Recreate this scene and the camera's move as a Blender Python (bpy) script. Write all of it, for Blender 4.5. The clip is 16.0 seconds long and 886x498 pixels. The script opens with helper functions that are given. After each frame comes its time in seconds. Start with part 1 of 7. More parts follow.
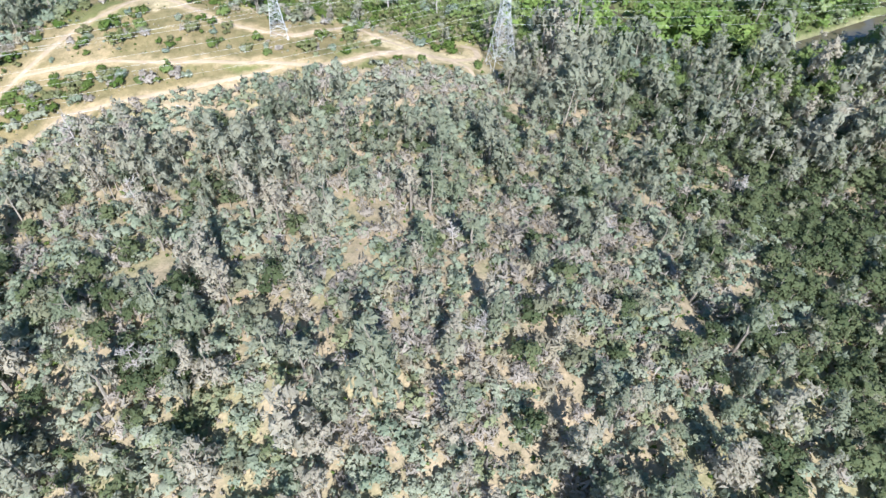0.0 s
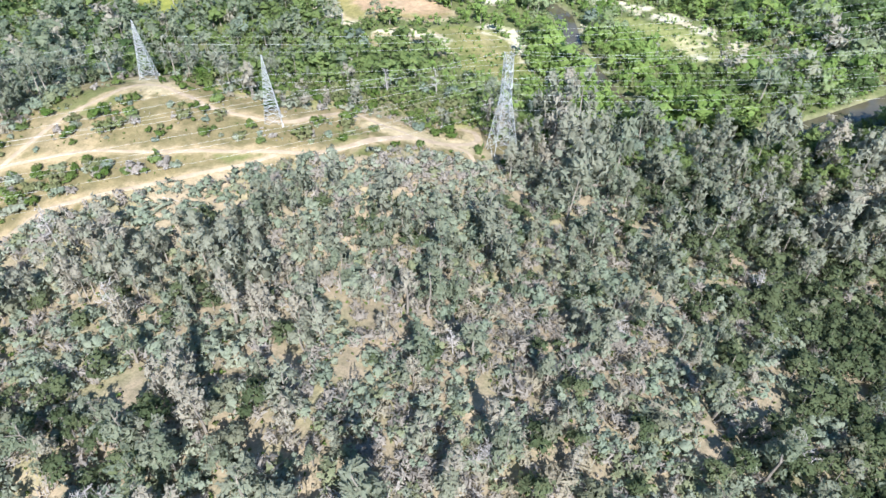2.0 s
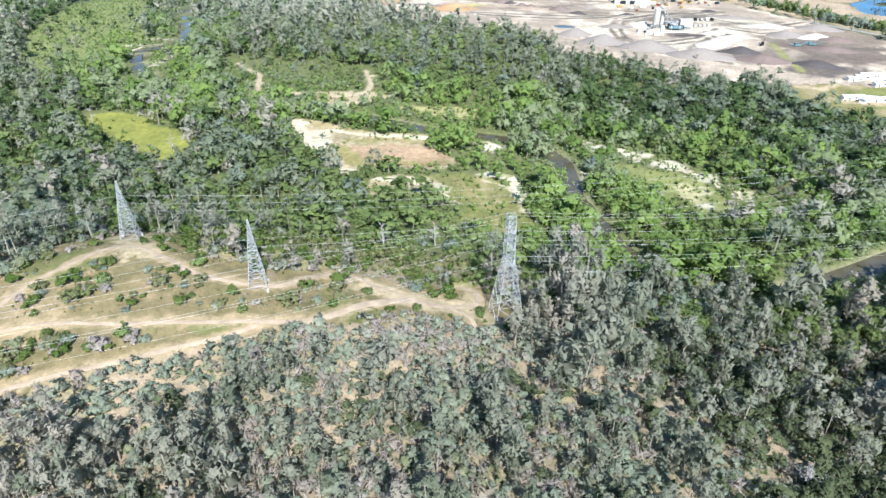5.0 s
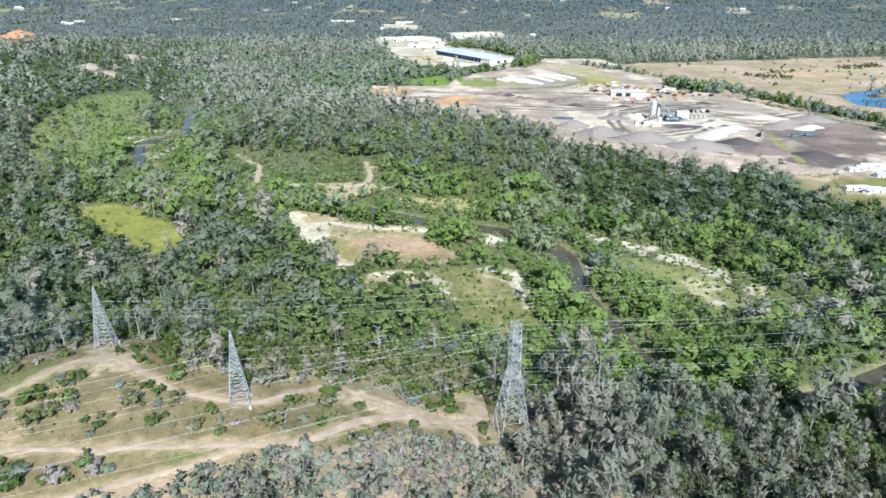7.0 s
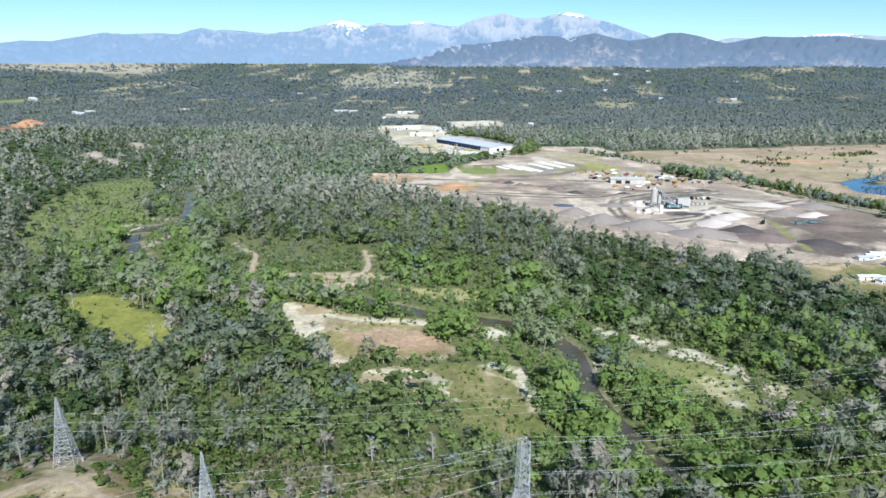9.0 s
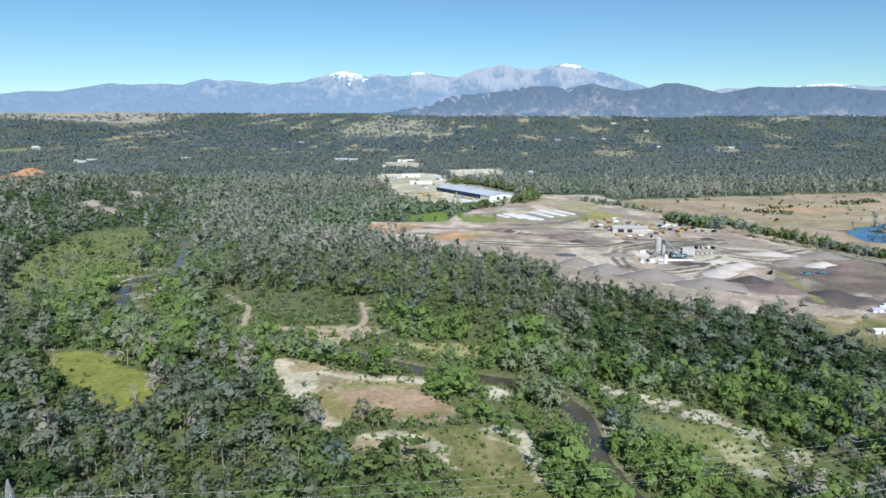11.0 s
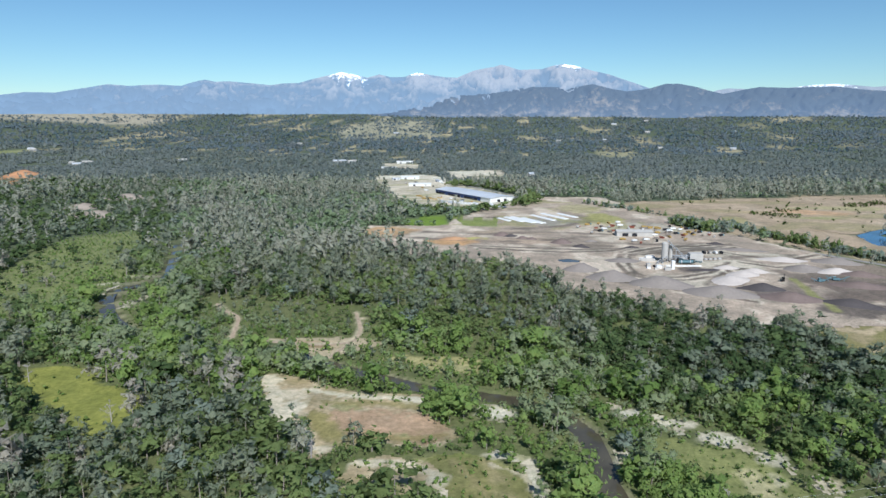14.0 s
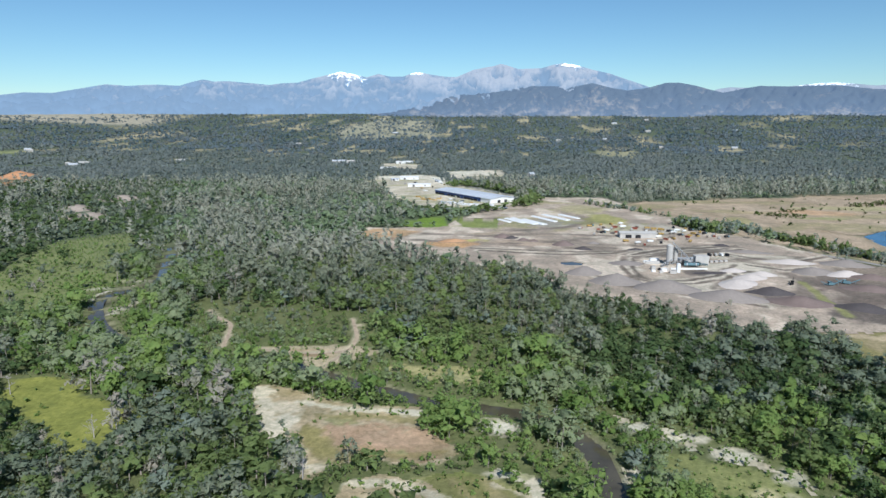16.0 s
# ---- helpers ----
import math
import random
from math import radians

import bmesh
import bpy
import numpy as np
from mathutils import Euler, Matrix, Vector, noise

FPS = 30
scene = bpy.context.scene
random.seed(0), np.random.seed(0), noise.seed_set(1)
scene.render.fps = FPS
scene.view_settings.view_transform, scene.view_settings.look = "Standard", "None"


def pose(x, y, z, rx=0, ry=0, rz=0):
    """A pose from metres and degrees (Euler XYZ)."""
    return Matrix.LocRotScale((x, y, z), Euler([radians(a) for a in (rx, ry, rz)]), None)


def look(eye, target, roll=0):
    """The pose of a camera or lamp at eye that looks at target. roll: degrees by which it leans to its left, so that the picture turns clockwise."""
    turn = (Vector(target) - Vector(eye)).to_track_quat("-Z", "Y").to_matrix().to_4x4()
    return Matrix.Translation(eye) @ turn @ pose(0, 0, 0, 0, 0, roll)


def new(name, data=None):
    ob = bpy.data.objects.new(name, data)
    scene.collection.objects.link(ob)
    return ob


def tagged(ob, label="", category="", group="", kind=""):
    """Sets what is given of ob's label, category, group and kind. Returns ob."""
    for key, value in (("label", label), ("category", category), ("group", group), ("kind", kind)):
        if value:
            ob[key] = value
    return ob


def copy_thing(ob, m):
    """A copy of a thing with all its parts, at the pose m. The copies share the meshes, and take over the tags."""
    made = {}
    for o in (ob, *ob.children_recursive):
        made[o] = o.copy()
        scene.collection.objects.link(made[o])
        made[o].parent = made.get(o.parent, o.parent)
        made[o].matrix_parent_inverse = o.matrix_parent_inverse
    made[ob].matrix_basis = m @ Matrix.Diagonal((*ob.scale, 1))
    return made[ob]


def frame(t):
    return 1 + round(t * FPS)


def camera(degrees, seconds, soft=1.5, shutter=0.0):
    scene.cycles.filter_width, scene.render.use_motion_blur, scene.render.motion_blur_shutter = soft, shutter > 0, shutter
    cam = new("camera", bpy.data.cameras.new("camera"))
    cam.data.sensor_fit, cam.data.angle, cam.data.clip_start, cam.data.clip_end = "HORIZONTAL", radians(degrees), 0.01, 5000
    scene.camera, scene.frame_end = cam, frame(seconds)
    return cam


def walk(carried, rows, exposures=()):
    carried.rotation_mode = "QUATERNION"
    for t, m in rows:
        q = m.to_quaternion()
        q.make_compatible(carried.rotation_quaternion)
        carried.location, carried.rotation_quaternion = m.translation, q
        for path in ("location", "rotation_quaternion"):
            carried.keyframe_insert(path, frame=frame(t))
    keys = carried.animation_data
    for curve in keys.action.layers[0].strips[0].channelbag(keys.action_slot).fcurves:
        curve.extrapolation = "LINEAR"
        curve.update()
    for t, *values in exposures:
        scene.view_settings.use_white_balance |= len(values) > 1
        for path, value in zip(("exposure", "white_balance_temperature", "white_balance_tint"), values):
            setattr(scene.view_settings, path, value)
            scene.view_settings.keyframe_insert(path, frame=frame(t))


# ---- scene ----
cam = camera(68.9, 16.0, 1.5)
METRES, EYE, TILT, LEAN, TURN = 125.0, 150.0, -5.2, 2.65, -1.5
ROWS = [
    (0.0, 0.0, 0.0, 0.0, 2.9, -41.69, -3.26),
    (0.5, -0.0008, 0.0312, 0.0027, 2.91, -41.65, -3.25),
    (1.0, -0.0021, 0.0631, 0.0061, 2.91, -40.32, -3.25),
    (1.5, -0.0041, 0.0941, 0.0087, 2.91, -38.37, -3.28),
    (2.0, -0.0044, 0.1246, 0.0107, 2.92, -36.46, -3.24),
    (2.5, -0.0051, 0.1535, 0.013, 2.93, -34.72, -3.23),
    (3.0, -0.0055, 0.1846, 0.0156, 2.94, -32.85, -3.18),
    (3.5, -0.0063, 0.2159, 0.0185, 2.94, -30.98, -3.16),
    (4.0, -0.0079, 0.2475, 0.0213, 2.93, -29.13, -3.17),
    (6.5, -0.0126, 0.4026, 0.0384, 2.95, -20.03, -3.08),
    (7.0, -0.0137, 0.4333, 0.0408, 2.95, -18.18, -3.05),
    (7.5, -0.0147, 0.4645, 0.0436, 2.97, -16.34, -3.05),
    (8.0, -0.0165, 0.4961, 0.0469, 2.96, -14.53, -3.04),
    (8.5, -0.0169, 0.5275, 0.0498, 2.98, -12.69, -3.02),
    (9.0, -0.0177, 0.5587, 0.0533, 2.99, -10.86, -3.02),
    (9.5, -0.0184, 0.5899, 0.0563, 2.99, -9.03, -3.0),
    (10.0, -0.0196, 0.6212, 0.0591, 2.99, -7.25, -3.0),
    (12.5, -0.0219, 0.7764, 0.0699, 3.01, -6.59, -2.98),
    (13.0, -0.023, 0.8076, 0.0733, 3.0, -6.62, -2.96),
    (13.5, -0.0242, 0.8389, 0.076, 2.99, -6.63, -2.96),
    (14.0, -0.0251, 0.8701, 0.0789, 2.98, -6.65, -2.93),
    (14.5, -0.0261, 0.9014, 0.0821, 2.97, -6.66, -2.91),
    (15.0, -0.0268, 0.9328, 0.0848, 2.97, -6.68, -2.88),
    (15.5, -0.0274, 0.9642, 0.0877, 2.97, -6.69, -2.85),
    (16.0, -0.0283, 0.9952, 0.0908, 2.96, -6.69, -2.81),
]
EXPOSURES = ((0.0, 1.3, 6150, 8), (4.0, 1.26, 6120, 8), (6.5, 0.86, 5980, 8), (7.0, 0.83, 5960, 8), (8.0, 0.75, 5970, 8), (9.5, 0.49, 6000, 8), (12.5, 0.22, 6000, 8), (16.0, 0.19, 6000, 8))
walk(cam, [(t, pose(0, 0, EYE, TILT, LEAN, TURN) @ pose(METRES * x, METRES * y, METRES * z, 90 + pitch, roll, yaw)) for t, x, y, z, yaw, pitch, roll in ROWS],
     EXPOSURES)


# ---- light ----
SUN_UP, SUN_SIDE = 43.0, 13.5
sun_way = Vector((-math.sin(radians(SUN_SIDE)) * math.cos(radians(SUN_UP)), math.cos(radians(SUN_SIDE)) * math.cos(radians(SUN_UP)), -math.sin(radians(SUN_UP))))
sun = new("sun", bpy.data.lights.new("sun", "SUN"))
sun.data.energy, sun.data.angle, sun.data.color = 4.6, radians(0.53), (1.0, 0.97, 0.93)
sun.matrix_world = look(-100 * sun_way, (0, 0, 0))
world = bpy.data.worlds.new("sky")
scene.world = world
world.use_nodes = True
wn = world.node_tree
sky = wn.nodes.new("ShaderNodeTexSky")
sky.sky_type, sky.sun_disc = "NISHITA", False
sky.sun_elevation, sky.sun_rotation = radians(SUN_UP), radians(180 - SUN_SIDE)
sky.altitude, sky.air_density, sky.dust_density, sky.ozone_density = 200, 0.88, 0.0, 4.0
wn.nodes["Background"].inputs["Strength"].default_value = 0.086
clear = wn.nodes.new("ShaderNodeMix")
clear.data_type, clear.blend_type = "RGBA", "MULTIPLY"
clear.inputs[0].default_value, clear.inputs[7].default_value = 1.0, (0.82, 0.97, 0.965, 1)
wn.links.new(sky.outputs[0], clear.inputs[6])
wn.links.new(clear.outputs[2], wn.nodes["Background"].inputs["Color"])


# ---- materials ----
def mat_new(name, rough=0.9):
    m = bpy.data.materials.new(name)
    m.use_nodes = True
    b = m.node_tree.nodes["Principled BSDF"]
    b.inputs["Roughness"].default_value = rough
    b.inputs["Specular IOR Level"].default_value = 0.2
    return m, m.node_tree.nodes, m.node_tree.links, b


def noise_node(n, l, scale, detail=4, rough=0.6, coord="Object"):
    tc = n.new("ShaderNodeTexCoord")
    t = n.new("ShaderNodeTexNoise")
    t.inputs["Scale"].default_value, t.inputs["Detail"].default_value, t.inputs["Roughness"].default_value = scale, detail, rough
    l.new(tc.outputs[coord], t.inputs["Vector"])
    return t


def maprange(n, l, src, a, b, c, d):
    m = n.new("ShaderNodeMapRange")
    for i, v in enumerate((a, b, c, d)):
        m.inputs[i + 1].default_value = v
    l.new(src, m.inputs[0])
    return m.outputs[0]


def mixcol(n, l, fac, a, b, mode="MIX"):
    m = n.new("ShaderNodeMix")
    m.data_type, m.blend_type = "RGBA", mode
    for sock, v in ((m.inputs[0], fac), (m.inputs[6], a), (m.inputs[7], b)):
        if isinstance(v, (int, float)):
            sock.default_value = v
        elif isinstance(v, tuple):
            sock.default_value = (*v, 1)
        else:
            l.new(v, sock)
    return m.outputs[2]


def plain(name, color, rough=0.8, scale=0.4, vary=0.25, metal=0.0, color2=None, bump=0.0):
    """A surface with stains at two scales."""
    m, n, l, b = mat_new(name, rough)
    a, c = noise_node(n, l, scale), noise_node(n, l, scale * 9, 3)
    dark = tuple(v * (1 - vary) for v in color)
    lite = tuple(min(1, v * (1 + vary)) for v in color)
    if color2:
        dark = color2
    col = mixcol(n, l, maprange(n, l, a.outputs[0], 0.3, 0.7, 0, 1), dark, lite)
    col = mixcol(n, l, maprange(n, l, c.outputs[0], 0.25, 0.75, 0, 0.5), col, tuple(v * 0.7 for v in color))
    l.new(col, b.inputs["Base Color"])
    b.inputs["Metallic"].default_value = metal
    if bump:
        bp = n.new("ShaderNodeBump")
        bp.inputs["Strength"].default_value, bp.inputs["Distance"].default_value = 0.6, bump
        l.new(c.outputs[0], bp.inputs["Height"])
        l.new(bp.outputs[0], b.inputs["Normal"])
    return m


def foliage(name, c1, c2, c3, through_light=0.34, grain=1.5):
    """Leaves: one tone a tree between c1 and c2, some trees towards c3, small steps from leaf to leaf."""
    m, n, l, b = mat_new(name, 0.9)
    b.inputs["Specular IOR Level"].default_value = 0.04
    at, al, oi = n.new("ShaderNodeAttribute"), n.new("ShaderNodeAttribute"), n.new("ShaderNodeObjectInfo")
    at.attribute_name, al.attribute_name = "tree", "leaf"
    add = n.new("ShaderNodeMath")
    add.operation = "ADD"
    l.new(at.outputs["Fac"], add.inputs[0])
    l.new(oi.outputs["Random"], add.inputs[1])
    fr = n.new("ShaderNodeMath")
    fr.operation = "FRACT"
    l.new(add.outputs[0], fr.inputs[0])
    col = mixcol(n, l, maprange(n, l, fr.outputs[0], 0, 0.72, 0, 1), c1, c2)
    col = mixcol(n, l, maprange(n, l, fr.outputs[0], 0.72, 0.8, 0, 1), col, c3)
    val = maprange(n, l, al.outputs["Fac"], 0, 1, 0.95, 1.05)
    hs = n.new("ShaderNodeHueSaturation")
    l.new(col, hs.inputs["Color"])
    l.new(val, hs.inputs["Value"])
    l.new(maprange(n, l, al.outputs["Fac"], 0, 1, 0.51, 0.49), hs.inputs["Hue"])
    fine = noise_node(n, l, grain * 1.3, 5, 0.8)
    tone = mixcol(n, l, 1.0, hs.outputs[0], mixcol(n, l, maprange(n, l, fine.outputs[0], 0.35, 0.65, 0, 1), (0.90, 0.905, 0.89), (1.09, 1.085, 1.085)), "MULTIPLY")
    l.new(tone, b.inputs["Base Color"])
    bp = n.new("ShaderNodeBump")
    bp.inputs["Strength"].default_value, bp.inputs["Distance"].default_value = 0.2, 0.3 / grain
    l.new(fine.outputs[0], bp.inputs["Height"])
    l.new(bp.outputs[0], b.inputs["Normal"])
    tr = n.new("ShaderNodeBsdfTranslucent")
    l.new(tone, tr.inputs["Color"])
    mx = n.new("ShaderNodeMixShader")
    mx.inputs[0].default_value = through_light
    l.new(b.outputs[0], mx.inputs[1])
    l.new(tr.outputs[0], mx.inputs[2])
    # gaps between the leaves of a spray
    gaps = noise_node(n, l, grain * 1.9, 3, 0.7)
    clear = n.new("ShaderNodeBsdfTransparent")
    out = n.new("ShaderNodeMixShader")
    l.new(maprange(n, l, gaps.outputs[0], 0.37, 0.42, 0, 1), out.inputs[0])
    l.new(clear.outputs[0], out.inputs[1])
    l.new(mx.outputs[0], out.inputs[2])
    l.new(out.outputs[0], n["Material Output"].inputs["Surface"])
    return m


def ground_material():
    m, n, l, b = mat_new("soil and grass", 0.95)
    at = n.new("ShaderNodeAttribute")
    at.attribute_name = "cover"
    big, mid, fine = noise_node(n, l, 0.05, 5), noise_node(n, l, 0.35, 5, 0.7), noise_node(n, l, 2.2, 4, 0.7)
    col = mixcol(n, l, 1.0, at.outputs["Color"], mixcol(n, l, maprange(n, l, big.outputs[0], 0.3, 0.7, 0, 1), (0.78, 0.8, 0.76), (1.2, 1.16, 1.1)), "MULTIPLY")
    col = mixcol(n, l, 1.0, col, mixcol(n, l, maprange(n, l, mid.outputs[0], 0.3, 0.7, 0, 1), (0.66, 0.7, 0.62), (1.25, 1.22, 1.18)), "MULTIPLY")
    col = mixcol(n, l, 1.0, col, mixcol(n, l, maprange(n, l, fine.outputs[0], 0.3, 0.7, 0, 1), (0.75, 0.76, 0.72), (1.2, 1.2, 1.2)), "MULTIPLY")
    l.new(col, b.inputs["Base Color"])
    bp = n.new("ShaderNodeBump")
    bp.inputs["Strength"].default_value, bp.inputs["Distance"].default_value = 0.7, 0.5
    l.new(mid.outputs[0], bp.inputs["Height"])
    l.new(bp.outputs[0], b.inputs["Normal"])
    return m


def water_material(name, deep):
    m, n, l, b = mat_new(name, 0.06)
    b.inputs["Specular IOR Level"].default_value = 0.5
    a = noise_node(n, l, 0.06, 4)
    l.new(mixcol(n, l, maprange(n, l, a.outputs[0], 0.35, 0.65, 0, 1), deep, tuple(v * 1.8 for v in deep)), b.inputs["Base Color"])
    w = noise_node(n, l, 1.4, 3)
    bp = n.new("ShaderNodeBump")
    bp.inputs["Strength"].default_value, bp.inputs["Distance"].default_value = 0.15, 0.1
    l.new(w.outputs[0], bp.inputs["Height"])
    l.new(bp.outputs[0], b.inputs["Normal"])
    return m


def mountain_material(name, rock, wood, haze, glow, climb, bare):
    """Far range seen through many kilometres of air, part of the backdrop: bare rock in patches among woods."""
    m, n, l, b = mat_new(name, 1.0)
    b.inputs["Specular IOR Level"].default_value = 0.0
    big, fine = noise_node(n, l, 0.006, 7, 0.6), noise_node(n, l, 0.035, 6, 0.7)
    at, sn = n.new("ShaderNodeAttribute"), n.new("ShaderNodeAttribute")
    at.attribute_name, sn.attribute_name = "alt", "snow"

    def add(x, y):
        k = n.new("ShaderNodeMath")
        k.operation = "ADD"
        l.new(x, k.inputs[0])
        l.new(y, k.inputs[1])
        return k.outputs[0]
    mixed = add(maprange(n, l, big.outputs[0], 0.0, 1.0, 0.0, 0.55), maprange(n, l, fine.outputs[0], 0.0, 1.0, 0.0, 0.45))
    mixed = add(mixed, maprange(n, l, at.outputs["Fac"], 0.0, 1.0, -climb / 2, climb / 2))
    col = mixcol(n, l, maprange(n, l, mixed, bare[0], bare[1], 0, 1), wood, rock)
    s = add(sn.outputs["Fac"], maprange(n, l, fine.outputs[0], 0.3, 0.7, -0.75, 0.3))
    col = mixcol(n, l, maprange(n, l, s, 0.42, 0.62, 0, 1), col, (0.85, 0.87, 0.9))
    l.new(col, b.inputs["Base Color"])
    # Air haze is added as bluish emission, stronger towards the foot
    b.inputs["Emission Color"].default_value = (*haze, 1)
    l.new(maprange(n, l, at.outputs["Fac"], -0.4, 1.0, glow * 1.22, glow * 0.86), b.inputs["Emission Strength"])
    return m


M_GROUND = ground_material()
M_DIRT = plain("packed dirt road", (0.42, 0.33, 0.24), 0.95, 0.25, 0.3, bump=0.05)
M_ASPHALT = plain("grey road", (0.30, 0.28, 0.26), 0.9, 0.1, 0.15)
M_RIVER = water_material("river water", (0.055, 0.048, 0.033))
M_POND = water_material("blue pond water", (0.02, 0.065, 0.13))
M_STEEL = plain("galvanised steel", (0.50, 0.51, 0.52), 0.5, 0.5, 0.12, 0.25)
M_WIRE = plain("aluminium cable", (0.62, 0.62, 0.63), 0.6, 0.5, 0.1, 0.0)
M_GLASS = plain("grey glass insulator", (0.25, 0.27, 0.28), 0.2, 2, 0.1)
M_BARK = plain("grey bark", (0.26, 0.23, 0.20), 0.95, 0.8, 0.3)
M_DEAD = plain("weathered dead wood", (0.40, 0.37, 0.36), 0.95, 0.8, 0.2)
M_PINE = foliage("grey pine needles", (0.248, 0.285, 0.201), (0.408, 0.408, 0.332), (0.484, 0.446, 0.376), 0.58)
M_VALLEY_PINE = foliage("green-grey pine needles", (0.244, 0.297, 0.195), (0.425, 0.443, 0.337), (0.504, 0.47, 0.395), 0.58)
M_OAK = foliage("oak leaves", (0.17, 0.232, 0.087), (0.294, 0.376, 0.15), (0.3, 0.36, 0.293), 0.58)
# Bluer copy of the oak leaves for far trees, haze in the colour
M_HAZED_OAK = foliage("far oak leaves tinted for haze", (0.161, 0.239, 0.132), (0.299, 0.381, 0.22), (0.311, 0.36, 0.307), 0.5, 0.9)
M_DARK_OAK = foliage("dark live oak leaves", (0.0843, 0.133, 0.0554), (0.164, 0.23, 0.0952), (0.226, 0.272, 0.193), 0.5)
M_SLOPE_OAK = foliage("grey-green scrub oak leaves", (0.098, 0.13, 0.068), (0.185, 0.215, 0.118), (0.26, 0.265, 0.19), 0.5)
M_MANZ = foliage("manzanita leaves", (0.27, 0.326, 0.245), (0.414, 0.433, 0.342), (0.317, 0.343, 0.212), 0.5, 2.2)
# Paler copy of the pine needles for far trees, haze in the colour
M_HAZED_PINE = foliage("far grey pine needles tinted for haze", (0.26, 0.301, 0.219), (0.412, 0.433, 0.351), (0.425, 0.428, 0.345), 0.5, 0.9)
M_DRY = foliage("dry leafless brush", (0.343, 0.31, 0.277), (0.435, 0.392, 0.359), (0.385, 0.347, 0.27), 0.42, 3.0)
M_WILLOW = foliage("riverside leaves", (0.197, 0.298, 0.0897), (0.311, 0.422, 0.139), (0.355, 0.419, 0.244), 0.58)
M_BUSH = foliage("ridge bush leaves", (0.075, 0.12, 0.03), (0.12, 0.16, 0.05), (0.17, 0.18, 0.09), 0.2, 2.2)
# Leaf colours of the farthest woods are greyed and blued for haze
M_HAZED_FAR = foliage("distant forest tinted for haze", (0.173, 0.216, 0.202), (0.257, 0.289, 0.274), (0.263, 0.286, 0.246), 0.5, 0.4)
M_HAZED_FARTHEST = foliage("farthest forest tinted for haze", (0.135, 0.193, 0.217), (0.194, 0.248, 0.279), (0.216, 0.248, 0.251), 0.5, 0.3)
M_WHITE = plain("white painted sheet metal", (0.78, 0.78, 0.76), 0.5, 0.05, 0.06)
M_ROOF = plain("grey sheet roof", (0.55, 0.58, 0.62), 0.45, 0.03, 0.1, 0.1)
M_BLUE = plain("dark blue cladding", (0.03, 0.06, 0.17), 0.5, 0.05, 0.2)
M_DARK = plain("dark opening", (0.03, 0.03, 0.035), 0.9, 0.2, 0.2)
M_CONC = plain("bare concrete", (0.48, 0.46, 0.43), 0.9, 0.1, 0.15)
M_PILE = plain("crushed grey gravel", (0.265, 0.232, 0.208), 0.95, 0.06, 0.12, bump=0.2)
M_SAND = plain("pale washed sand", (0.54, 0.48, 0.435), 0.95, 0.06, 0.1, bump=0.2)
M_ASPH = plain("dark asphalt millings", (0.085, 0.075, 0.075), 0.95, 0.06, 0.3, bump=0.2)
M_BROWN = plain("brown soil heap", (0.19, 0.145, 0.13), 0.95, 0.06, 0.25, bump=0.2)
M_BARE = plain("pinkish bare soil", (0.34, 0.285, 0.235), 0.95, 0.04, 0.35)
M_TEAL = plain("blue-green machine paint", (0.13, 0.22, 0.25), 0.5, 0.3, 0.2)
M_YELLOW = plain("yellow machine paint", (0.42, 0.29, 0.10), 0.5, 0.3, 0.2)
M_RUBBER = plain("black rubber", (0.03, 0.03, 0.03), 0.8, 0.5, 0.2)
M_RED = plain("dull red paint", (0.30, 0.10, 0.07), 0.5, 0.5, 0.2)


# ---- mesh helpers ----
def part(name, bm, material, parent=None, label="", kind=""):
    me = bpy.data.meshes.new(name)
    bm.to_mesh(me)
    bm.free()
    me.materials.append(material)
    ob = new(name, me)
    ob.parent = parent
    return tagged(ob, label, kind=kind)


def thing(name, m, label, category, group="", kind=""):
    ob = new(name)
    ob.matrix_world = m
    ob.empty_display_size = 0.5
    return tagged(ob, label, category, group, kind)


def soup(name, verts, tris, material, attrs=None, smooth=False, normals=None):
    """One mesh from arrays of corners and triangles (or quads)."""
    me = bpy.data.meshes.new(name)
    tris = np.asarray(tris, np.int32)
    k = tris.shape[1]
    me.vertices.add(len(verts))
    me.vertices.foreach_set("co", np.asarray(verts, np.float32).ravel())
    me.loops.add(tris.size)
    me.loops.foreach_set("vertex_index", tris.ravel())
    me.polygons.add(len(tris))
    me.polygons.foreach_set("loop_start", np.arange(0, tris.size, k, dtype=np.int32))
    if smooth:
        me.polygons.foreach_set("use_smooth", np.ones(len(tris), bool))
    for key, a in (attrs or {}).items():
        if a.ndim == 2:
            at = me.attributes.new(key, "FLOAT_COLOR", "POINT")
            at.data.foreach_set("color", np.concatenate([a, np.ones((len(a), 1))], 1).astype(np.float32).ravel())
        else:
            at = me.attributes.new(key, "FLOAT", "POINT")
            at.data.foreach_set("value", a.astype(np.float32))
    if normals is not None:
        me.polygons.foreach_set("use_smooth", np.ones(len(tris), bool))
        at = me.attributes.new("custom_normal", "FLOAT_VECTOR", "POINT")
        at.data.foreach_set("vector", np.asarray(normals, np.float32).ravel())
    me.update(calc_edges=True)
    me.materials.append(material)
    return me


def box(bm, x0, x1, y0, y1, z0, z1):
    v = [bm.verts.new(p) for p in ((x0, y0, z0), (x1, y0, z0), (x1, y1, z0), (x0, y1, z0), (x0, y0, z1), (x1, y0, z1), (x1, y1, z1), (x0, y1, z1))]
    for f in ((3, 2, 1, 0), (4, 5, 6, 7), (0, 1, 5, 4), (1, 2, 6, 5), (2, 3, 7, 6), (3, 0, 4, 7)):
        bm.faces.new([v[i] for i in f])


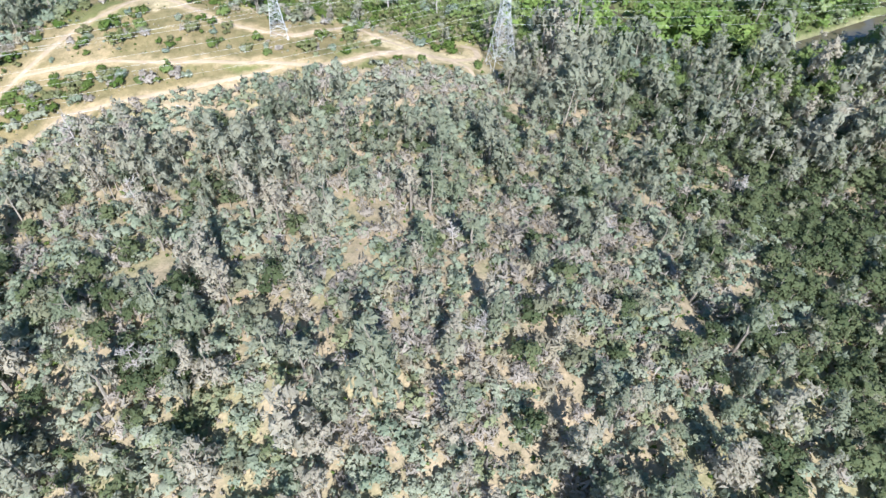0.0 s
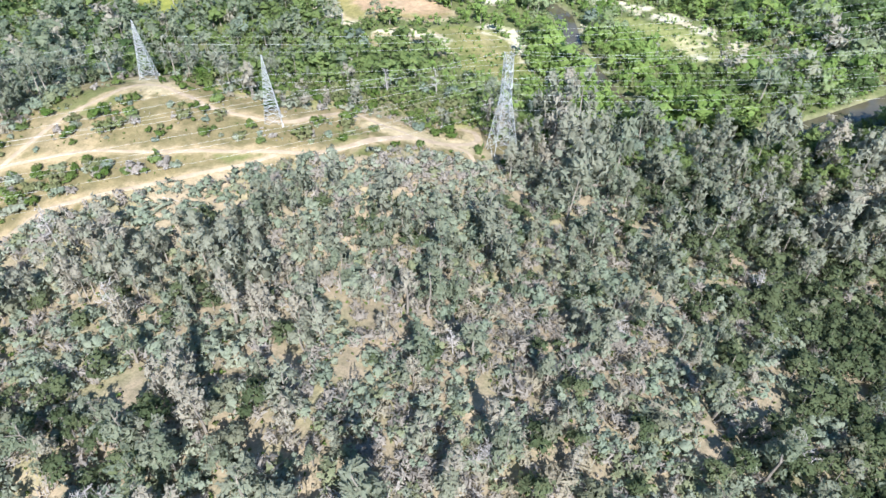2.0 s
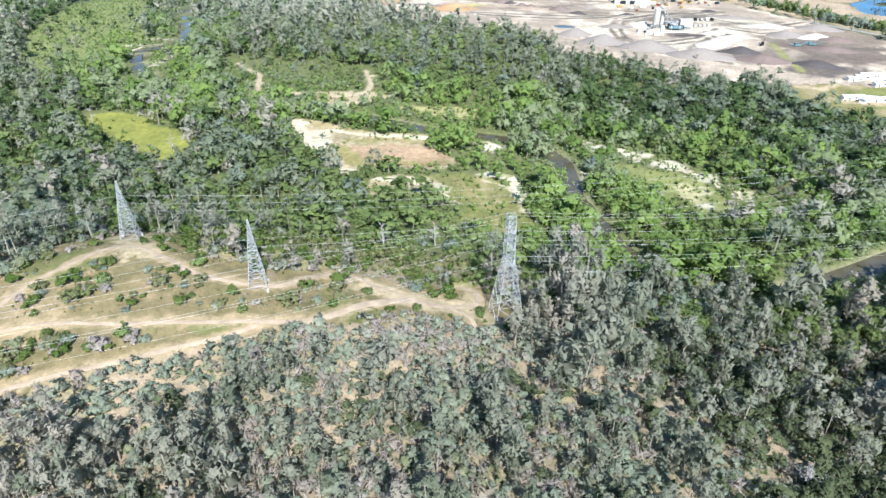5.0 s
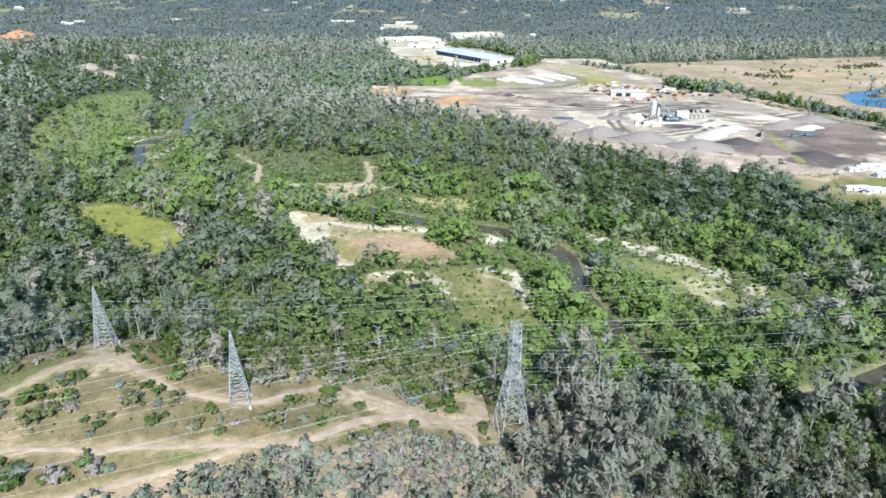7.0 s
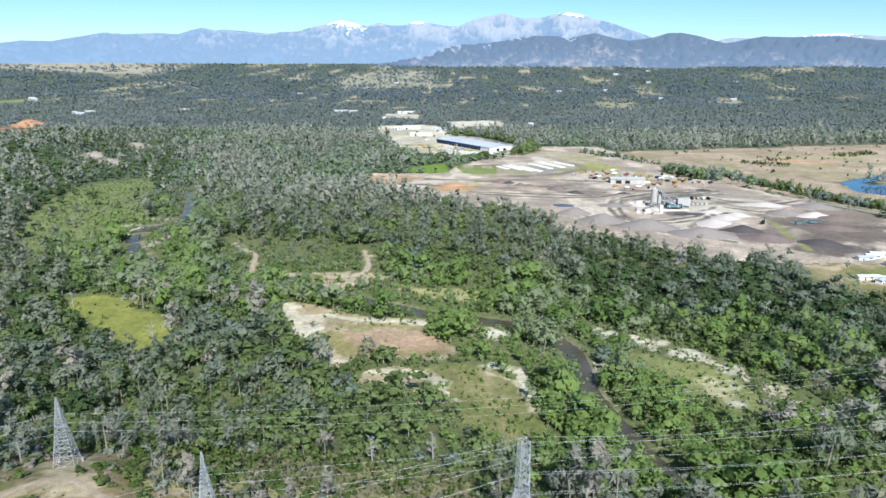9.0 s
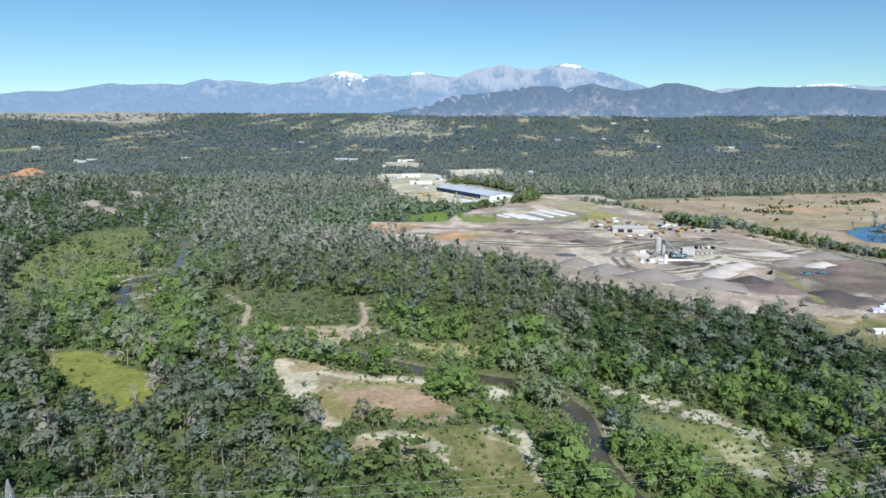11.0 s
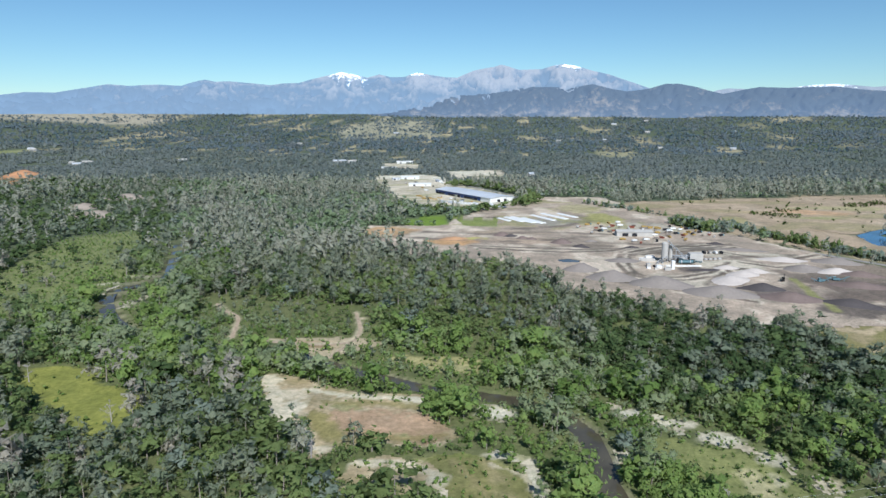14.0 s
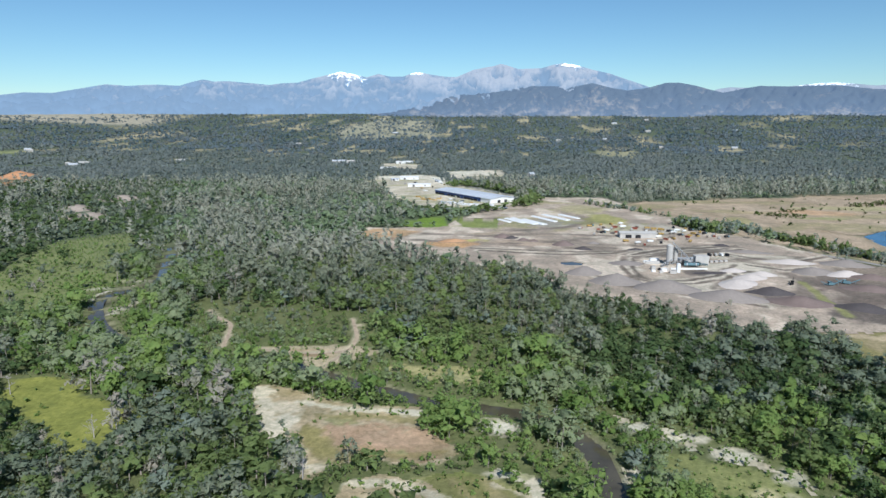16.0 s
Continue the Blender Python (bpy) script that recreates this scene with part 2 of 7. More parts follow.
def bar(bm, a, b, r0, r1=None, sides=4):
    """A tapered bar from a to b."""
    a, b = Vector(a), Vector(b)
    r1 = r0 if r1 is None else r1
    d = (b - a).normalized()
    u = d.orthogonal().normalized()
    w = d.cross(u)
    rings = []
    for p, r in ((a, r0), (b, r1)):
        rings.append([bm.verts.new(p + r * (math.cos(2 * math.pi * i / sides) * u + math.sin(2 * math.pi * i / sides) * w)) for i in range(sides)])
    for i in range(sides):
        j = (i + 1) % sides
        bm.faces.new((rings[0][i], rings[0][j], rings[1][j], rings[1][i]))
    bm.faces.new(rings[0][::-1])
    bm.faces.new(rings[1])


# ---- the land ----
HILL_X = (-230, -160, -90, -20, 50, 120, 190)
HILL_Y = (0, 70, 140, 210, 280)
HILL = ((1.8, 5.7, 8.1, 4.7, 8.5, 7.6, 1.4), (10.9, 10.8, 19.7, 20.3, 14.2, 6.0, 0.5), (12.8, 7.9, 6.7, 4.6, 7.2, 2.7, 0.3),
        (8.0, 20.4, 27.9, 11.4, 4.9, -2.4, 1.1), (2.4, 1.2, -1.2, 3.0, -2.6, 0.2, 1.3))
RIVER = ((-330, 840), (-299, 757), (-268, 665), (-290, 622), (-272, 577), (-243, 541), (-206, 515), (-166, 506), (-118, 499), (-86, 480), (-52, 461), (-24, 446), (5, 437),
         (30, 430), (50, 415), (60, 394), (61, 371), (60, 351), (65, 330), (72, 301), (80, 280), (93, 263), (112, 256), (138, 262), (175, 279), (230, 310), (300, 350))
CREEK = ((150, 410), (168, 384), (176, 352), (185, 338), (197, 320), (230, 300))


def smooth(a, b, x):
    u = np.clip((x - a) / (b - a), 0, 1)
    return u * u * (3 - 2 * u)


def vnoise(x, y, cell, seed=0):
    """Value noise on a lattice of that cell, 0 to 1."""
    x, y = np.asarray(x, float) / cell, np.asarray(y, float) / cell
    i, j = np.floor(x).astype(np.int64), np.floor(y).astype(np.int64)
    u, v = x - i, y - j
    u, v = u * u * (3 - 2 * u), v * v * (3 - 2 * v)

    def h(a, b):
        s = np.sin(a * 127.1 + b * 311.7 + seed * 74.7) * 43758.5453
        return s - np.floor(s)
    return (h(i, j) * (1 - u) + h(i + 1, j) * u) * (1 - v) + (h(i, j + 1) * (1 - u) + h(i + 1, j + 1) * u) * v


def fnoise(x, y, cell, seed=0, octaves=4):
    t, a, s = 0, 0.5, 0
    for k in range(octaves):
        t, s, a = t + a * vnoise(x, y, cell / 2 ** k, seed + k), s + a, a * 0.55
    return t / s


def line_dist(x, y, pts):
    d = np.full(np.shape(x), 1e9)
    for (ax, ay), (bx, by) in zip(pts[:-1], pts[1:]):
        dx, dy = bx - ax, by - ay
        u = np.clip(((x - ax) * dx + (y - ay) * dy) / (dx * dx + dy * dy), 0, 1)
        d = np.minimum(d, np.hypot(x - ax - u * dx, y - ay - u * dy))
    return d


def inside(x, y, poly):
    r = np.zeros(np.shape(x), bool)
    for (ax, ay), (bx, by) in zip(poly, poly[1:] + poly[:1]):
        if ay != by:
            r ^= ((ay > y) != (by > y)) & (x < (bx - ax) * (y - ay) / (by - ay) + ax)
    return r


def base_height(x, y):
    x, y = np.asarray(x, float), np.asarray(y, float)
    z = 2 + np.zeros(np.broadcast(x, y).shape)
    for gy, row in zip(HILL_Y, HILL):
        for gx, c in zip(HILL_X, row):
            z = z + c * np.exp(-((x - gx) ** 2 + (y - gy) ** 2) / (2 * 48.0 ** 2))
    z = z + 5 * smooth(470, 640, y)
    r = np.hypot(x, y - 60)
    far = 172 * np.clip((r - 2300) / 2450, 0, 1) ** 1.55
    return z + far + (fnoise(x, y, 420, 9) - 0.5) * 26 * smooth(1500, 3200, r)


def river_dist(x, y):
    return np.minimum(line_dist(x, y, RIVER), line_dist(x, y, CREEK) + 3)


def height(x, y):
    z = base_height(x, y)
    near = np.hypot(x, y - 200) < 900
    d = np.where(near, river_dist(x, y), 1e3)
    z = z + (fnoise(x, y, 23, 3) - 0.5) * 1.6 * (1 - smooth(500, 900, y)) * smooth(8, 30, d)
    return z - 2.4 * (1 - smooth(3.6, 6.6, d))


RIDGE_ROAD = ((-150, 120), (-138, 155), (-129, 177), (-123, 190), (-116, 200), (-106, 213), (-90, 206), (-79, 200), (-66, 199), (-55, 202), (-48, 210), (-39, 219), (-28, 216), (-21, 215), (-16, 213))
MID_ROAD = ((-133, 168), (-113, 174), (-86, 177), (-58, 184), (-44, 189), (-35, 196), (-28, 204), (-16, 212), (-2, 214), (7, 222), (6, 231), (1, 231))
LOW_ROAD = ((-160, 95), (-132, 126), (-120, 141), (-113, 152), (-104, 157), (-83, 166), (-66, 175), (-56, 183))
SPUR_ROAD = ((-6, 213), (3, 211), (6, 204))
TRACKS = (((-192, 590), (-178, 572), (-164, 558), (-155, 518)), ((-136, 518), (-108, 509), (-75, 514), (-71, 530), (-72, 543), (-79, 571)), ((-73, 514), (-83, 487)),
          ((11, 371), (28, 368), (33, 343)))
HIGHWAY = ((-20, 1500), (110, 1260), (216, 1093), (278, 968), (330, 858), (400, 752), (520, 580), (760, 260))
RIDGE_OPEN = ((-150, 150), (-122, 143), (-100, 157), (-62, 178), (-36, 190), (-15, 204), (4, 203), (23, 206), (25, 222), (9, 236), (-20, 221), (-38, 224), (-60, 209), (-85, 214), (-105, 236), (-121, 228), (-135, 190))
BARE_BIG = ((-114, 460), (-100, 460), (-84, 448), (-73, 441), (-55, 436), (-36, 433), (-20, 435), (-18, 414), (-11, 404), (-4, 394), (-3, 384), (-20, 378), (-37, 382), (-48, 381), (-57, 372), (-64, 364), (-73, 374), (-79, 388), (-92, 398), (-101, 415), (-109, 432), (-114, 448))
BARE_RED = ((-71, 396), (-67, 411), (-56, 417), (-37, 414), (-20, 412), (-7, 396), (-18, 390), (-38, 390), (-60, 392))
BAR_A = ((9, 424), (19, 422), (29, 411), (23, 402), (13, 409))
BAR_B = ((66, 380), (76, 373), (75, 363), (67, 364))
BARE_LOW = ((-48, 365), (-30, 367), (-19, 364), (-10, 359), (-8, 347), (-2, 333), (-16, 328), (-31, 336), (-50, 346))
GRASS_SLOPE = ((-21, 368), (1, 372), (17, 364), (28, 357), (31, 344), (34, 325), (35, 300), (20, 294), (6, 306), (-6, 325), (-10, 345))
MEADOW = ((-262, 468), (-225, 464), (-184, 432), (-156, 421), (-166, 374), (-205, 408), (-246, 430))
PALE_STRIP = ((-132, 520), (-75, 522), (-46, 516), (-70, 494), (-92, 486), (-112, 502))
SAVANNA_A = ((-35, 493), (13, 485), (9, 464), (-30, 472))
SAVANNA_B = ((86, 392), (101, 387), (118, 382), (132, 370), (140, 356), (138, 326), (124, 318), (110, 336), (98, 358), (86, 376))
GRAVEL_RUN = ((78, 421), (86, 415), (90, 409), (98, 408), (104, 400), (113, 396), (120, 391), (128, 383), (134, 375), (141, 367), (146, 356), (151, 345), (160, 328))
REACH = ((-305, 665), (-255, 665), (-222, 520), (-268, 520))
BANK_BAR = ((60, 322), (65, 305), (71, 290), (77, 277))
SHRUBLAND = ((-430, 680), (-470, 860), (-405, 905), (-305, 690), (-298, 600), (-335, 540), (-390, 600))
QUARRY = ((-128, 943), (-29, 946), (36, 1107), (142, 1253), (243, 1257), (293, 1030), (345, 842), (406, 717), (430, 590), (330, 545), (262, 548), (200, 552), (134, 600), (82, 645), (62, 715), (6, 730), (-62, 770), (-104, 835))
QUARRY_STRIP = ((290, 668), (293, 650), (288, 600), (288, 560), (278, 556), (279, 610), (283, 655))
DRY_STRIP = ((180, 1150), (333, 1206), (328, 1087), (432, 950), (540, 740), (450, 720), (352, 850), (300, 1030), (243, 1100))
YARD = ((-215, 1640), (-178, 1660), (-100, 1690), (-56, 1640), (-20, 1480), (60, 1330), (98, 1260), (86, 1120), (-17, 1100), (-80, 1140), (-121, 1231), (-160, 1380), (-195, 1500))
GRASS_A = ((-84, 1017), (-24, 1030), (-18, 955), (-75, 953))
GRASS_B = ((-15, 1024), (50, 1021), (44, 935), (1, 947))
DRY_FIELD = ((333, 1206), (587, 1269), (900, 1340), (760, 1000), (548, 900), (470, 905), (425, 950), (328, 1087))
POND = ((477, 894), (510, 922), (555, 951), (640, 985), (640, 930), (545, 915), (505, 895), (507, 880), (560, 888), (640, 900), (640, 830), (540, 800), (484, 808), (462, 832))
UPPER_YARD = ((-43, 1790), (110, 1830), (92, 1590), (-20, 1560))
UPPER_YARD_B = ((-248, 2070), (-125, 2028), (-122, 1863), (-214, 1860))
HOME_FIELD = ((254, 560), (272, 580), (339, 590), (420, 592), (372, 470), (300, 462), (252, 472), (243, 500))
ORANGE_CUT = ((-1150, 1745), (-1090, 1690), (-985, 1550), (-920, 1400), (-1000, 1430), (-1080, 1560))
BARE_A = ((-620, 1262), (-558, 1238), (-536, 1182), (-572, 1185))
BARE_B = ((-636, 1160), (-600, 1125), (-572, 1085), (-520, 1030), (-484, 980), (-516, 990), (-580, 1030), (-590, 1080))
FIELD_A = ((-1650, 2300), (-1590, 2470), (-1480, 2410), (-1540, 2240))
FIELD_B = ((-1300, 1915), (-1270, 1990), (-1080, 1990), (-1150, 1890))
TAN_HILLS = (((-3100, 3900), (-2131, 4450), (-1700, 3850), (-1690, 3700), (-1790, 3390), (-1950, 3560), (-2461, 3540), (-3000, 3450)), ((-703, 3640), (-472, 4328), (-171, 4115), (-130, 3350), (-524, 3150)), ((474, 2600), (664, 2589), (571, 2307), (468, 2357)))
SLOPE_BARE = ((-37, 103, 7), (-22, 101, 5), (-37, 94, 6), (-47, 103, 4), (-65, 92, 8), (-37, 83, 5), (50, 88, 5), (69, 104, 7), (99, 115, 6), (62, 177, 10), (52, 182, 6), (45, 190, 5), (41, 198, 4), (70, 173, 6), (87, 169, 6), (11, 151, 4), (-16, 177, 4), (-18, 164, 4), (-29, 190, 6), (6, 97, 5), (20, 64, 4), (-33, 60, 6), (-78, 72, 5), (40, 195, 4))
GREY_POND = ((94, 748), (108, 752), (118, 745), (114, 734), (98, 735))

VERGE = ((310, 1100), (440, 945), (482, 895), (470, 830), (540, 770), (640, 690), (560, 670), (430, 715), (335, 880))
RIDGE_BACK = ((-98, 216), (-60, 212), (-38, 226), (-20, 223), (8, 238), (4, 262), (-40, 264), (-92, 250))
ROADS_NEAR = (RIDGE_ROAD, MID_ROAD, LOW_ROAD, SPUR_ROAD)
TAN, RED = (0.35, 0.28, 0.222), (0.41, 0.29, 0.21)
# outline, colour, ragged edge in metres
COVERS = (
    (VERGE, (0.40, 0.32, 0.24), 5), (RIDGE_OPEN, (0.205, 0.168, 0.10), 6), (SHRUBLAND, (0.20, 0.225, 0.10), 30), (MEADOW, (0.25, 0.26, 0.068), 9), (GRASS_SLOPE, (0.28, 0.27, 0.13), 6),
    (BARE_BIG, (0.45, 0.37, 0.28), 7), (BARE_RED, RED, 5), (BAR_A, (0.56, 0.51, 0.45), 3), (BAR_B, (0.56, 0.52, 0.47), 2), (BARE_LOW, (0.44, 0.37, 0.26), 7),
    (PALE_STRIP, (0.46, 0.38, 0.29), 5), (SAVANNA_A, (0.36, 0.33, 0.17), 8), (SAVANNA_B, (0.22, 0.235, 0.10), 8), (QUARRY, (0.47, 0.395, 0.35), 12), (QUARRY_STRIP, (0.25, 0.245, 0.12), 4), (DRY_STRIP, (0.40, 0.32, 0.245), 10), (YARD, (0.50, 0.445, 0.385), 24),
    (GRASS_A, (0.17, 0.26, 0.04), 6), (GRASS_B, (0.19, 0.24, 0.06), 8), (DRY_FIELD, (0.47, 0.355, 0.26), 20), (UPPER_YARD, (0.47, 0.43, 0.38), 10), (UPPER_YARD_B, (0.42, 0.36, 0.28), 10),
    (HOME_FIELD, (0.36, 0.32, 0.16), 8), (ORANGE_CUT, (0.50, 0.24, 0.11), 12), (BARE_A, (0.40, 0.33, 0.26), 22), (BARE_B, (0.40, 0.34, 0.27), 26), (FIELD_A, (0.27, 0.29, 0.13), 20), (FIELD_B, (0.29, 0.29, 0.14), 20),
    # far hill tans are greyed in the colour for haze
    (TAN_HILLS[0], (0.40, 0.36, 0.31), 80), (TAN_HILLS[1], (0.35, 0.335, 0.27), 110), (TAN_HILLS[2], (0.34, 0.32, 0.22), 60))
# pale gravel and sand on the valley floor: x, y, half sizes, colour
BARS = ((-108, 450, 8, 6, (0.60, 0.54, 0.46)), (-92, 434, 11, 8, (0.58, 0.51, 0.43)), (-88, 412, 8, 14, (0.62, 0.57, 0.50)), (-76, 390, 9, 9, (0.58, 0.50, 0.41)), (-62, 376, 8, 4, (0.56, 0.49, 0.40)), (-25, 427, 9, 6, (0.62, 0.57, 0.51)), (-50, 434, 16, 4, (0.48, 0.41, 0.32)),
        (-42, 363, 9, 4, (0.60, 0.54, 0.46)), (-22, 361, 8, 6, (0.58, 0.51, 0.42)), (-10, 350, 6, 8, (0.60, 0.54, 0.46)), (-34, 352, 8, 5, (0.48, 0.40, 0.29)), (14, 372, 6, 2.2, (0.60, 0.55, 0.48)), (30, 366, 4.5, 4, (0.56, 0.50, 0.43)), (30, 352, 2.6, 9, (0.62, 0.57, 0.50)), (33, 342, 2.0, 5, (0.60, 0.55, 0.48)),
        (85, 415, 11, 5, (0.64, 0.60, 0.54)), (104, 406, 13, 5, (0.61, 0.56, 0.49)), (122, 391, 10, 7, (0.62, 0.57, 0.50)), (138, 374, 8, 8, (0.58, 0.53, 0.45)), (75, 371, 4, 8, (0.66, 0.62, 0.57)), (18, 414, 9, 8, (0.64, 0.60, 0.54)), (152, 351, 3, 8, (0.50, 0.44, 0.35)), (122, 352, 6, 12, (0.46, 0.42, 0.27)), (126, 338, 5, 4, (0.58, 0.54, 0.45)), (132, 356, 4, 7, (0.54, 0.49, 0.37)),
        (203, 372, 8, 14, (0.50, 0.37, 0.25)), (186, 367, 4, 12, (0.58, 0.53, 0.46)), (195, 338, 3, 8, (0.58, 0.53, 0.46)), (77, 289, 2.4, 9, (0.58, 0.53, 0.46)), (127, 266, 5, 3, (0.56, 0.50, 0.43)), (143, 268, 4, 3, (0.62, 0.58, 0.52)),
        (0, 215, 11, 4.5, (0.50, 0.40, 0.28)), (6, 224, 7, 6, (0.47, 0.38, 0.26)), (-38, 402, 27, 13, (0.37, 0.255, 0.17)), (-30, 403, 19, 8.5, (0.50, 0.40, 0.32)), (-300, 640, 9, 6, (0.60, 0.56, 0.50)), (-264, 590, 5, 12, (0.56, 0.52, 0.46)), (-285, 668, 12, 6, (0.52, 0.48, 0.38)),
        (520, 1085, 60, 30, (0.50, 0.33, 0.22)), (500, 1030, 45, 12, (0.31, 0.31, 0.16)), (600, 1130, 90, 24, (0.40, 0.36, 0.22)), (420, 1085, 46, 16, (0.41, 0.33, 0.22)), (640, 1010, 50, 30, (0.52, 0.40, 0.30)), (380, 1000, 18, 40, (0.33, 0.30, 0.17)),
        (-101, 511, 24, 5, (0.47, 0.36, 0.26)), (-100, 506, 18, 2.5, (0.36, 0.26, 0.17)), (-72, 560, 5, 5, (0.5, 0.43, 0.33)), (-158, 528, 2.5, 12, (0.50, 0.44, 0.35)), (-40, 486, 16, 4, (0.44, 0.40, 0.22)), (0, 474, 14, 6, (0.42, 0.39, 0.22)))
# broad tints inside the quarry: x, y, half sizes, colour
QUARRY_TINTS = ((-95, 900, 42, 40, (0.46, 0.31, 0.20)), (-8, 842, 45, 26, (0.50, 0.31, 0.18)), (20, 858, 20, 12, (0.44, 0.40, 0.17)), (60, 850, 60, 22, (0.42, 0.33, 0.28)), (340, 645, 70, 62, (0.175, 0.14, 0.13)), (262, 622, 36, 30, (0.20, 0.165, 0.16)), (380, 700, 40, 40, (0.24, 0.195, 0.17)), (300, 590, 40, 22, (0.15, 0.125, 0.12)),
                (228, 706, 29, 18, (0.155, 0.13, 0.125)), (200, 790, 46, 22, (0.20, 0.17, 0.155)), (255, 815, 36, 18, (0.17, 0.15, 0.14)), (140, 818, 40, 13, (0.23, 0.19, 0.17)), (60, 900, 60, 14, (0.36, 0.29, 0.25)), (330, 770, 30, 20, (0.24, 0.2, 0.18)), (120, 985, 50, 40, (0.36, 0.33, 0.30)), (110, 985, 60, 20, (0.28, 0.26, 0.24)),
                (262, 725, 34, 34, (0.55, 0.49, 0.44)), (150, 745, 30, 20, (0.50, 0.43, 0.385)), (300, 770, 44, 26, (0.53, 0.47, 0.42)), (190, 665, 34, 22, (0.52, 0.455, 0.41)), (235, 940, 60, 46, (0.44, 0.395, 0.36)), (200, 1020, 30, 60, (0.34, 0.32, 0.15)), (180, 1110, 40, 60, (0.40, 0.35, 0.24)))


def clearing(x, y, margin=0.0):
    """True where no tree grows."""
    jx, jy = (fnoise(x, y, 12, 21) - 0.5), (fnoise(x, y, 12, 33) - 0.5)
    r = np.zeros(np.shape(x), bool)
    for poly, _, edge in COVERS:
        if poly in (SHRUBLAND, SAVANNA_A) or poly in TAN_HILLS:
            continue
        r |= inside(x + 1.4 * edge * jx, y + 1.4 * edge * jy, poly)
    for road in ROADS_NEAR:
        r |= line_dist(x, y, road) < 3.0 + margin
    for road in TRACKS:
        r |= line_dist(x, y, road) < 3.5 + margin
    hidden = ((x > -238) & (x < -98) & (y > 480)) | ((x > 84) & (x < 132))
    r |= river_dist(x, y) < np.where(hidden, 2.0, np.where((y < 350) & (x < 84), 8.0, 6.5) + 0.2 * margin)
    r |= (river_dist(x, y) < 15) & inside(x, y, REACH)
    r |= line_dist(x, y, HIGHWAY) < 9
    r |= line_dist(x, y, GRAVEL_RUN) < 4.0 + 5.0 * fnoise(x, y, 14, 310)
    r |= line_dist(x, y, BANK_BAR) < 2.5
    r |= inside(x, y, POND)
    return r


def far_gap(x, y):
    """Small tan openings in the far woods."""
    return smooth(0.66, 0.72, fnoise(x, y / 1.5, 75, 160, 3)) * smooth(1700, 2500, np.hypot(x, y))


def axis(lo, hi, fine_lo, fine_hi, step, grow):
    a = list(np.arange(fine_lo, fine_hi + step / 2, step))
    s = step
    while a[-1] < hi:
        s *= grow
        a.append(a[-1] + s)
    s = step
    while a[0] > lo:
        s *= grow
        a.insert(0, a[0] - s)
    return np.array(a)


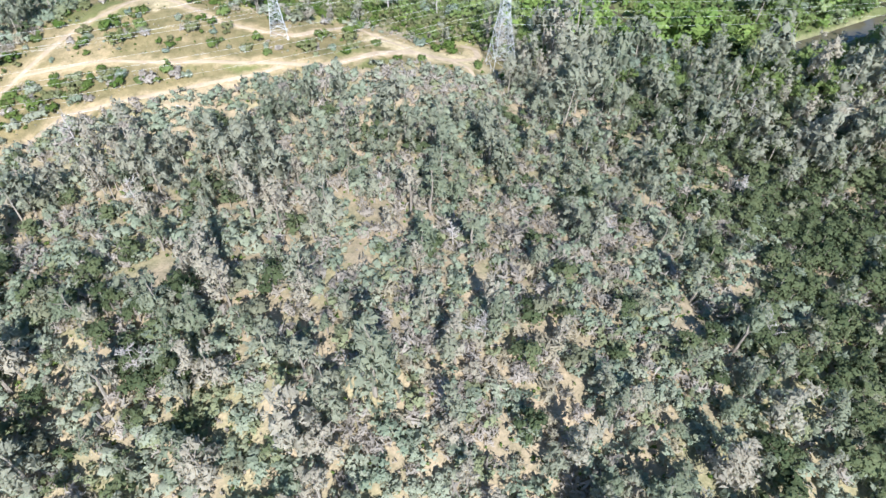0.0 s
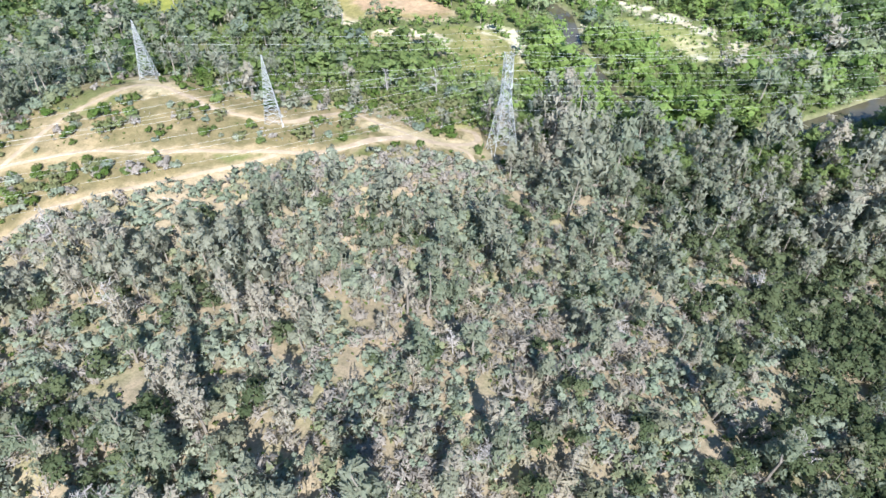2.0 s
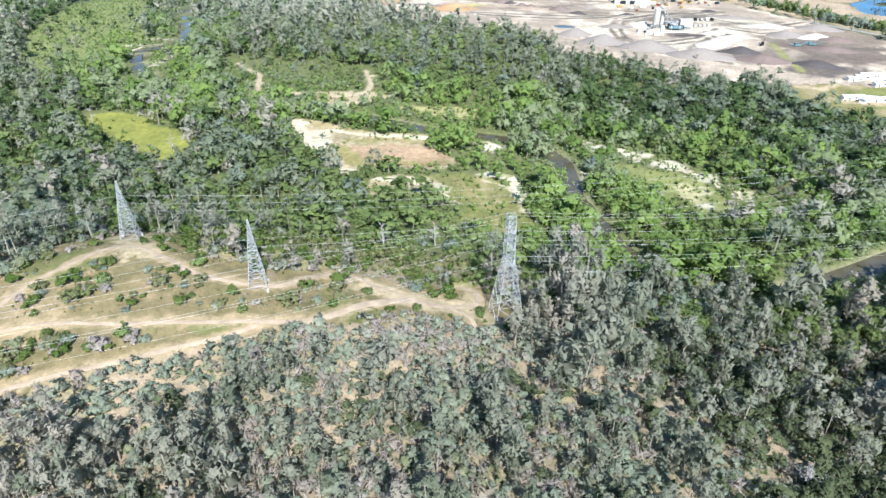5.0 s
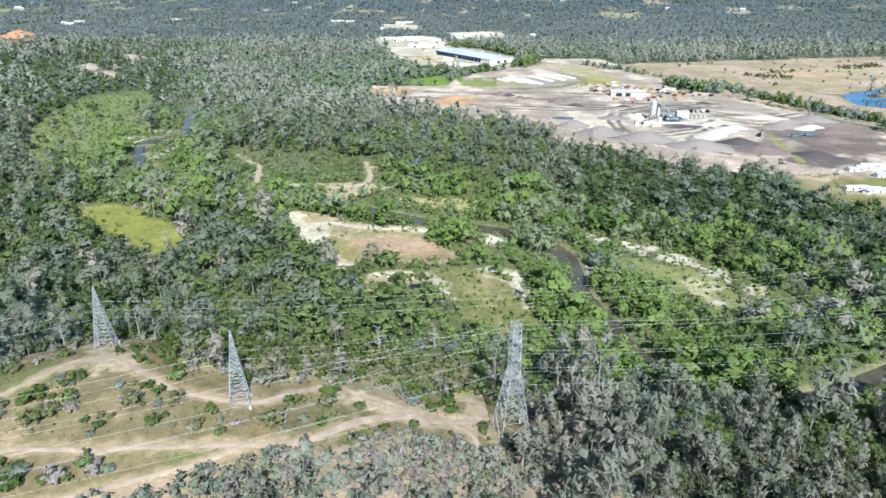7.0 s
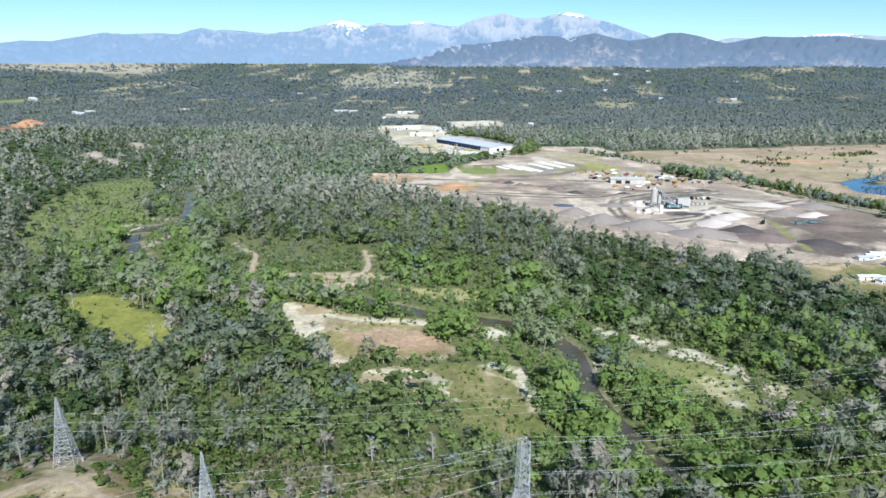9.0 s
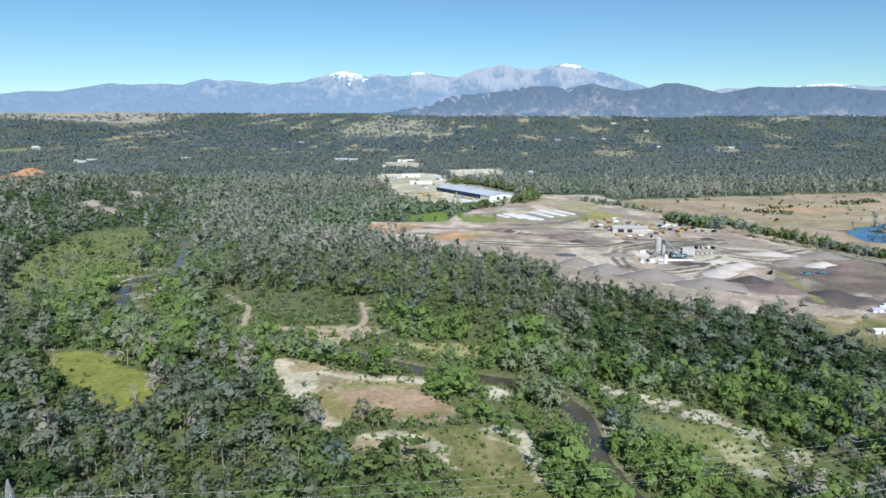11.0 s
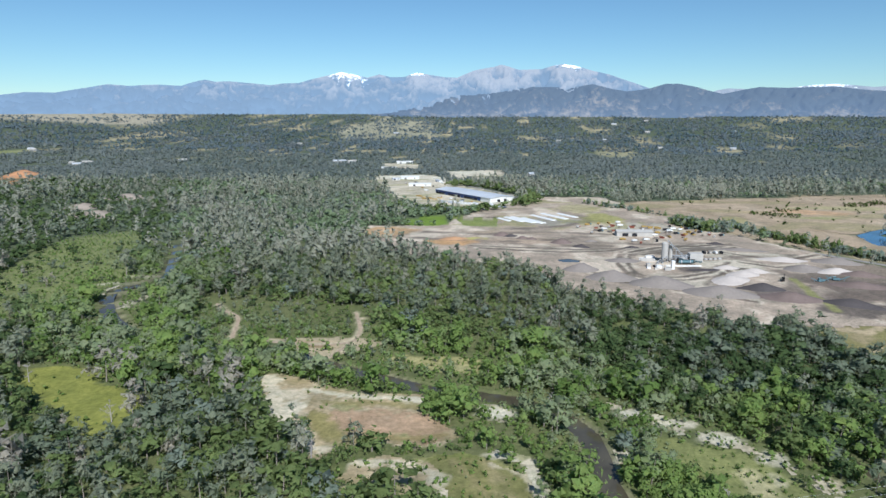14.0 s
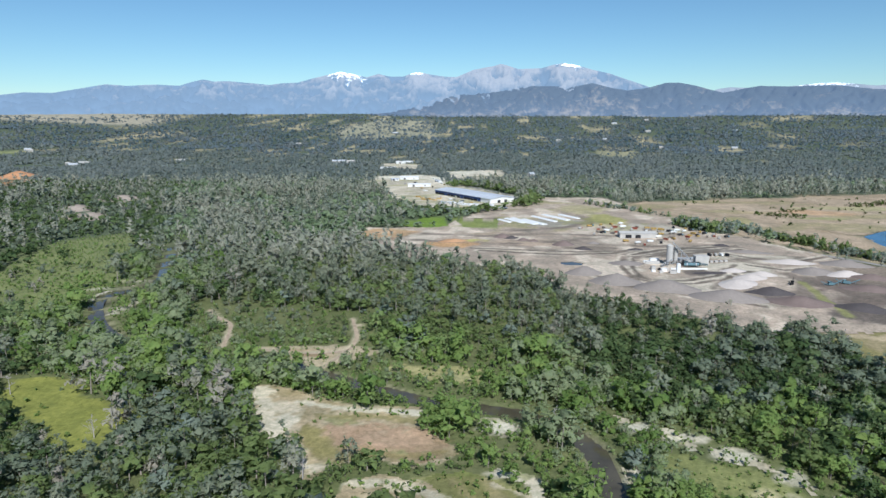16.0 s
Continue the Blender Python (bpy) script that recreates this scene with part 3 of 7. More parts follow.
def build_ground():
    xs, ys = axis(-4900, 4900, -170, 210, 2.5, 1.08), axis(-3500, 4950, 30, 560, 2.5, 1.07)
    X, Y = np.meshgrid(xs, ys)
    Z = height(X, Y)
    r = np.hypot(X, Y - 60)
    n1, n2, n3 = fnoise(X, Y, 40, 1), fnoise(X, Y, 9, 2), fnoise(X, Y, 150, 5)

    def col(c):
        return np.array(c)[None, None, :]

    def mixin(c, new_c, w):
        return c * (1 - w[..., None]) + col(new_c) * w[..., None]
    c = np.ones(X.shape + (3,)) * col((0.29, 0.238, 0.185))
    c = mixin(c, TAN, smooth(0.44, 0.60, 0.6 * n1 + 0.4 * n2))
    c = mixin(c, (0.25, 0.24, 0.145), smooth(0.5, 0.62, 0.5 * n2 + 0.5 * fnoise(X, Y, 25, 14)) * 0.6)
    c = mixin(c, (0.105, 0.13, 0.052), smooth(225, 275, Y) * (0.75 + 0.25 * n1))
    # far forest floor, its colour lifted and blued for haze
    c = mixin(c, (0.09, 0.118, 0.088), smooth(600, 1100, r) * (0.7 + 0.3 * n1))
    c = mixin(c, (0.19, 0.19, 0.14), smooth(0.58, 0.68, n3) * smooth(700, 1500, r) * 0.2)
    c = mixin(c, (0.40, 0.35, 0.25), far_gap(X, Y))
    for sx, sy, sr in SLOPE_BARE:
        d = np.hypot(X - sx, (Y - sy) * 1.3) + (n2 - 0.5) * 10
        c = mixin(c, TAN, 1 - smooth(sr * 0.6, sr * 1.1, d))
    jx, jy = fnoise(X, Y, 12, 21) - 0.5, fnoise(X, Y, 12, 33) - 0.5
    for poly, rgb, edge in COVERS:
        c = mixin(c, rgb, inside(X + 1.6 * edge * jx, Y + 1.6 * edge * jy, poly) * (0.75 + 0.25 * n2))
    inr = inside(X, Y, RIDGE_OPEN)
    c = mixin(c, (0.30, 0.28, 0.14), inside(X + 8 * jx, Y + 8 * jy, RIDGE_BACK) * smooth(0.4, 0.6, n2))
    c = mixin(c, (0.18, 0.19, 0.085), smooth(0.40, 0.56, n2 * 0.6 + n1 * 0.4) * inr * 0.75)
    c = mixin(c, (0.33, 0.245, 0.16), smooth(0.55, 0.7, fnoise(X, Y, 16, 44)) * inr * 0.7)
    pad = 1 - smooth(7, 15, np.hypot(X + 106, (Y - 217) * 0.8) + (n2 - 0.5) * 8)
    c = mixin(c, (0.47, 0.38, 0.26), pad * 0.95)
    inb = inside(X, Y, BARE_BIG)
    c = mixin(c, (0.30, 0.29, 0.13), smooth(0.55, 0.63, n2) * (inb & ~inside(X + 8 * jx, Y + 8 * jy, BARE_RED)) * 0.7)
    for bx, by, ax, ay, rgb in BARS:
        d = np.hypot((X - bx) / ax, (Y - by) / ay) + (n2 - 0.5) * 1.3 + (fnoise(X, Y, 4, 12) - 0.5) * 0.6
        c = mixin(c, tuple(0.9 * v for v in rgb), (1 - smooth(0.65, 1.1, d)) * 0.92)
    for pts in TRACKS[:3]:
        c = mixin(c, (0.50, 0.43, 0.34), 0.9 - 0.9 * smooth(0.6, 2.6, line_dist(X, Y, pts) + (n2 - 0.5) * 2.5))
    d = np.where(r < 1000, river_dist(X, Y), 1e3) + (n2 - 0.5) * 4
    c = mixin(c, (0.22, 0.21, 0.14), (1 - smooth(6, 8, d)) * smooth(0.45, 0.6, n1))
    c = mixin(c, (0.07, 0.065, 0.05), 1 - smooth(3.2, 5, d))
    for pts in ROADS_NEAR:
        c = mixin(c, (0.40, 0.31, 0.215), (1 - smooth(1.0, 4.4, line_dist(X, Y, pts) + (n2 - 0.5) * 6)) * 0.8)
    ny, nx = X.shape
    idx = np.arange(nx * ny).reshape(ny, nx)
    quads = np.stack([idx[:-1, :-1], idx[:-1, 1:], idx[1:, 1:], idx[1:, :-1]], -1).reshape(-1, 4)
    me = soup("ground", np.stack([X, Y, Z], -1).reshape(-1, 3), quads, M_GROUND, {"cover": c.reshape(-1, 3)}, True)
    return tagged(new("ground", me), "tan dirt and dry grass ground of hills and valley", "ground", kind="structure")


build_ground()


def ribbon(name, pts, half, lift, material, label, category, step=2.0, ragged=0.5, cross=4, at=height, seed=0):
    """A road or a water course laid on the land, with uneven edges."""
    p = [Vector(q) for q in pts]
    line = []
    for i in range(len(p) - 1):
        a, b, c, d = p[max(i - 1, 0)], p[i], p[i + 1], p[min(i + 2, len(p) - 1)]
        k = max(2, int((c - b).length / step))
        for j in range(k):
            u = j / k
            line.append(0.5 * (2 * b + (c - a) * u + (2 * a - 5 * b + 4 * c - d) * u * u + (3 * b - a - 3 * c + d) * u ** 3))
    line.append(p[-1])
    L = np.array([tuple(q) for q in line])
    T = np.gradient(L, axis=0)
    T /= np.linalg.norm(T, axis=1)[:, None]
    N = np.stack([-T[:, 1], T[:, 0]], 1)
    s = np.arange(len(L)) * step
    if isinstance(half, tuple):
        half = np.interp(np.linspace(0, 1, len(L)), np.linspace(0, 1, len(half)), half)
    wl = half * (1 + ragged * (fnoise(s, 0 * s, 14, seed) - 0.5))
    wr = half * (1 + ragged * (fnoise(s, 0 * s + 50, 14, seed + 3) - 0.5))
    rows = []
    for k in range(cross + 1):
        u = k / cross
        off = -wl * (1 - u) + wr * u
        P = L + N * off[:, None]
        z = at(P[:, 0], P[:, 1])
        edge = 1 - abs(2 * u - 1) ** 4
        rows.append(np.column_stack([P, z + lift * (0.3 + 0.7 * edge)]))
    V = np.stack(rows, 1)
    n, m = V.shape[:2]
    idx = np.arange(n * m).reshape(n, m)
    q = np.stack([idx[:-1, :-1], idx[:-1, 1:], idx[1:, 1:], idx[1:, :-1]], -1).reshape(-1, 4)
    ob = new(name, soup(name, V.reshape(-1, 3), q[:, ::-1], material, None, True))
    return tagged(ob, label, category, kind="structure")


for k, pts in enumerate(ROADS_NEAR):
    ribbon("road", pts, ((0.8, 0.8, 1.15, 1.2, 0.9), (0.7, 0.7, 1.05, 1.8, 1.3), (0.95, 1.0, 0.8), 1.1)[k], 0.16, M_DIRT, "pale tan dirt track graded along the ridge", "dirt road", 1.5, 0.7, 6, seed=k)
for k, pts in enumerate(TRACKS[:3]):
    ribbon("road", pts, 1.1, 0.06, M_DIRT, "pale dirt track through riverside brush", "dirt track", 2.0, 1.1, 4, seed=9 + k)
ribbon("road", HIGHWAY, 3.6, 0.3, M_ASPHALT, "straight grey road beside the gravel works", "road", 8, 0.25, 4, seed=20)
ribbon("water", RIVER, (5.5, 5.0, 5.2, 5.4, 6.0, 7.6, 7.4, 5.2, 5.2, 5.2), 0.0, M_RIVER, "dark slow river between wooded banks", "river", 3, 0.1, 4, at=lambda x, y: base_height(x, y) - 0.9, seed=4)
ribbon("water", CREEK, 3.4, 0.0, M_RIVER, "narrow dark side channel of the river", "river", 3, 0.1, 4, at=lambda x, y: base_height(x, y) - 0.9, seed=5)


def flat_water(poly, z, material, label):
    bm = bmesh.new()
    bm.faces.new([bm.verts.new((x, y, z)) for x, y in poly])
    bmesh.ops.recalc_face_normals(bm, faces=bm.faces)
    for f in bm.faces:
        if f.normal.z < 0:
            f.normal_flip()
    return tagged(part("water", bm, material), label, "pond", kind="structure")


flat_water(POND, 7.35, M_POND, "blue flooded gravel pit pond")
flat_water(GREY_POND, 7.35, M_RIVER, "small dark settling pond")


# ---- floor of the gravel works ----
HAUL = (((40, 838), (90, 812), (150, 790), (184, 788), (221, 810), (272, 832), (302, 824)), ((184, 786), (168, 758), (153, 706), (161, 678), (185, 671), (216, 686), (247, 721)), ((60, 862), (110, 850), (160, 838), (210, 830), (270, 838)), ((290, 690), (320, 690), (360, 700)),
        ((150, 1075), (175, 1030), (170, 985), (130, 950), (60, 925)), ((-80, 870), (0, 850), (60, 842)), ((250, 610), (285, 650), (300, 690), (290, 740), (262, 800)),
        ((-60, 905), (20, 890), (100, 905), (190, 890), (260, 905)), ((120, 860), (170, 880), (230, 925), (250, 980)), ((330, 640), (350, 670), (392, 690)), ((210, 760), (250, 752), (300, 770), (350, 760)))


WHEEL = (((172, 772), (160, 727), (160, 688), (176, 675), (200, 680), (228, 696), (250, 719), (264, 743)), ((166, 776), (152, 730), (151, 688), (170, 667), (202, 670), (232, 686)), ((209, 652), (215, 662), (250, 707), (268, 714)), ((20, 806), (58, 794), (107, 784), (162, 795), (185, 815)),
         ((178, 787), (214, 811), (253, 819), (302, 835)), ((277, 788), (301, 764), (322, 750), (370, 779)), ((10, 818), (70, 806), (120, 800), (176, 806)), ((190, 776), (226, 792), (268, 800), (300, 815)), ((120, 700), (140, 660), (180, 632), (230, 606)), ((275, 742), (300, 720), (330, 730)), ((240, 655), (252, 690), (246, 720)))


def works_floor():
    """Graded sand, spilled aggregate and wheel-worn tracks of the works, a skin on the land."""
    xs, ys = np.arange(-135, 436, 2.6), np.arange(545, 1262, 3.2)
    X, Y = np.meshgrid(xs, ys)
    Z = height(X, Y) + 0.55 + 0.5 * (fnoise(X, Y, 26, 61) - 0.5) + 0.25 * (fnoise(X, Y, 7, 66) - 0.5)
    n1, n2 = fnoise(X, Y, 40, 1), fnoise(X, Y, 9, 2)
    grain = fnoise(X * 0.8 + 0.15 * Y, Y * 0.5 - 0.15 * X, 24, 67)
    c = np.ones(X.shape + (3,)) * np.array((0.43, 0.35, 0.31))

    def mixin(c, rgb, w):
        return c * (1 - w[..., None]) + np.array(rgb) * w[..., None]
    c = mixin(c, (0.60, 0.515, 0.465), smooth(0.54, 0.64, grain) * 0.9)
    c = mixin(c, (0.30, 0.25, 0.225), smooth(0.48, 0.36, grain) * 0.7)
    for qx, qy, ax, ay, rgb in QUARRY_TINTS:
        d = np.hypot((X - qx) / ax, (Y - qy) / ay) + (n1 - 0.5) * 0.9 + (n2 - 0.5) * 0.5
        c = mixin(c, rgb, 1 - smooth(0.7, 0.95, d))
    for k, pts in enumerate(HAUL):
        d = line_dist(X + 6 * (n1 - 0.5), Y + 6 * (n1 - 0.5), pts) + (n2 - 0.5) * 9
        c = mixin(c, (0.20, 0.165, 0.15), (1 - smooth(3.0, 10.0, d)) * (0.45 + 0.5 * smooth(0.4, 0.6, fnoise(X, Y, 35, 70 + k))))
    for k, pts in enumerate(WHEEL):
        d = line_dist(X + 3 * (n1 - 0.5), Y + 3 * (n1 - 0.5), pts) + (n2 - 0.5) * 4
        c = mixin(c, (0.14, 0.115, 0.105), (1 - smooth(1.4, 3.8, d)) * (0.6 + 0.4 * smooth(0.35, 0.55, fnoise(X, Y, 22, 90 + k))))
        c = mixin(c, (0.64, 0.565, 0.51), (1 - smooth(0.8, 2.8, abs(d - 5.5))) * 0.75 * smooth(0.4, 0.6, fnoise(X, Y, 30, 110 + k)))
    c = mixin(c, (0.29, 0.28, 0.12), smooth(0.60, 0.68, fnoise(X, Y, 30, 64)) * smooth(880, 960, Y) * 0.55)
    d = line_dist(X, Y, ((294, 676), (291, 655), (284, 620), (281, 580))) + (n2 - 0.5) * 4
    c = mixin(c, (0.25, 0.245, 0.12), 1 - smooth(2.0, 4.5, d))
    c = c * (0.9 + 0.2 * fnoise(X, Y, 5, 68))[..., None]
    jx, jy = fnoise(X, Y, 12, 21) - 0.5, fnoise(X, Y, 12, 33) - 0.5
    keep = inside(X + 19 * jx, Y + 19 * jy, QUARRY) & ~inside(X, Y, GRASS_A) & ~inside(X, Y, GRASS_B) & ~inside(X, Y, GREY_POND)
    ny, nx = X.shape
    idx = np.arange(nx * ny).reshape(ny, nx)
    quads = np.stack([idx[:-1, :-1], idx[:-1, 1:], idx[1:, 1:], idx[1:, :-1]], -1)[keep[:-1, :-1]]
    used = np.unique(quads)
    back = np.zeros(nx * ny, np.int64)
    back[used] = np.arange(len(used))
    me = soup("ground", np.stack([X, Y, Z], -1).reshape(-1, 3)[used], back[quads], M_GROUND, {"cover": c.reshape(-1, 3)[used]}, True)
    return tagged(new("ground", me), "pale pinkish sand and gravel floor with dark wheel tracks", "ground", kind="structure")


works_floor()


def bare_skin(polys, step, base, pale, dark, green, edge, seed, label, lift=0.5, grain=1.0, strokes=(), bands=()):
    """Dry ground with sandy, stony and grassy patches, a skin on the land."""
    pts = np.array([p for poly in polys for p in poly] + [p for line, _ in bands for p in line])
    xs, ys = np.arange(pts[:, 0].min() - 20, pts[:, 0].max() + 20, step), np.arange(pts[:, 1].min() - 20, pts[:, 1].max() + 20, step)
    X, Y = np.meshgrid(xs, ys)
    n1, n2, n3 = fnoise(X, Y * 0.6, 90 * grain, seed), fnoise(X, Y * 0.7, 30 * grain, seed + 1), fnoise(X, Y, 11 * grain, seed + 2)
    c = np.ones(X.shape + (3,)) * np.array(base)
    for rgb, w in ((pale, smooth(0.52, 0.66, 0.6 * n1 + 0.4 * n2)), (dark, 0.8 * smooth(0.5, 0.36, 0.4 * n1 + 0.6 * n2)), (green, 0.8 * smooth(0.58, 0.66, fnoise(X * 0.5, Y, 50 * grain, seed + 5)))):
        c = c * (1 - w[..., None]) + np.array(rgb) * w[..., None]
    for bx, by, ax, ay, rgb in BARS:
        w = 0.85 * (1 - smooth(0.6, 1.1, np.hypot((X - bx) / ax, (Y - by) / ay) + (n2 - 0.5) * 1.2 + (n3 - 0.5) * 0.6))
        c = c * (1 - w[..., None]) + np.array(rgb) * w[..., None]
    for line, width, rgb, share in strokes:
        w = share * (1 - smooth(0.5 * width, 1.2 * width, line_dist(X, Y, line) + (n3 - 0.5) * 2.2 * width))
        c = c * (1 - w[..., None]) + np.array(rgb) * w[..., None]
    c = c * (0.85 + 0.3 * n3)[..., None]
    jx, jy = edge * (fnoise(X, Y, 30 * grain, 21) - 0.5), edge * (fnoise(X, Y, 30 * grain, 33) - 0.5)
    keep = np.zeros(X.shape, bool)
    for poly in polys:
        keep |= inside(X + jx, Y + jy, poly)
    for line, width in bands:
        keep |= line_dist(X + jx, Y + jy, line) < width * np.clip(5.5 * n2 - 2.05, 0, 1.5)
    keep &= ~inside(X, Y, POND) & (~inside(X, Y, QUARRY) | (step == 2.5))
    if step < 2:
        keep &= river_dist(X, Y) > 7
    idx = np.arange(X.size).reshape(X.shape)
    quads = np.stack([idx[:-1, :-1], idx[:-1, 1:], idx[1:, 1:], idx[1:, :-1]], -1)[keep[:-1, :-1]]
    used = np.unique(quads)
    back = np.zeros(X.size, np.int64)
    back[used] = np.arange(len(used))
    V = np.stack([X, Y, height(X, Y) + lift], -1).reshape(-1, 3)[used]
    me = soup("ground", V, back[quads], M_GROUND, {"cover": c.reshape(-1, 3)[used]}, True)
    return tagged(new("ground", me), label, "ground", kind="structure")


bare_skin((BARE_BIG, BARE_LOW), 1.3, (0.37, 0.30, 0.21), (0.46, 0.385, 0.30), (0.275, 0.23, 0.14), (0.25, 0.245, 0.12), 12, 340, "bare sandy flat with reddish floor and pale eroded rim", 0.2, 0.3,
          ((((-60, 402), (-45, 404), (-28, 402), (-14, 398)), 15, (0.40, 0.275, 0.20), 0.85), (((-72, 410), (-68, 394), (-58, 384), (-30, 376)), 5, (0.235, 0.205, 0.10), 0.85), (((-70, 424), (-50, 424), (-20, 420)), 4.5, (0.27, 0.235, 0.12), 0.8), (((-112, 458), (-102, 432), (-94, 412), (-84, 396), (-68, 374)), 5.5, (0.60, 0.54, 0.46), 0.9), (((-86, 440), (-55, 431), (-22, 429)), 2.6, (0.60, 0.55, 0.48), 0.85), (((-72, 408), (-66, 398), (-60, 390)), 5, (0.27, 0.24, 0.11), 0.85),
           (((-40, 386), (-22, 386), (-8, 390)), 3.0, (0.29, 0.23, 0.12), 0.85), (((-56, 412), (-30, 410), (-14, 403)), 2.2, (0.43, 0.30, 0.22), 0.7), (((-54, 397), (-34, 396), (-14, 397)), 1.8, (0.44, 0.31, 0.23), 0.8),
           (((-46, 364), (-22, 364), (-10, 352), (-5, 336)), 3.0, (0.56, 0.50, 0.42), 0.8), (((-18, 366), (2, 372)), 2.0, (0.42, 0.34, 0.23), 0.7), (((-4, 366), (6, 350), (14, 330)), 5.0, (0.30, 0.275, 0.13), 0.8)))
bare_skin((BAR_A, BAR_B), 1.3, (0.44, 0.39, 0.32), (0.56, 0.51, 0.445), (0.33, 0.29, 0.22), (0.28, 0.28, 0.15), 4, 360, "pale gravel and sand bars beside the river", 0.2, 0.3, (), ((GRAVEL_RUN, 4.6), (((10, 374), (24, 369), (32, 366), (31, 356), (34, 338)), 2.6), (BANK_BAR, 2.2), (((-294, 612), (-292, 630), (-286, 642), (-272, 655)), 4.0), (((-256, 596), (-258, 614)), 3.0)))
bare_skin((GRASS_SLOPE,), 1.3, (0.205, 0.20, 0.088), (0.30, 0.26, 0.15), (0.165, 0.17, 0.07), (0.15, 0.175, 0.06), 7, 420, "olive grassy slope with thin scrub above the river", 0.15, 0.3,
          ((((14, 364), (26, 358), (30, 346), (33, 330)), 2.4, (0.50, 0.44, 0.36), 0.85), (((-4, 366), (6, 350), (14, 330), (22, 306)), 2.0, (0.29, 0.245, 0.14), 0.6)))
bare_skin((RIDGE_OPEN,), 1.2, (0.205, 0.168, 0.10), (0.285, 0.225, 0.148), (0.16, 0.14, 0.077), (0.145, 0.16, 0.065), 10, 380, "olive and tan dry grass of the open ridge", 0.1, 0.25,
          tuple((road, 2.6, (0.385, 0.30, 0.21), 0.85) for road in ROADS_NEAR) + ((((-112, 226), (-106, 217), (-100, 210)), 8.0, (0.45, 0.37, 0.27), 0.9), (((-30, 214), (-14, 213), (2, 217)), 5.0, (0.45, 0.365, 0.265), 0.9), (((5, 214), (16, 210), (22, 204)), 4.5, (0.40, 0.33, 0.24), 0.8)))
bare_skin((HOME_FIELD,), 2.5, (0.225, 0.205, 0.10), (0.30, 0.25, 0.16), (0.20, 0.185, 0.09), (0.17, 0.19, 0.065), 12, 400, "olive and tan field with sandy tracks", 0.3, 0.4, ((((262, 545), (280, 540), (300, 556), (330, 560)), 4.0, (0.42, 0.34, 0.25), 0.9), (((285, 515), (310, 508), (330, 520)), 6.0, (0.40, 0.32, 0.24), 0.9), (((262, 505), (275, 520), (290, 512)), 3.0, (0.37, 0.30, 0.22), 0.8)))
bare_skin((DRY_FIELD, DRY_STRIP), 5.0, (0.41, 0.32, 0.255), (0.47, 0.375, 0.305), (0.32, 0.25, 0.19), (0.31, 0.27, 0.17), 30, 300, "dry tan field with sandy and grassy patches", 0.35)
bare_skin((YARD, UPPER_YARD, UPPER_YARD_B), 5.0, (0.58, 0.52, 0.455), (0.67, 0.63, 0.575), (0.44, 0.39, 0.33), (0.36, 0.34, 0.22), 50, 320, "pale gravel yard with worn darker patches", 0.45)


# ---- far ranges ----
def far_range(name, azimuths, rises, r0, r1, material, label, rough, seed, snow=()):
    """A range of mountains with spurs and gullies: rises are the skyline's degrees above the level horizon."""
    az = np.arange(max(-46, min(azimuths)), min(46, max(azimuths)), 0.12)
    rise = np.interp(az, azimuths, rises)
    rise = rise + (fnoise(az, 0 * az, 1.6, seed, 5) - 0.5) * rough * np.clip(rise, 0, 2)
    top = 150 + r1 * np.tan(np.radians(np.maximum(rise, -0.6)))
    rows = 30
    V, S, A = [], [], []
    for j in range(rows + 1):
        u = j / rows
        # spurs that run down and sideways from the crest, broken by cross valleys
        p, q = az + 1.3 * (fnoise(az, 3 * u + 0 * az, 1.7, seed + 9, 3) - 0.5), u * 4.6 + 0.9 * (fnoise(az, 4 * u + 0 * az, 1.1, seed + 13, 3) - 0.5)
        crest = 1 - np.abs(2 * fnoise(p + 0.5 * q, q - 0.25 * p, 1.0, seed + 7, 5) - 1)
        spur = np.clip((crest - 0.4) / 0.55, 0, 1)
        fade = min(1.0, 3 * u, 5 * (1 - u)) if 0 < u < 1 else 0.0
        r = r0 + (r1 - r0) * u
        x, y = r * np.sin(np.radians(az)), 60 + r * np.cos(np.radians(az))
        foot = base_height(x, y) - 12
        z = foot + (top - foot) * np.clip(u ** 1.25 + (spur - 0.55) * 0.42 * fade * (0.35 + 0.65 * u), 0, 0.985 if u < 1 else 1)
        if u < 1:
            z = np.minimum(z, 150 + (top - 150) * r / r1 * 0.96)
        V.append(np.column_stack([x, y, z]))
        s = np.zeros(len(az))
        for a0, half, depth in snow:
            s = np.maximum(s, np.clip(1.3 - 1.3 * np.abs(az - a0) / half, 0, 1) * np.clip((u - 1 + depth) / depth, 0, 1) ** 0.6)
        S.append(s)
        A.append(0.62 * u * (rise / 3.4) ** 2 - 0.3 + 0.9 * (spur - 0.5) if "high" in name else u + 0.8 * (spur - 0.5))
    V, S, A = np.stack(V), np.stack(S), np.stack(A)
    n, m = V.shape[:2]
    idx = np.arange(n * m).reshape(n, m)
    q = np.stack([idx[:-1, :-1], idx[:-1, 1:], idx[1:, 1:], idx[1:, :-1]], -1).reshape(-1, 4)
    ob = new(name, soup(name, V.reshape(-1, 3), q, material, {"snow": S.reshape(-1), "alt": A.reshape(-1)}, True))
    return tagged(ob, label, "mountains", kind="structure")


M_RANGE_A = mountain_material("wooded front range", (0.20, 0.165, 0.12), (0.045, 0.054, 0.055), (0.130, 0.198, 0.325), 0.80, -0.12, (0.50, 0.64))
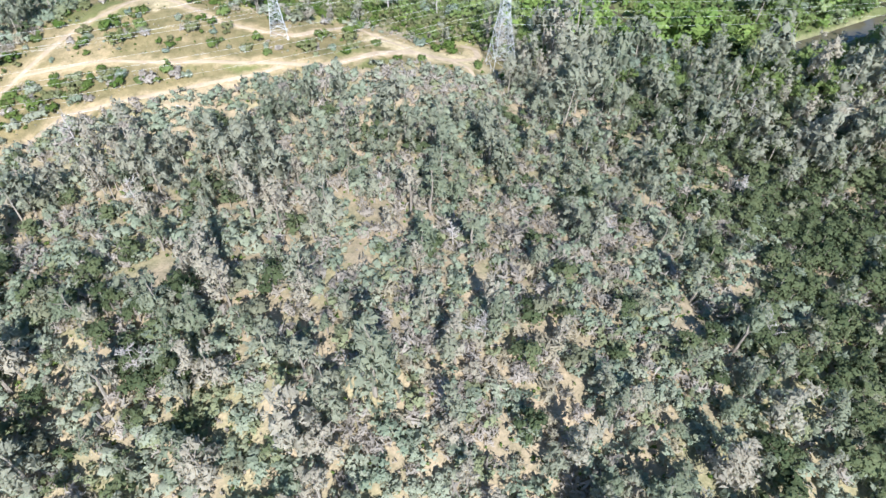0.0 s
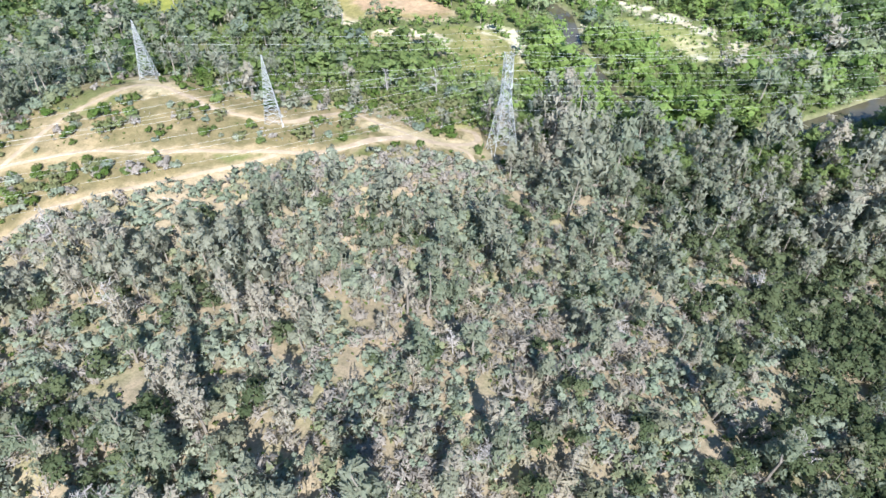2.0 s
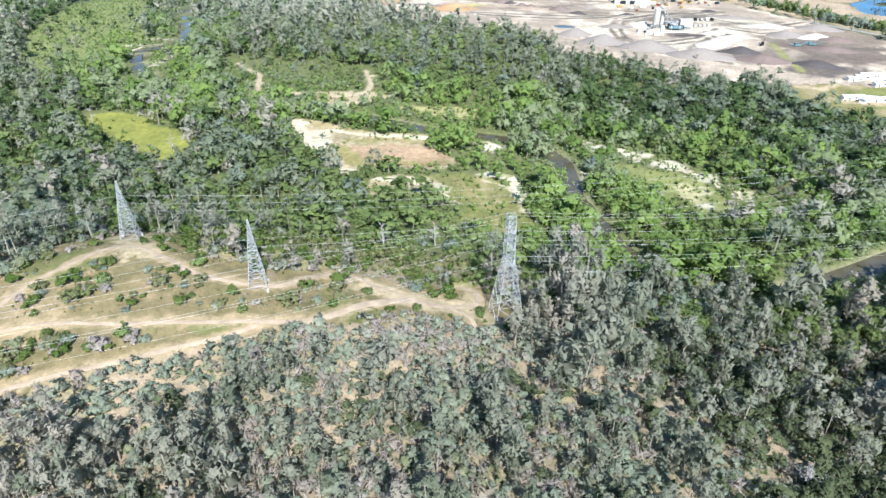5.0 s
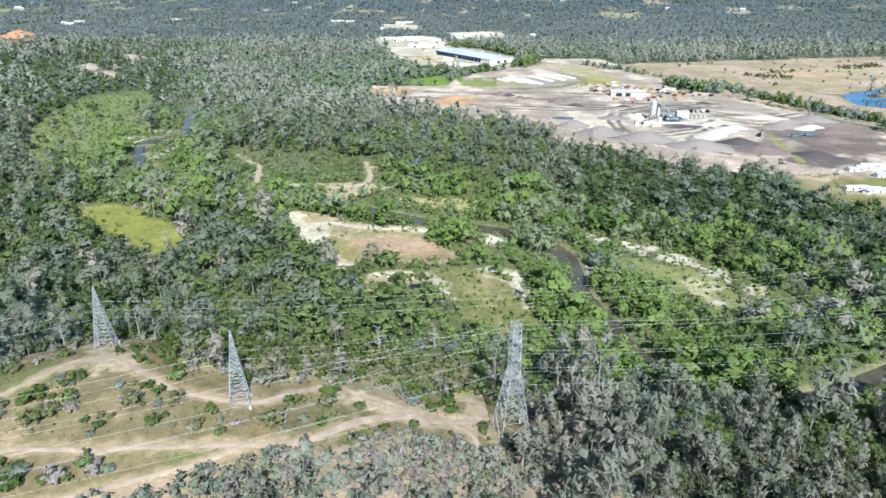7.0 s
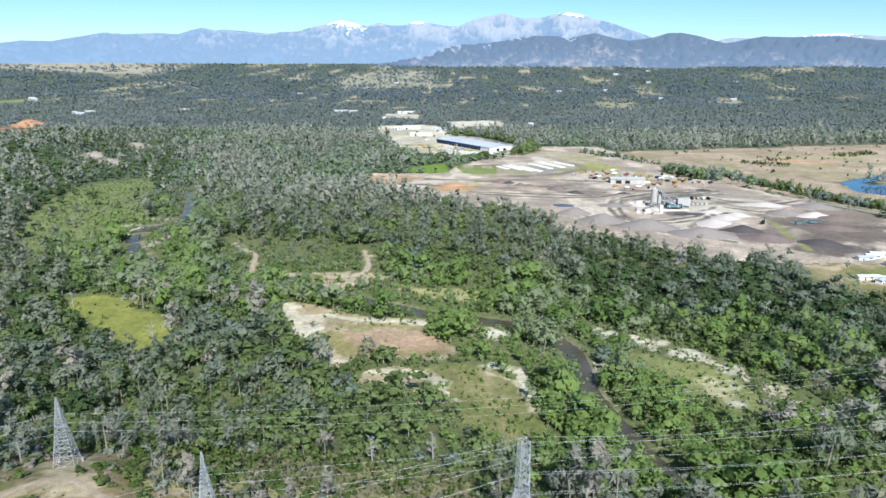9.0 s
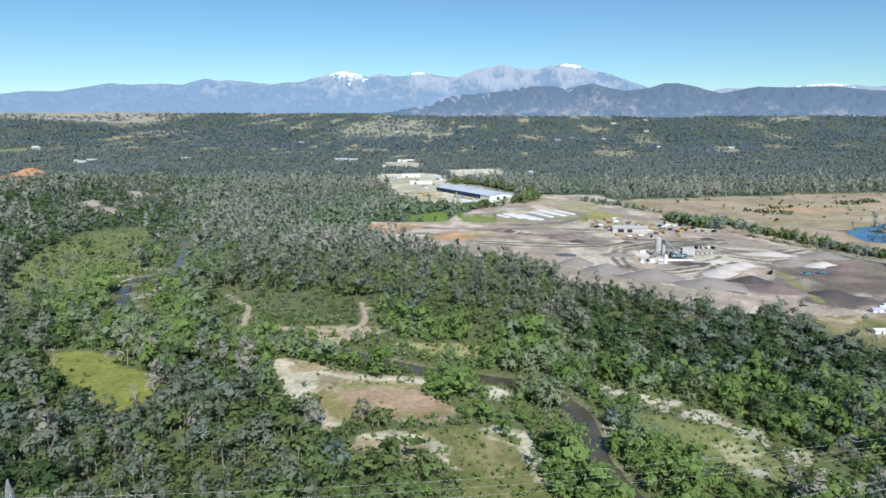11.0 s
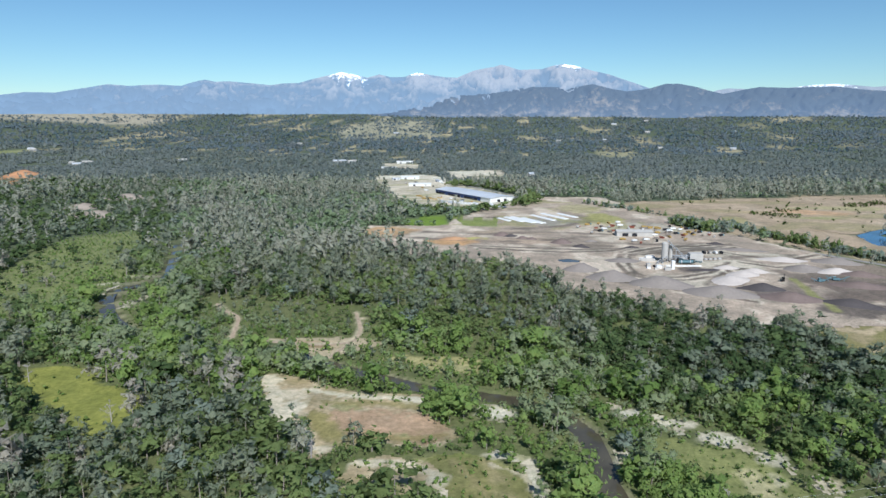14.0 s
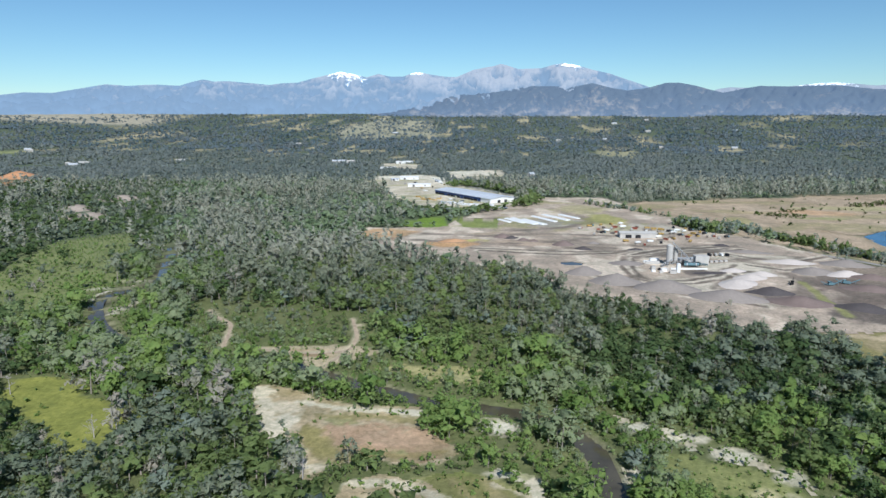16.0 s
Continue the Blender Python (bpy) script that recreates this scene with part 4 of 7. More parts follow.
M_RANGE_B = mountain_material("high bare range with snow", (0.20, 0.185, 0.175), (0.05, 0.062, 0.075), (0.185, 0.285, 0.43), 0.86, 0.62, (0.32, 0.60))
# skylines: compass degrees from straight ahead, degrees above the level
HIGH = ((-46, 0.9), (-40, 1.2), (-35.2, 1.42), (-33.6, 1.64), (-31.7, 1.64), (-29.8, 2.0), (-28.2, 2.32), (-26.7, 2.23), (-24.7, 2.35), (-23, 2.29), (-22, 2.61), (-21.2, 2.8), (-20.4, 2.64), (-19.4, 2.7), (-17.8, 2.59), (-16.1, 2.44), (-15.1, 2.58), (-13.8, 2.64), (-12.4, 3.02), (-11.2, 3.3),
        (-10.3, 3.54), (-9.5, 3.41), (-8.1, 3.1), (-7.1, 3.38), (-6.2, 3.16), (-5, 3.17), (-4.3, 3.44), (-3.8, 3.53), (-2.9, 3.36), (-1.5, 3.17), (-0.5, 3.13), (0.9, 3.72), (1.9, 3.9), (2.6, 3.99), (3.2, 4.17), (3.8, 4.03), (4.7, 3.75), (6.6, 3.78), (7.5, 4.04), (8.4, 4.17), (9.4, 4.02), (10.8, 3.6), (12.2, 3.28), (13.5, 2.82), (15.3, 2.18), (18, 1.2), (21, 0.2))
FRONT = ((-9, 0.1), (-6.3, 0.34), (-2.9, 1.0), (-1, 1.61), (0.5, 1.7), (2.4, 1.93), (3.8, 2.07), (6, 2.38), (7.4, 2.33), (9, 2.23), (10.8, 2.53), (12.4, 2.11), (13.6, 1.93), (15.3, 2.13), (16.6, 2.51), (17.5, 2.5), (19, 2.22), (20.1, 1.86), (20.9, 1.64), (21.7, 1.8), (23.5, 2.15), (25.6, 2.04), (27.1, 2.09), (28.9, 2.06), (30.4, 1.79), (31.7, 1.69), (38, 1.5), (46, 1.3))
BACK = ((17.5, 0.8), (19.7, 1.61), (20.5, 1.94), (21.3, 2.06), (22.5, 2.0), (24, 1.95), (26, 2.1), (27.2, 2.24), (28.6, 2.26), (29.6, 2.16), (31, 1.98), (33, 2.1), (38, 1.4))
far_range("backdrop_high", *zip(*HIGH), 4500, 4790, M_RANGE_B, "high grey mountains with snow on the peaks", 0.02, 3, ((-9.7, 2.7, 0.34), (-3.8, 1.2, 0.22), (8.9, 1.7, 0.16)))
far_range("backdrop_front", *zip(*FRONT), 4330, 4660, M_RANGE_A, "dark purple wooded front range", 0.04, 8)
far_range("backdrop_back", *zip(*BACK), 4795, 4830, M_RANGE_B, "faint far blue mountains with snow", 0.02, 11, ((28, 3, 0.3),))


# ---- pylons and their cables ----
def pylon(x, y, tall, base_w, waist_w, waist_at, turn, label, arms, pointed):
    """A lattice pylon: legs, braced panels, cross-arms and insulators."""
    z = float(height(np.array(x), np.array(y)))
    t = thing("pylon", pose(x, y, z - 0.4, 0, 0, turn), label, "pylon", "power line pylons")
    zw = tall * waist_at
    thick = 0.05 if pointed else 0.075
    top_w = 0.25 if pointed else waist_w * 0.8

    def half(h):
        return (base_w + (waist_w - base_w) * h / zw if h < zw else waist_w + (top_w - waist_w) * (h - zw) / (tall - zw)) / 2
    corners = ((-1, -1), (1, -1), (1, 1), (-1, 1))
    levels = [0]
    while levels[-1] < tall - 0.6:
        levels.append(min(tall, levels[-1] + max(0.9, (0.55 if pointed else 0.72) * 2 * half(levels[-1]))))
    for cx, cy in corners:
        bm = bmesh.new()
        rings = []
        for a in (0, zw, tall):
            rings.append([bm.verts.new((cx * half(a) + thick * ox, cy * half(a) + thick * oy, a)) for ox, oy in corners])
        for g, k in zip(rings[:-1], rings[1:]):
            for i in range(4):
                bm.faces.new((g[i], g[(i + 1) % 4], k[(i + 1) % 4], k[i]))
        bm.faces.new(rings[-1])
        part("leg", bm, M_STEEL, t)
        bm = bmesh.new()
        box(bm, cx * half(0) - 0.35, cx * half(0) + 0.35, cy * half(0) - 0.35, cy * half(0) + 0.35, -0.6, 0.55)
        part("footing", bm, M_CONC, t, "square concrete footing")
    for a, b in zip(levels[:-1], levels[1:]):
        bm = bmesh.new()
        for k in range(4):
            p, q = corners[k], corners[(k + 1) % 4]
            A, B = Vector((p[0] * half(a), p[1] * half(a), a)), Vector((q[0] * half(a), q[1] * half(a), a))
            C, D = Vector((p[0] * half(b), p[1] * half(b), b)), Vector((q[0] * half(b), q[1] * half(b), b))
            r = 0.05 if pointed else 0.06
            bar(bm, A, D, r)
            bar(bm, B, C, r)
            bar(bm, C, D, r)
            if (A - B).length > 3.5:
                mid = (A + B + C + D) / 4
                bar(bm, (A + C) / 2, mid, 0.045)
                bar(bm, (B + D) / 2, mid, 0.045)
                bar(bm, (A + C) / 2, (A + mid) / 2, 0.05)
                bar(bm, (B + D) / 2, (B + mid) / 2, 0.05)
        part("bracing", bm, M_STEEL, t)
    tips = []
    for h, reach, sides in arms:
        for s in sides:
            w = half(h)
            tip = Vector((0, s * (w + reach), h))
            rods = []
            for cx in (-1, 1):
                low, high = Vector((cx * w, s * w, h)), Vector((cx * half(h + 1.8), s * half(h + 1.8), min(tall, h + 1.8)))
                rods += [(low, tip, 0.10), (high, tip, 0.08)]
                rods += [(low.lerp(tip, u), high.lerp(tip, u), 0.06) for u in (0.3, 0.6)]
            for u in (0.0, 0.35, 0.65):
                rods.append((Vector((-w, s * w, h)).lerp(tip, u), Vector((w, s * w, h)).lerp(tip, u), 0.06))
            arm = None
            for a, b, r in rods:
                bm = bmesh.new()
                bar(bm, a, b, r)
                ob = part("strut" if arm else "crossarm", bm, M_STEEL, arm or t)
                arm = arm or ob
            bm = bmesh.new()
            for k in range(8):
                bar(bm, tip - Vector((0, 0, 0.2 + 0.22 * k)), tip - Vector((0, 0, 0.34 + 0.22 * k)), 0.16, 0.10, 6)
            bar(bm, tip, tip - Vector((0, 0, 2.0)), 0.03)
            part("insulator", bm, M_GLASS, t, "string of grey glass discs")
            tips.append(pose(x, y, z - 0.4, 0, 0, turn) @ (tip - Vector((0, 0, 2.0))))
    if not pointed:
        for s in (-1, 1):
            tips.append(pose(x, y, z - 0.4, 0, 0, turn) @ Vector((0, s * half(tall), tall)))
    return tips


def cable(a, b, sag, r=0.022):
    bm = bmesh.new()
    n = 26
    pts = [Vector(a).lerp(Vector(b), i / n) - Vector((0, 0, 4 * sag * (i / n) * (1 - i / n))) for i in range(n + 1)]
    side = (Vector(b) - Vector(a)).cross(Vector((0, 0, 1))).normalized()
    rings = [[bm.verts.new(p + r * o) for o in (side, Vector((0, 0, 1)), -side, Vector((0, 0, -1)))] for p in pts]
    for g, h in zip(rings[:-1], rings[1:]):
        for i in range(4):
            bm.faces.new((g[i], g[(i + 1) % 4], h[(i + 1) % 4], h[i]))
    return tagged(part("power_cable", bm, M_WIRE), "thin bright aluminium cable strung from a pylon", "cable", "power line cables")


LINES = (
    pylon(16, 215.5, 39.5, 9.6, 3.0, 0.60, 17, "tall grey lattice steel pylon on a spur", ((22.5, 1.8, (-1, 1)), (28.5, 2.4, (-1, 1)), (34.0, 1.8, (-1, 1))), False),
    pylon(-60.5, 200, 23.2, 5.6, 1.6, 0.72, 15, "slender pointed steel pylon beside the dirt road", ((11.8, 0.9, (1,)), (14.9, 0.9, (1,)), (18.0, 0.8, (1,))), True),
    pylon(-109.5, 223.5, 21.6, 5.8, 1.8, 0.70, 15, "pointed steel pylon on the ridge top pad", ((11.6, 1.0, (1,)), (14.6, 1.0, (1,)), (17.6, 0.9, (1,))), True))
ENDS = (((-360, 40, 34), (440, 342, -4), 12, 17), ((-330, 95, 16), (360, 330, 12), 9, 14), ((-345, 128, 14), (340, 325, 8), 8, 13))
for tips, (left, right, sag_l, sag_r) in zip(LINES, ENDS):
    mid = sum((Vector(t) for t in tips), Vector()) / len(tips)
    for tip in tips:
        off = Vector(tip) - mid
        cable(tip, Vector((left[0], left[1], mid.z + left[2])) + off, sag_l)
        cable(tip, Vector((right[0], right[1], mid.z + right[2])) + off, sag_r)


# ---- trees ----
rng = np.random.RandomState(7)


def solid(faces):
    """Corners of a small closed body, 8 or 20 triangles."""
    if faces == 8:
        p = np.array(((1, 0, 0), (0, 1, 0), (-1, 0, 0), (0, -1, 0), (0, 0, 1), (0, 0, -1)), float)
        f = ((0, 1, 4), (1, 2, 4), (2, 3, 4), (3, 0, 4), (1, 0, 5), (2, 1, 5), (3, 2, 5), (0, 3, 5))
    else:
        g = (1 + 5 ** 0.5) / 2
        p = np.array(((-1, g, 0), (1, g, 0), (-1, -g, 0), (1, -g, 0), (0, -1, g), (0, 1, g), (0, -1, -g), (0, 1, -g), (g, 0, -1), (g, 0, 1), (-g, 0, -1), (-g, 0, 1))) / math.hypot(1, g)
        f = ((0, 11, 5), (0, 5, 1), (0, 1, 7), (0, 7, 10), (0, 10, 11), (1, 5, 9), (5, 11, 4), (11, 10, 2), (10, 7, 6), (7, 1, 8), (3, 9, 4), (3, 4, 2), (3, 2, 6), (3, 6, 8), (3, 8, 9), (4, 9, 5), (2, 4, 11), (6, 2, 10), (8, 6, 7), (9, 8, 1))
    return p, np.array(f)


def leaf_cloud(centres, radii, n, size, spread=0.45, core=20, shoot=1.0, full=0.5):
    """Corners of leaf masses: a ragged body in each clump, and n small sprays over it; three corners a piece."""
    c, r = np.array(centres), np.array(radii)
    bodies = []
    if core:
        mid0 = c.mean(axis=0)
        p0, f0 = solid(core)
        for ck, rk in zip(c, r):
            q = p0 @ np.array(Matrix.Rotation(rng.rand() * 6.283, 3, rng.normal(size=3)))
            q = q * (full + 0.42 * rng.rand(len(q), 1))
            out = q / np.linalg.norm(q, axis=1)[:, None]
            w0 = (ck - mid0) / (np.linalg.norm(ck - mid0) + 1e-6)
            nn = 0.55 * out + 0.75 * w0 + 0.3 * rng.normal(size=out.shape)
            nn /= np.linalg.norm(nn, axis=1)[:, None]
            bodies.append(np.concatenate([(ck + rk * q)[f0], nn[f0]], -1).reshape(-1, 6))
    if not n:
        return np.concatenate(bodies)
    w = r.prod(axis=1) ** (2 / 3)
    k = rng.choice(len(c), n, p=w / w.sum())
    u = rng.normal(size=(n, 3))
    u /= np.linalg.norm(u, axis=1)[:, None]
    p = c[k] + r[k] * u * (0.66 + 0.3 * (full - 0.5) + (0.62 - 0.4 * (full - 0.5)) * rng.rand(n, 1))
    nrm = u + spread * rng.normal(size=(n, 3)) + np.array((0, 0, 0.35))
    nrm /= np.linalg.norm(nrm, axis=1)[:, None]
    grow = rng.normal(size=(n, 3)) if shoot == 1 else u * np.array((0.7, 0.7, 0.3)) + np.array((0, 0, 1.0)) + 0.35 * rng.normal(size=(n, 3))
    t = grow - nrm * (grow * nrm).sum(axis=1)[:, None]
    t /= np.linalg.norm(t, axis=1)[:, None]
    b = np.cross(nrm, t)
    s = size * (0.55 + 0.9 * rng.rand(n, 1))
    ang = rng.rand(n, 1) * 6.283
    out = []
    for j in range(3):
        a = ang + j * 2.094 + 0.4 * rng.normal(size=(n, 1))
        out.append(p + s * (shoot * np.cos(a) * t + np.sin(a) * b / math.sqrt(shoot)))
    # soft shading: each spray shades like the clump it grows on
    mid = c.mean(axis=0)
    w = p - mid
    w /= np.linalg.norm(w, axis=1)[:, None] + 1e-6
    soft = 0.35 * u + 0.6 * w + 0.4 * nrm
    soft /= np.linalg.norm(soft, axis=1)[:, None]
    face = np.cross(out[1] - out[0], out[2] - out[0])
    flip = ((face * soft).sum(axis=1) < 0)[:, None]
    out[1], out[2] = np.where(flip, out[2], out[1]), np.where(flip, out[1], out[2])
    bodies.append(np.concatenate([np.stack(out, 1), np.repeat(soft[:, None, :], 3, 1)], -1).reshape(-1, 6))
    return np.concatenate(bodies)


def clumps(kind, h, w):
    """Where a crown's clumps sit: centres and half sizes."""
    c, r = [], []
    if kind == "pine":
        lead = [(0, 0)] + [(rng.normal() * 0.16 * w, rng.normal() * 0.16 * w) for _ in range(rng.randint(1, 3))]
        for _ in range(19):
            u = rng.rand() ** 0.8
            z = h * (0.30 + 0.66 * u)
            reach = w * 0.5 * (1.0 - 0.72 * u) * (0.35 + 0.75 * rng.rand())
            a = rng.rand() * 6.283
            lx, ly = lead[rng.randint(len(lead))]
            c.append((lx * u + reach * math.cos(a), ly * u + reach * math.sin(a), z))
            q = w * (0.11 + 0.09 * rng.rand()) * (1.28 - 0.72 * u)
            r.append((q, q, q * 1.15))
    elif kind == "oak":
        for _ in range(11):
            a, u = rng.rand() * 6.283, rng.rand()
            reach = w * 0.36 * math.sqrt(rng.rand())
            z = h * (0.30 + 0.52 * u * (1 - (reach / (0.5 * w)) ** 2))
            c.append((reach * math.cos(a), reach * math.sin(a), z))
            q = w * (0.13 + 0.09 * rng.rand())
            r.append((q, q, q * 0.85))
    elif kind == "willow":
        for _ in range(10):
            a, u = rng.rand() * 6.283, rng.rand()
            reach = w * 0.32 * math.sqrt(rng.rand())
            c.append((reach * math.cos(a), reach * math.sin(a), h * (0.20 + 0.60 * u)))
            q = w * (0.15 + 0.09 * rng.rand())
            r.append((q, q, q * 1.25))
    else:
        for _ in range(9):
            a = rng.rand() * 6.283
            reach = w * 0.40 * math.sqrt(rng.rand())
            c.append((reach * math.cos(a), reach * math.sin(a), h * (0.28 + 0.42 * rng.rand())))
            q = w * (0.09 + 0.11 * rng.rand())
            r.append((q * (0.8 + 0.5 * rng.rand()), q, min(q * 1.1, h * 0.4)))
    return c, r


def limbs(kind, h, w, c):
    """Trunk and main limbs as tapered bars that run into the crown."""
    bm = bmesh.new()
    if kind in ("bush", "dry"):
        for p in c[:5]:
            bar(bm, (0.1 * p[0], 0.1 * p[1], -0.3), (p[0], p[1], p[2]), 0.07, 0.03, 4)
        return bm
    r = 0.018 * h + 0.05
    top = h * (0.92 if kind == "pine" else 0.6)
    pts = [Vector((0, 0, -0.6))]
    for k in range(1, 5):
        pts.append(Vector((rng.normal() * 0.02 * h, rng.normal() * 0.02 * h, top * k / 4)))
    for k in range(4):
        bar(bm, pts[k], pts[k + 1], r * (1 - 0.22 * k), r * (1 - 0.22 * (k + 1)), 6)
    for p in c[:8]:
        z = max(0.15 * h, p[2] - 0.45 * math.hypot(p[0], p[1]) - 0.3)
        z = min(z, top * 0.95)
        k = min(3, int(4 * z / top))
        bar(bm, pts[k].lerp(pts[k + 1], 4 * z / top - k), p, r * 0.35, r * 0.12, 4)
    return bm


SIZES = {"dry": (2.3, 3.4), "pine": (12.5, 4.9), "oak": (8.0, 6.2), "bush": (2.9, 3.7), "willow": (8.5, 6.6)}
SHOOT = {"dry": 2.8, "pine": 1.9, "oak": 1.0, "bush": 1.0, "willow": 1.25}
LEAVES = {"dry": M_DRY, "pine": M_PINE, "oak": M_SLOPE_OAK, "bush": M_MANZ, "willow": M_WILLOW}


def crown_corners(kind, count, size, few=0, core=20, full=0.5):
    """few: only that many, but larger, clumps for trees farther off."""
    h, w = SIZES[kind]
    h, w = h * (0.85 + 0.3 * rng.rand()), w * (0.85 + 0.3 * rng.rand())
    c, r = [np.array(a) for a in clumps(kind, h, w)]
    if kind == "pine" and few and few <= 2:
        u = np.arange(few) / max(1, few - 1)
        jit = rng.normal(size=(few, 2)) * w * 0.09
        c = np.column_stack([jit, h * (0.30 + 0.58 * u)])
        fat = w * (0.45 - 0.29 * u) * (0.85 + 0.3 * rng.rand(few))
        r = np.column_stack([fat, fat, np.maximum(fat, h * 0.62 / few)])
    elif few and few < len(c):
        grow = (len(c) / few) ** 0.36
        order = np.argsort(c[:, 2])
        pick = order[np.linspace(0, len(c) - 1, few).round().astype(int)]
        c, r = c[pick] * np.array((1.0, 1.0, 0.97)), r[pick] * np.array((grow, grow, grow * (1.15 if kind == "pine" else 0.95)))
    return leaf_cloud(c, r, count, size, core=core, shoot=SHOOT[kind], full=full)


def crown_mesh(name, V, material, tree_tone):
    n = len(V) // 3
    leaf = np.repeat(rng.rand(n), 3)
    lift = V[:, 3:] + np.array((0, 0, 0.7))
    return soup(name, V[:, :3], np.arange(len(V)).reshape(-1, 3), material, {"leaf": leaf, "tree": np.full(len(V), tree_tone)}, normals=lift / np.linalg.norm(lift, axis=1)[:, None])


def make_tree(name, kind, count, size, m, label, category, group, material=None):
    h, w = SIZES[kind]
    h, w = h * (0.85 + 0.3 * rng.rand()), w * (0.85 + 0.3 * rng.rand())
    shape = clumps(kind, h, w)
    t = thing(name, m, label, category, group)
    part("stem" if kind in ("bush", "dry") else "trunk", limbs(kind, h, w, shape[0]), M_BARK, t)
    crown = new("crown", crown_mesh("crown", leaf_cloud(*shape, count, size, core=0 if kind == "dry" else 8, shoot=SHOOT[kind]), material or LEAVES[kind], rng.rand()))
    crown.parent = t
    return t


def stand(name, kind, protos, P, scale, material, label, category, trunks=0.0, soft=0.0, wide=1.0, tall=1.0):
    """Many trees joined into one object; P: places on the ground, scale: size of each."""
    if not len(P):
        return
    rot = rng.rand(len(P)) * 6.283
    which = rng.randint(len(protos), size=len(P))
    tone = np.clip(0.45 * rng.rand(len(P)) + 0.55 * smooth(0.3, 0.7, fnoise(P[:, 0], P[:, 1], 60 + 0.06 * P[:, 1], 130)), 0, 0.999)
    tone = np.where(rng.rand(len(P)) < 0.1, 0.8 + 0.19 * rng.rand(len(P)), 0.8 * tone)
    VS, TS, LS, NS = [], [], [], []
    for k, V in enumerate(protos):
        i = np.nonzero(which == k)[0]
        if not len(i):
            continue
        c, s = np.cos(rot[i])[:, None], np.sin(rot[i])[:, None]
        sc = scale[i][:, None] * (0.85 + 0.3 * rng.rand(len(i), 1)) * wide
        x = (c * V[None, :, 0] - s * V[None, :, 1]) * sc + P[i, 0:1]
        y = (s * V[None, :, 0] + c * V[None, :, 1]) * sc + P[i, 1:2]
        z = V[None, :, 2] * scale[i][:, None] * tall + P[i, 2:3]
        VS.append(np.stack([x, y, z], -1).reshape(-1, 3))
        nx, ny = c * V[None, :, 3] - s * V[None, :, 4], s * V[None, :, 3] + c * V[None, :, 4]
        nn = np.stack([nx, ny, np.repeat(V[None, :, 5], len(i), 0) + soft], -1).reshape(-1, 3)
        NS.append(nn / (np.linalg.norm(nn, axis=1)[:, None] + 1e-6))
        TS.append(np.repeat(tone[i], len(V)))
        LS.append(np.repeat(rng.rand(len(i) * len(V) // 3), 3))
    V = np.concatenate(VS)
    me = soup(name, V, np.arange(len(V)).reshape(-1, 3), material, {"tree": np.concatenate(TS), "leaf": np.concatenate(LS)}, normals=np.concatenate(NS))
    ob = tagged(new(name, me), label, category, kind="stuff")
    if trunks:
        h = SIZES[kind][0] * trunks
        q = np.array([(math.cos(a), math.sin(a)) for a in (0, 2.094, 4.189)])
        lean = rng.normal(size=(len(P), 2)) * 0.04
        low = np.concatenate([np.repeat(P[:, None, :2], 3, 1) + 0.2 * q[None] * scale[:, None, None], np.repeat(P[:, None, 2:3] - 0.6, 3, 1)], -1)
        hh = h * scale
        tip = np.concatenate([P[:, :2] + lean * hh[:, None], P[:, 2:3] + hh[:, None]], -1)[:, None, :]
        W = np.concatenate([low, tip], 1).reshape(-1, 3)
        f = (np.arange(len(P)) * 4)[:, None, None] + np.array(((0, 1, 3), (1, 2, 3), (2, 0, 3)))[None]
        st = new("trunks", soup("trunks", W, f.reshape(-1, 3), M_BARK))
        st.parent = ob
        st["kind"] = "stuff"
    return ob


def scatter(x0, x1, y0, y1, step, keep):
    """Places on a shaken lattice where keep(x, y) gives the share that grows."""
    xs, ys = np.arange(x0, x1, step), np.arange(y0, y1, step)
    X, Y = [a.ravel() for a in np.meshgrid(xs, ys)]
    X = X + (rng.rand(len(X)) - 0.5) * step * 1.1
    Y = Y + (rng.rand(len(Y)) - 0.5) * step * 1.1
    i = rng.rand(len(X)) < keep(X, Y)
    X, Y = X[i], Y[i]
    return np.column_stack([X, Y, height(X, Y)])


def in_wedge(x, y, slack=0):
    return np.abs(x) < 62 + slack + 0.70 * np.maximum(y, 0)


def slope_bare(x, y):
    d = np.full(np.shape(x), 9.0)
    for sx, sy, sr in SLOPE_BARE:
        d = np.minimum(d, np.hypot(x - sx, (y - sy) * 1.3) / sr)
    return d + 0.9 * (fnoise(x, y, 6, 77) - 0.5) < 0.78


def near_wood(x, y):
    ok = in_wedge(x, y) & ~clearing(x, y) & ~slope_bare(x, y) & (y > -45) & ~inside(x, y, RIDGE_BACK)
    return ok * (0.7 + 0.4 * smooth(0.35, 0.6, fnoise(x, y, 18, 40)))


# hillside in front of the valley
P = scatter(-250, 250, -45, 300, 3.15, near_wood)
P = P[P[:, 1] < 262 + 20 * (fnoise(P[:, 0], P[:, 1], 30, 4) - 0.5)]
hill = fnoise(P[:, 0], P[:, 1], 45, 60) + 0.12 * rng.normal(size=len(P))
valley_side = smooth(215, 245, P[:, 1]) + smooth(25, 80, P[:, 0]) * 0.35 + 0.6 * smooth(-30, -70, P[:, 0]) * (1 - smooth(70, 105, P[:, 1]))
roll = rng.rand(len(P))
open_slope = np.exp(-((P[:, 0] - 8) / 60) ** 2 - ((P[:, 1] - 118) / 55) ** 2)
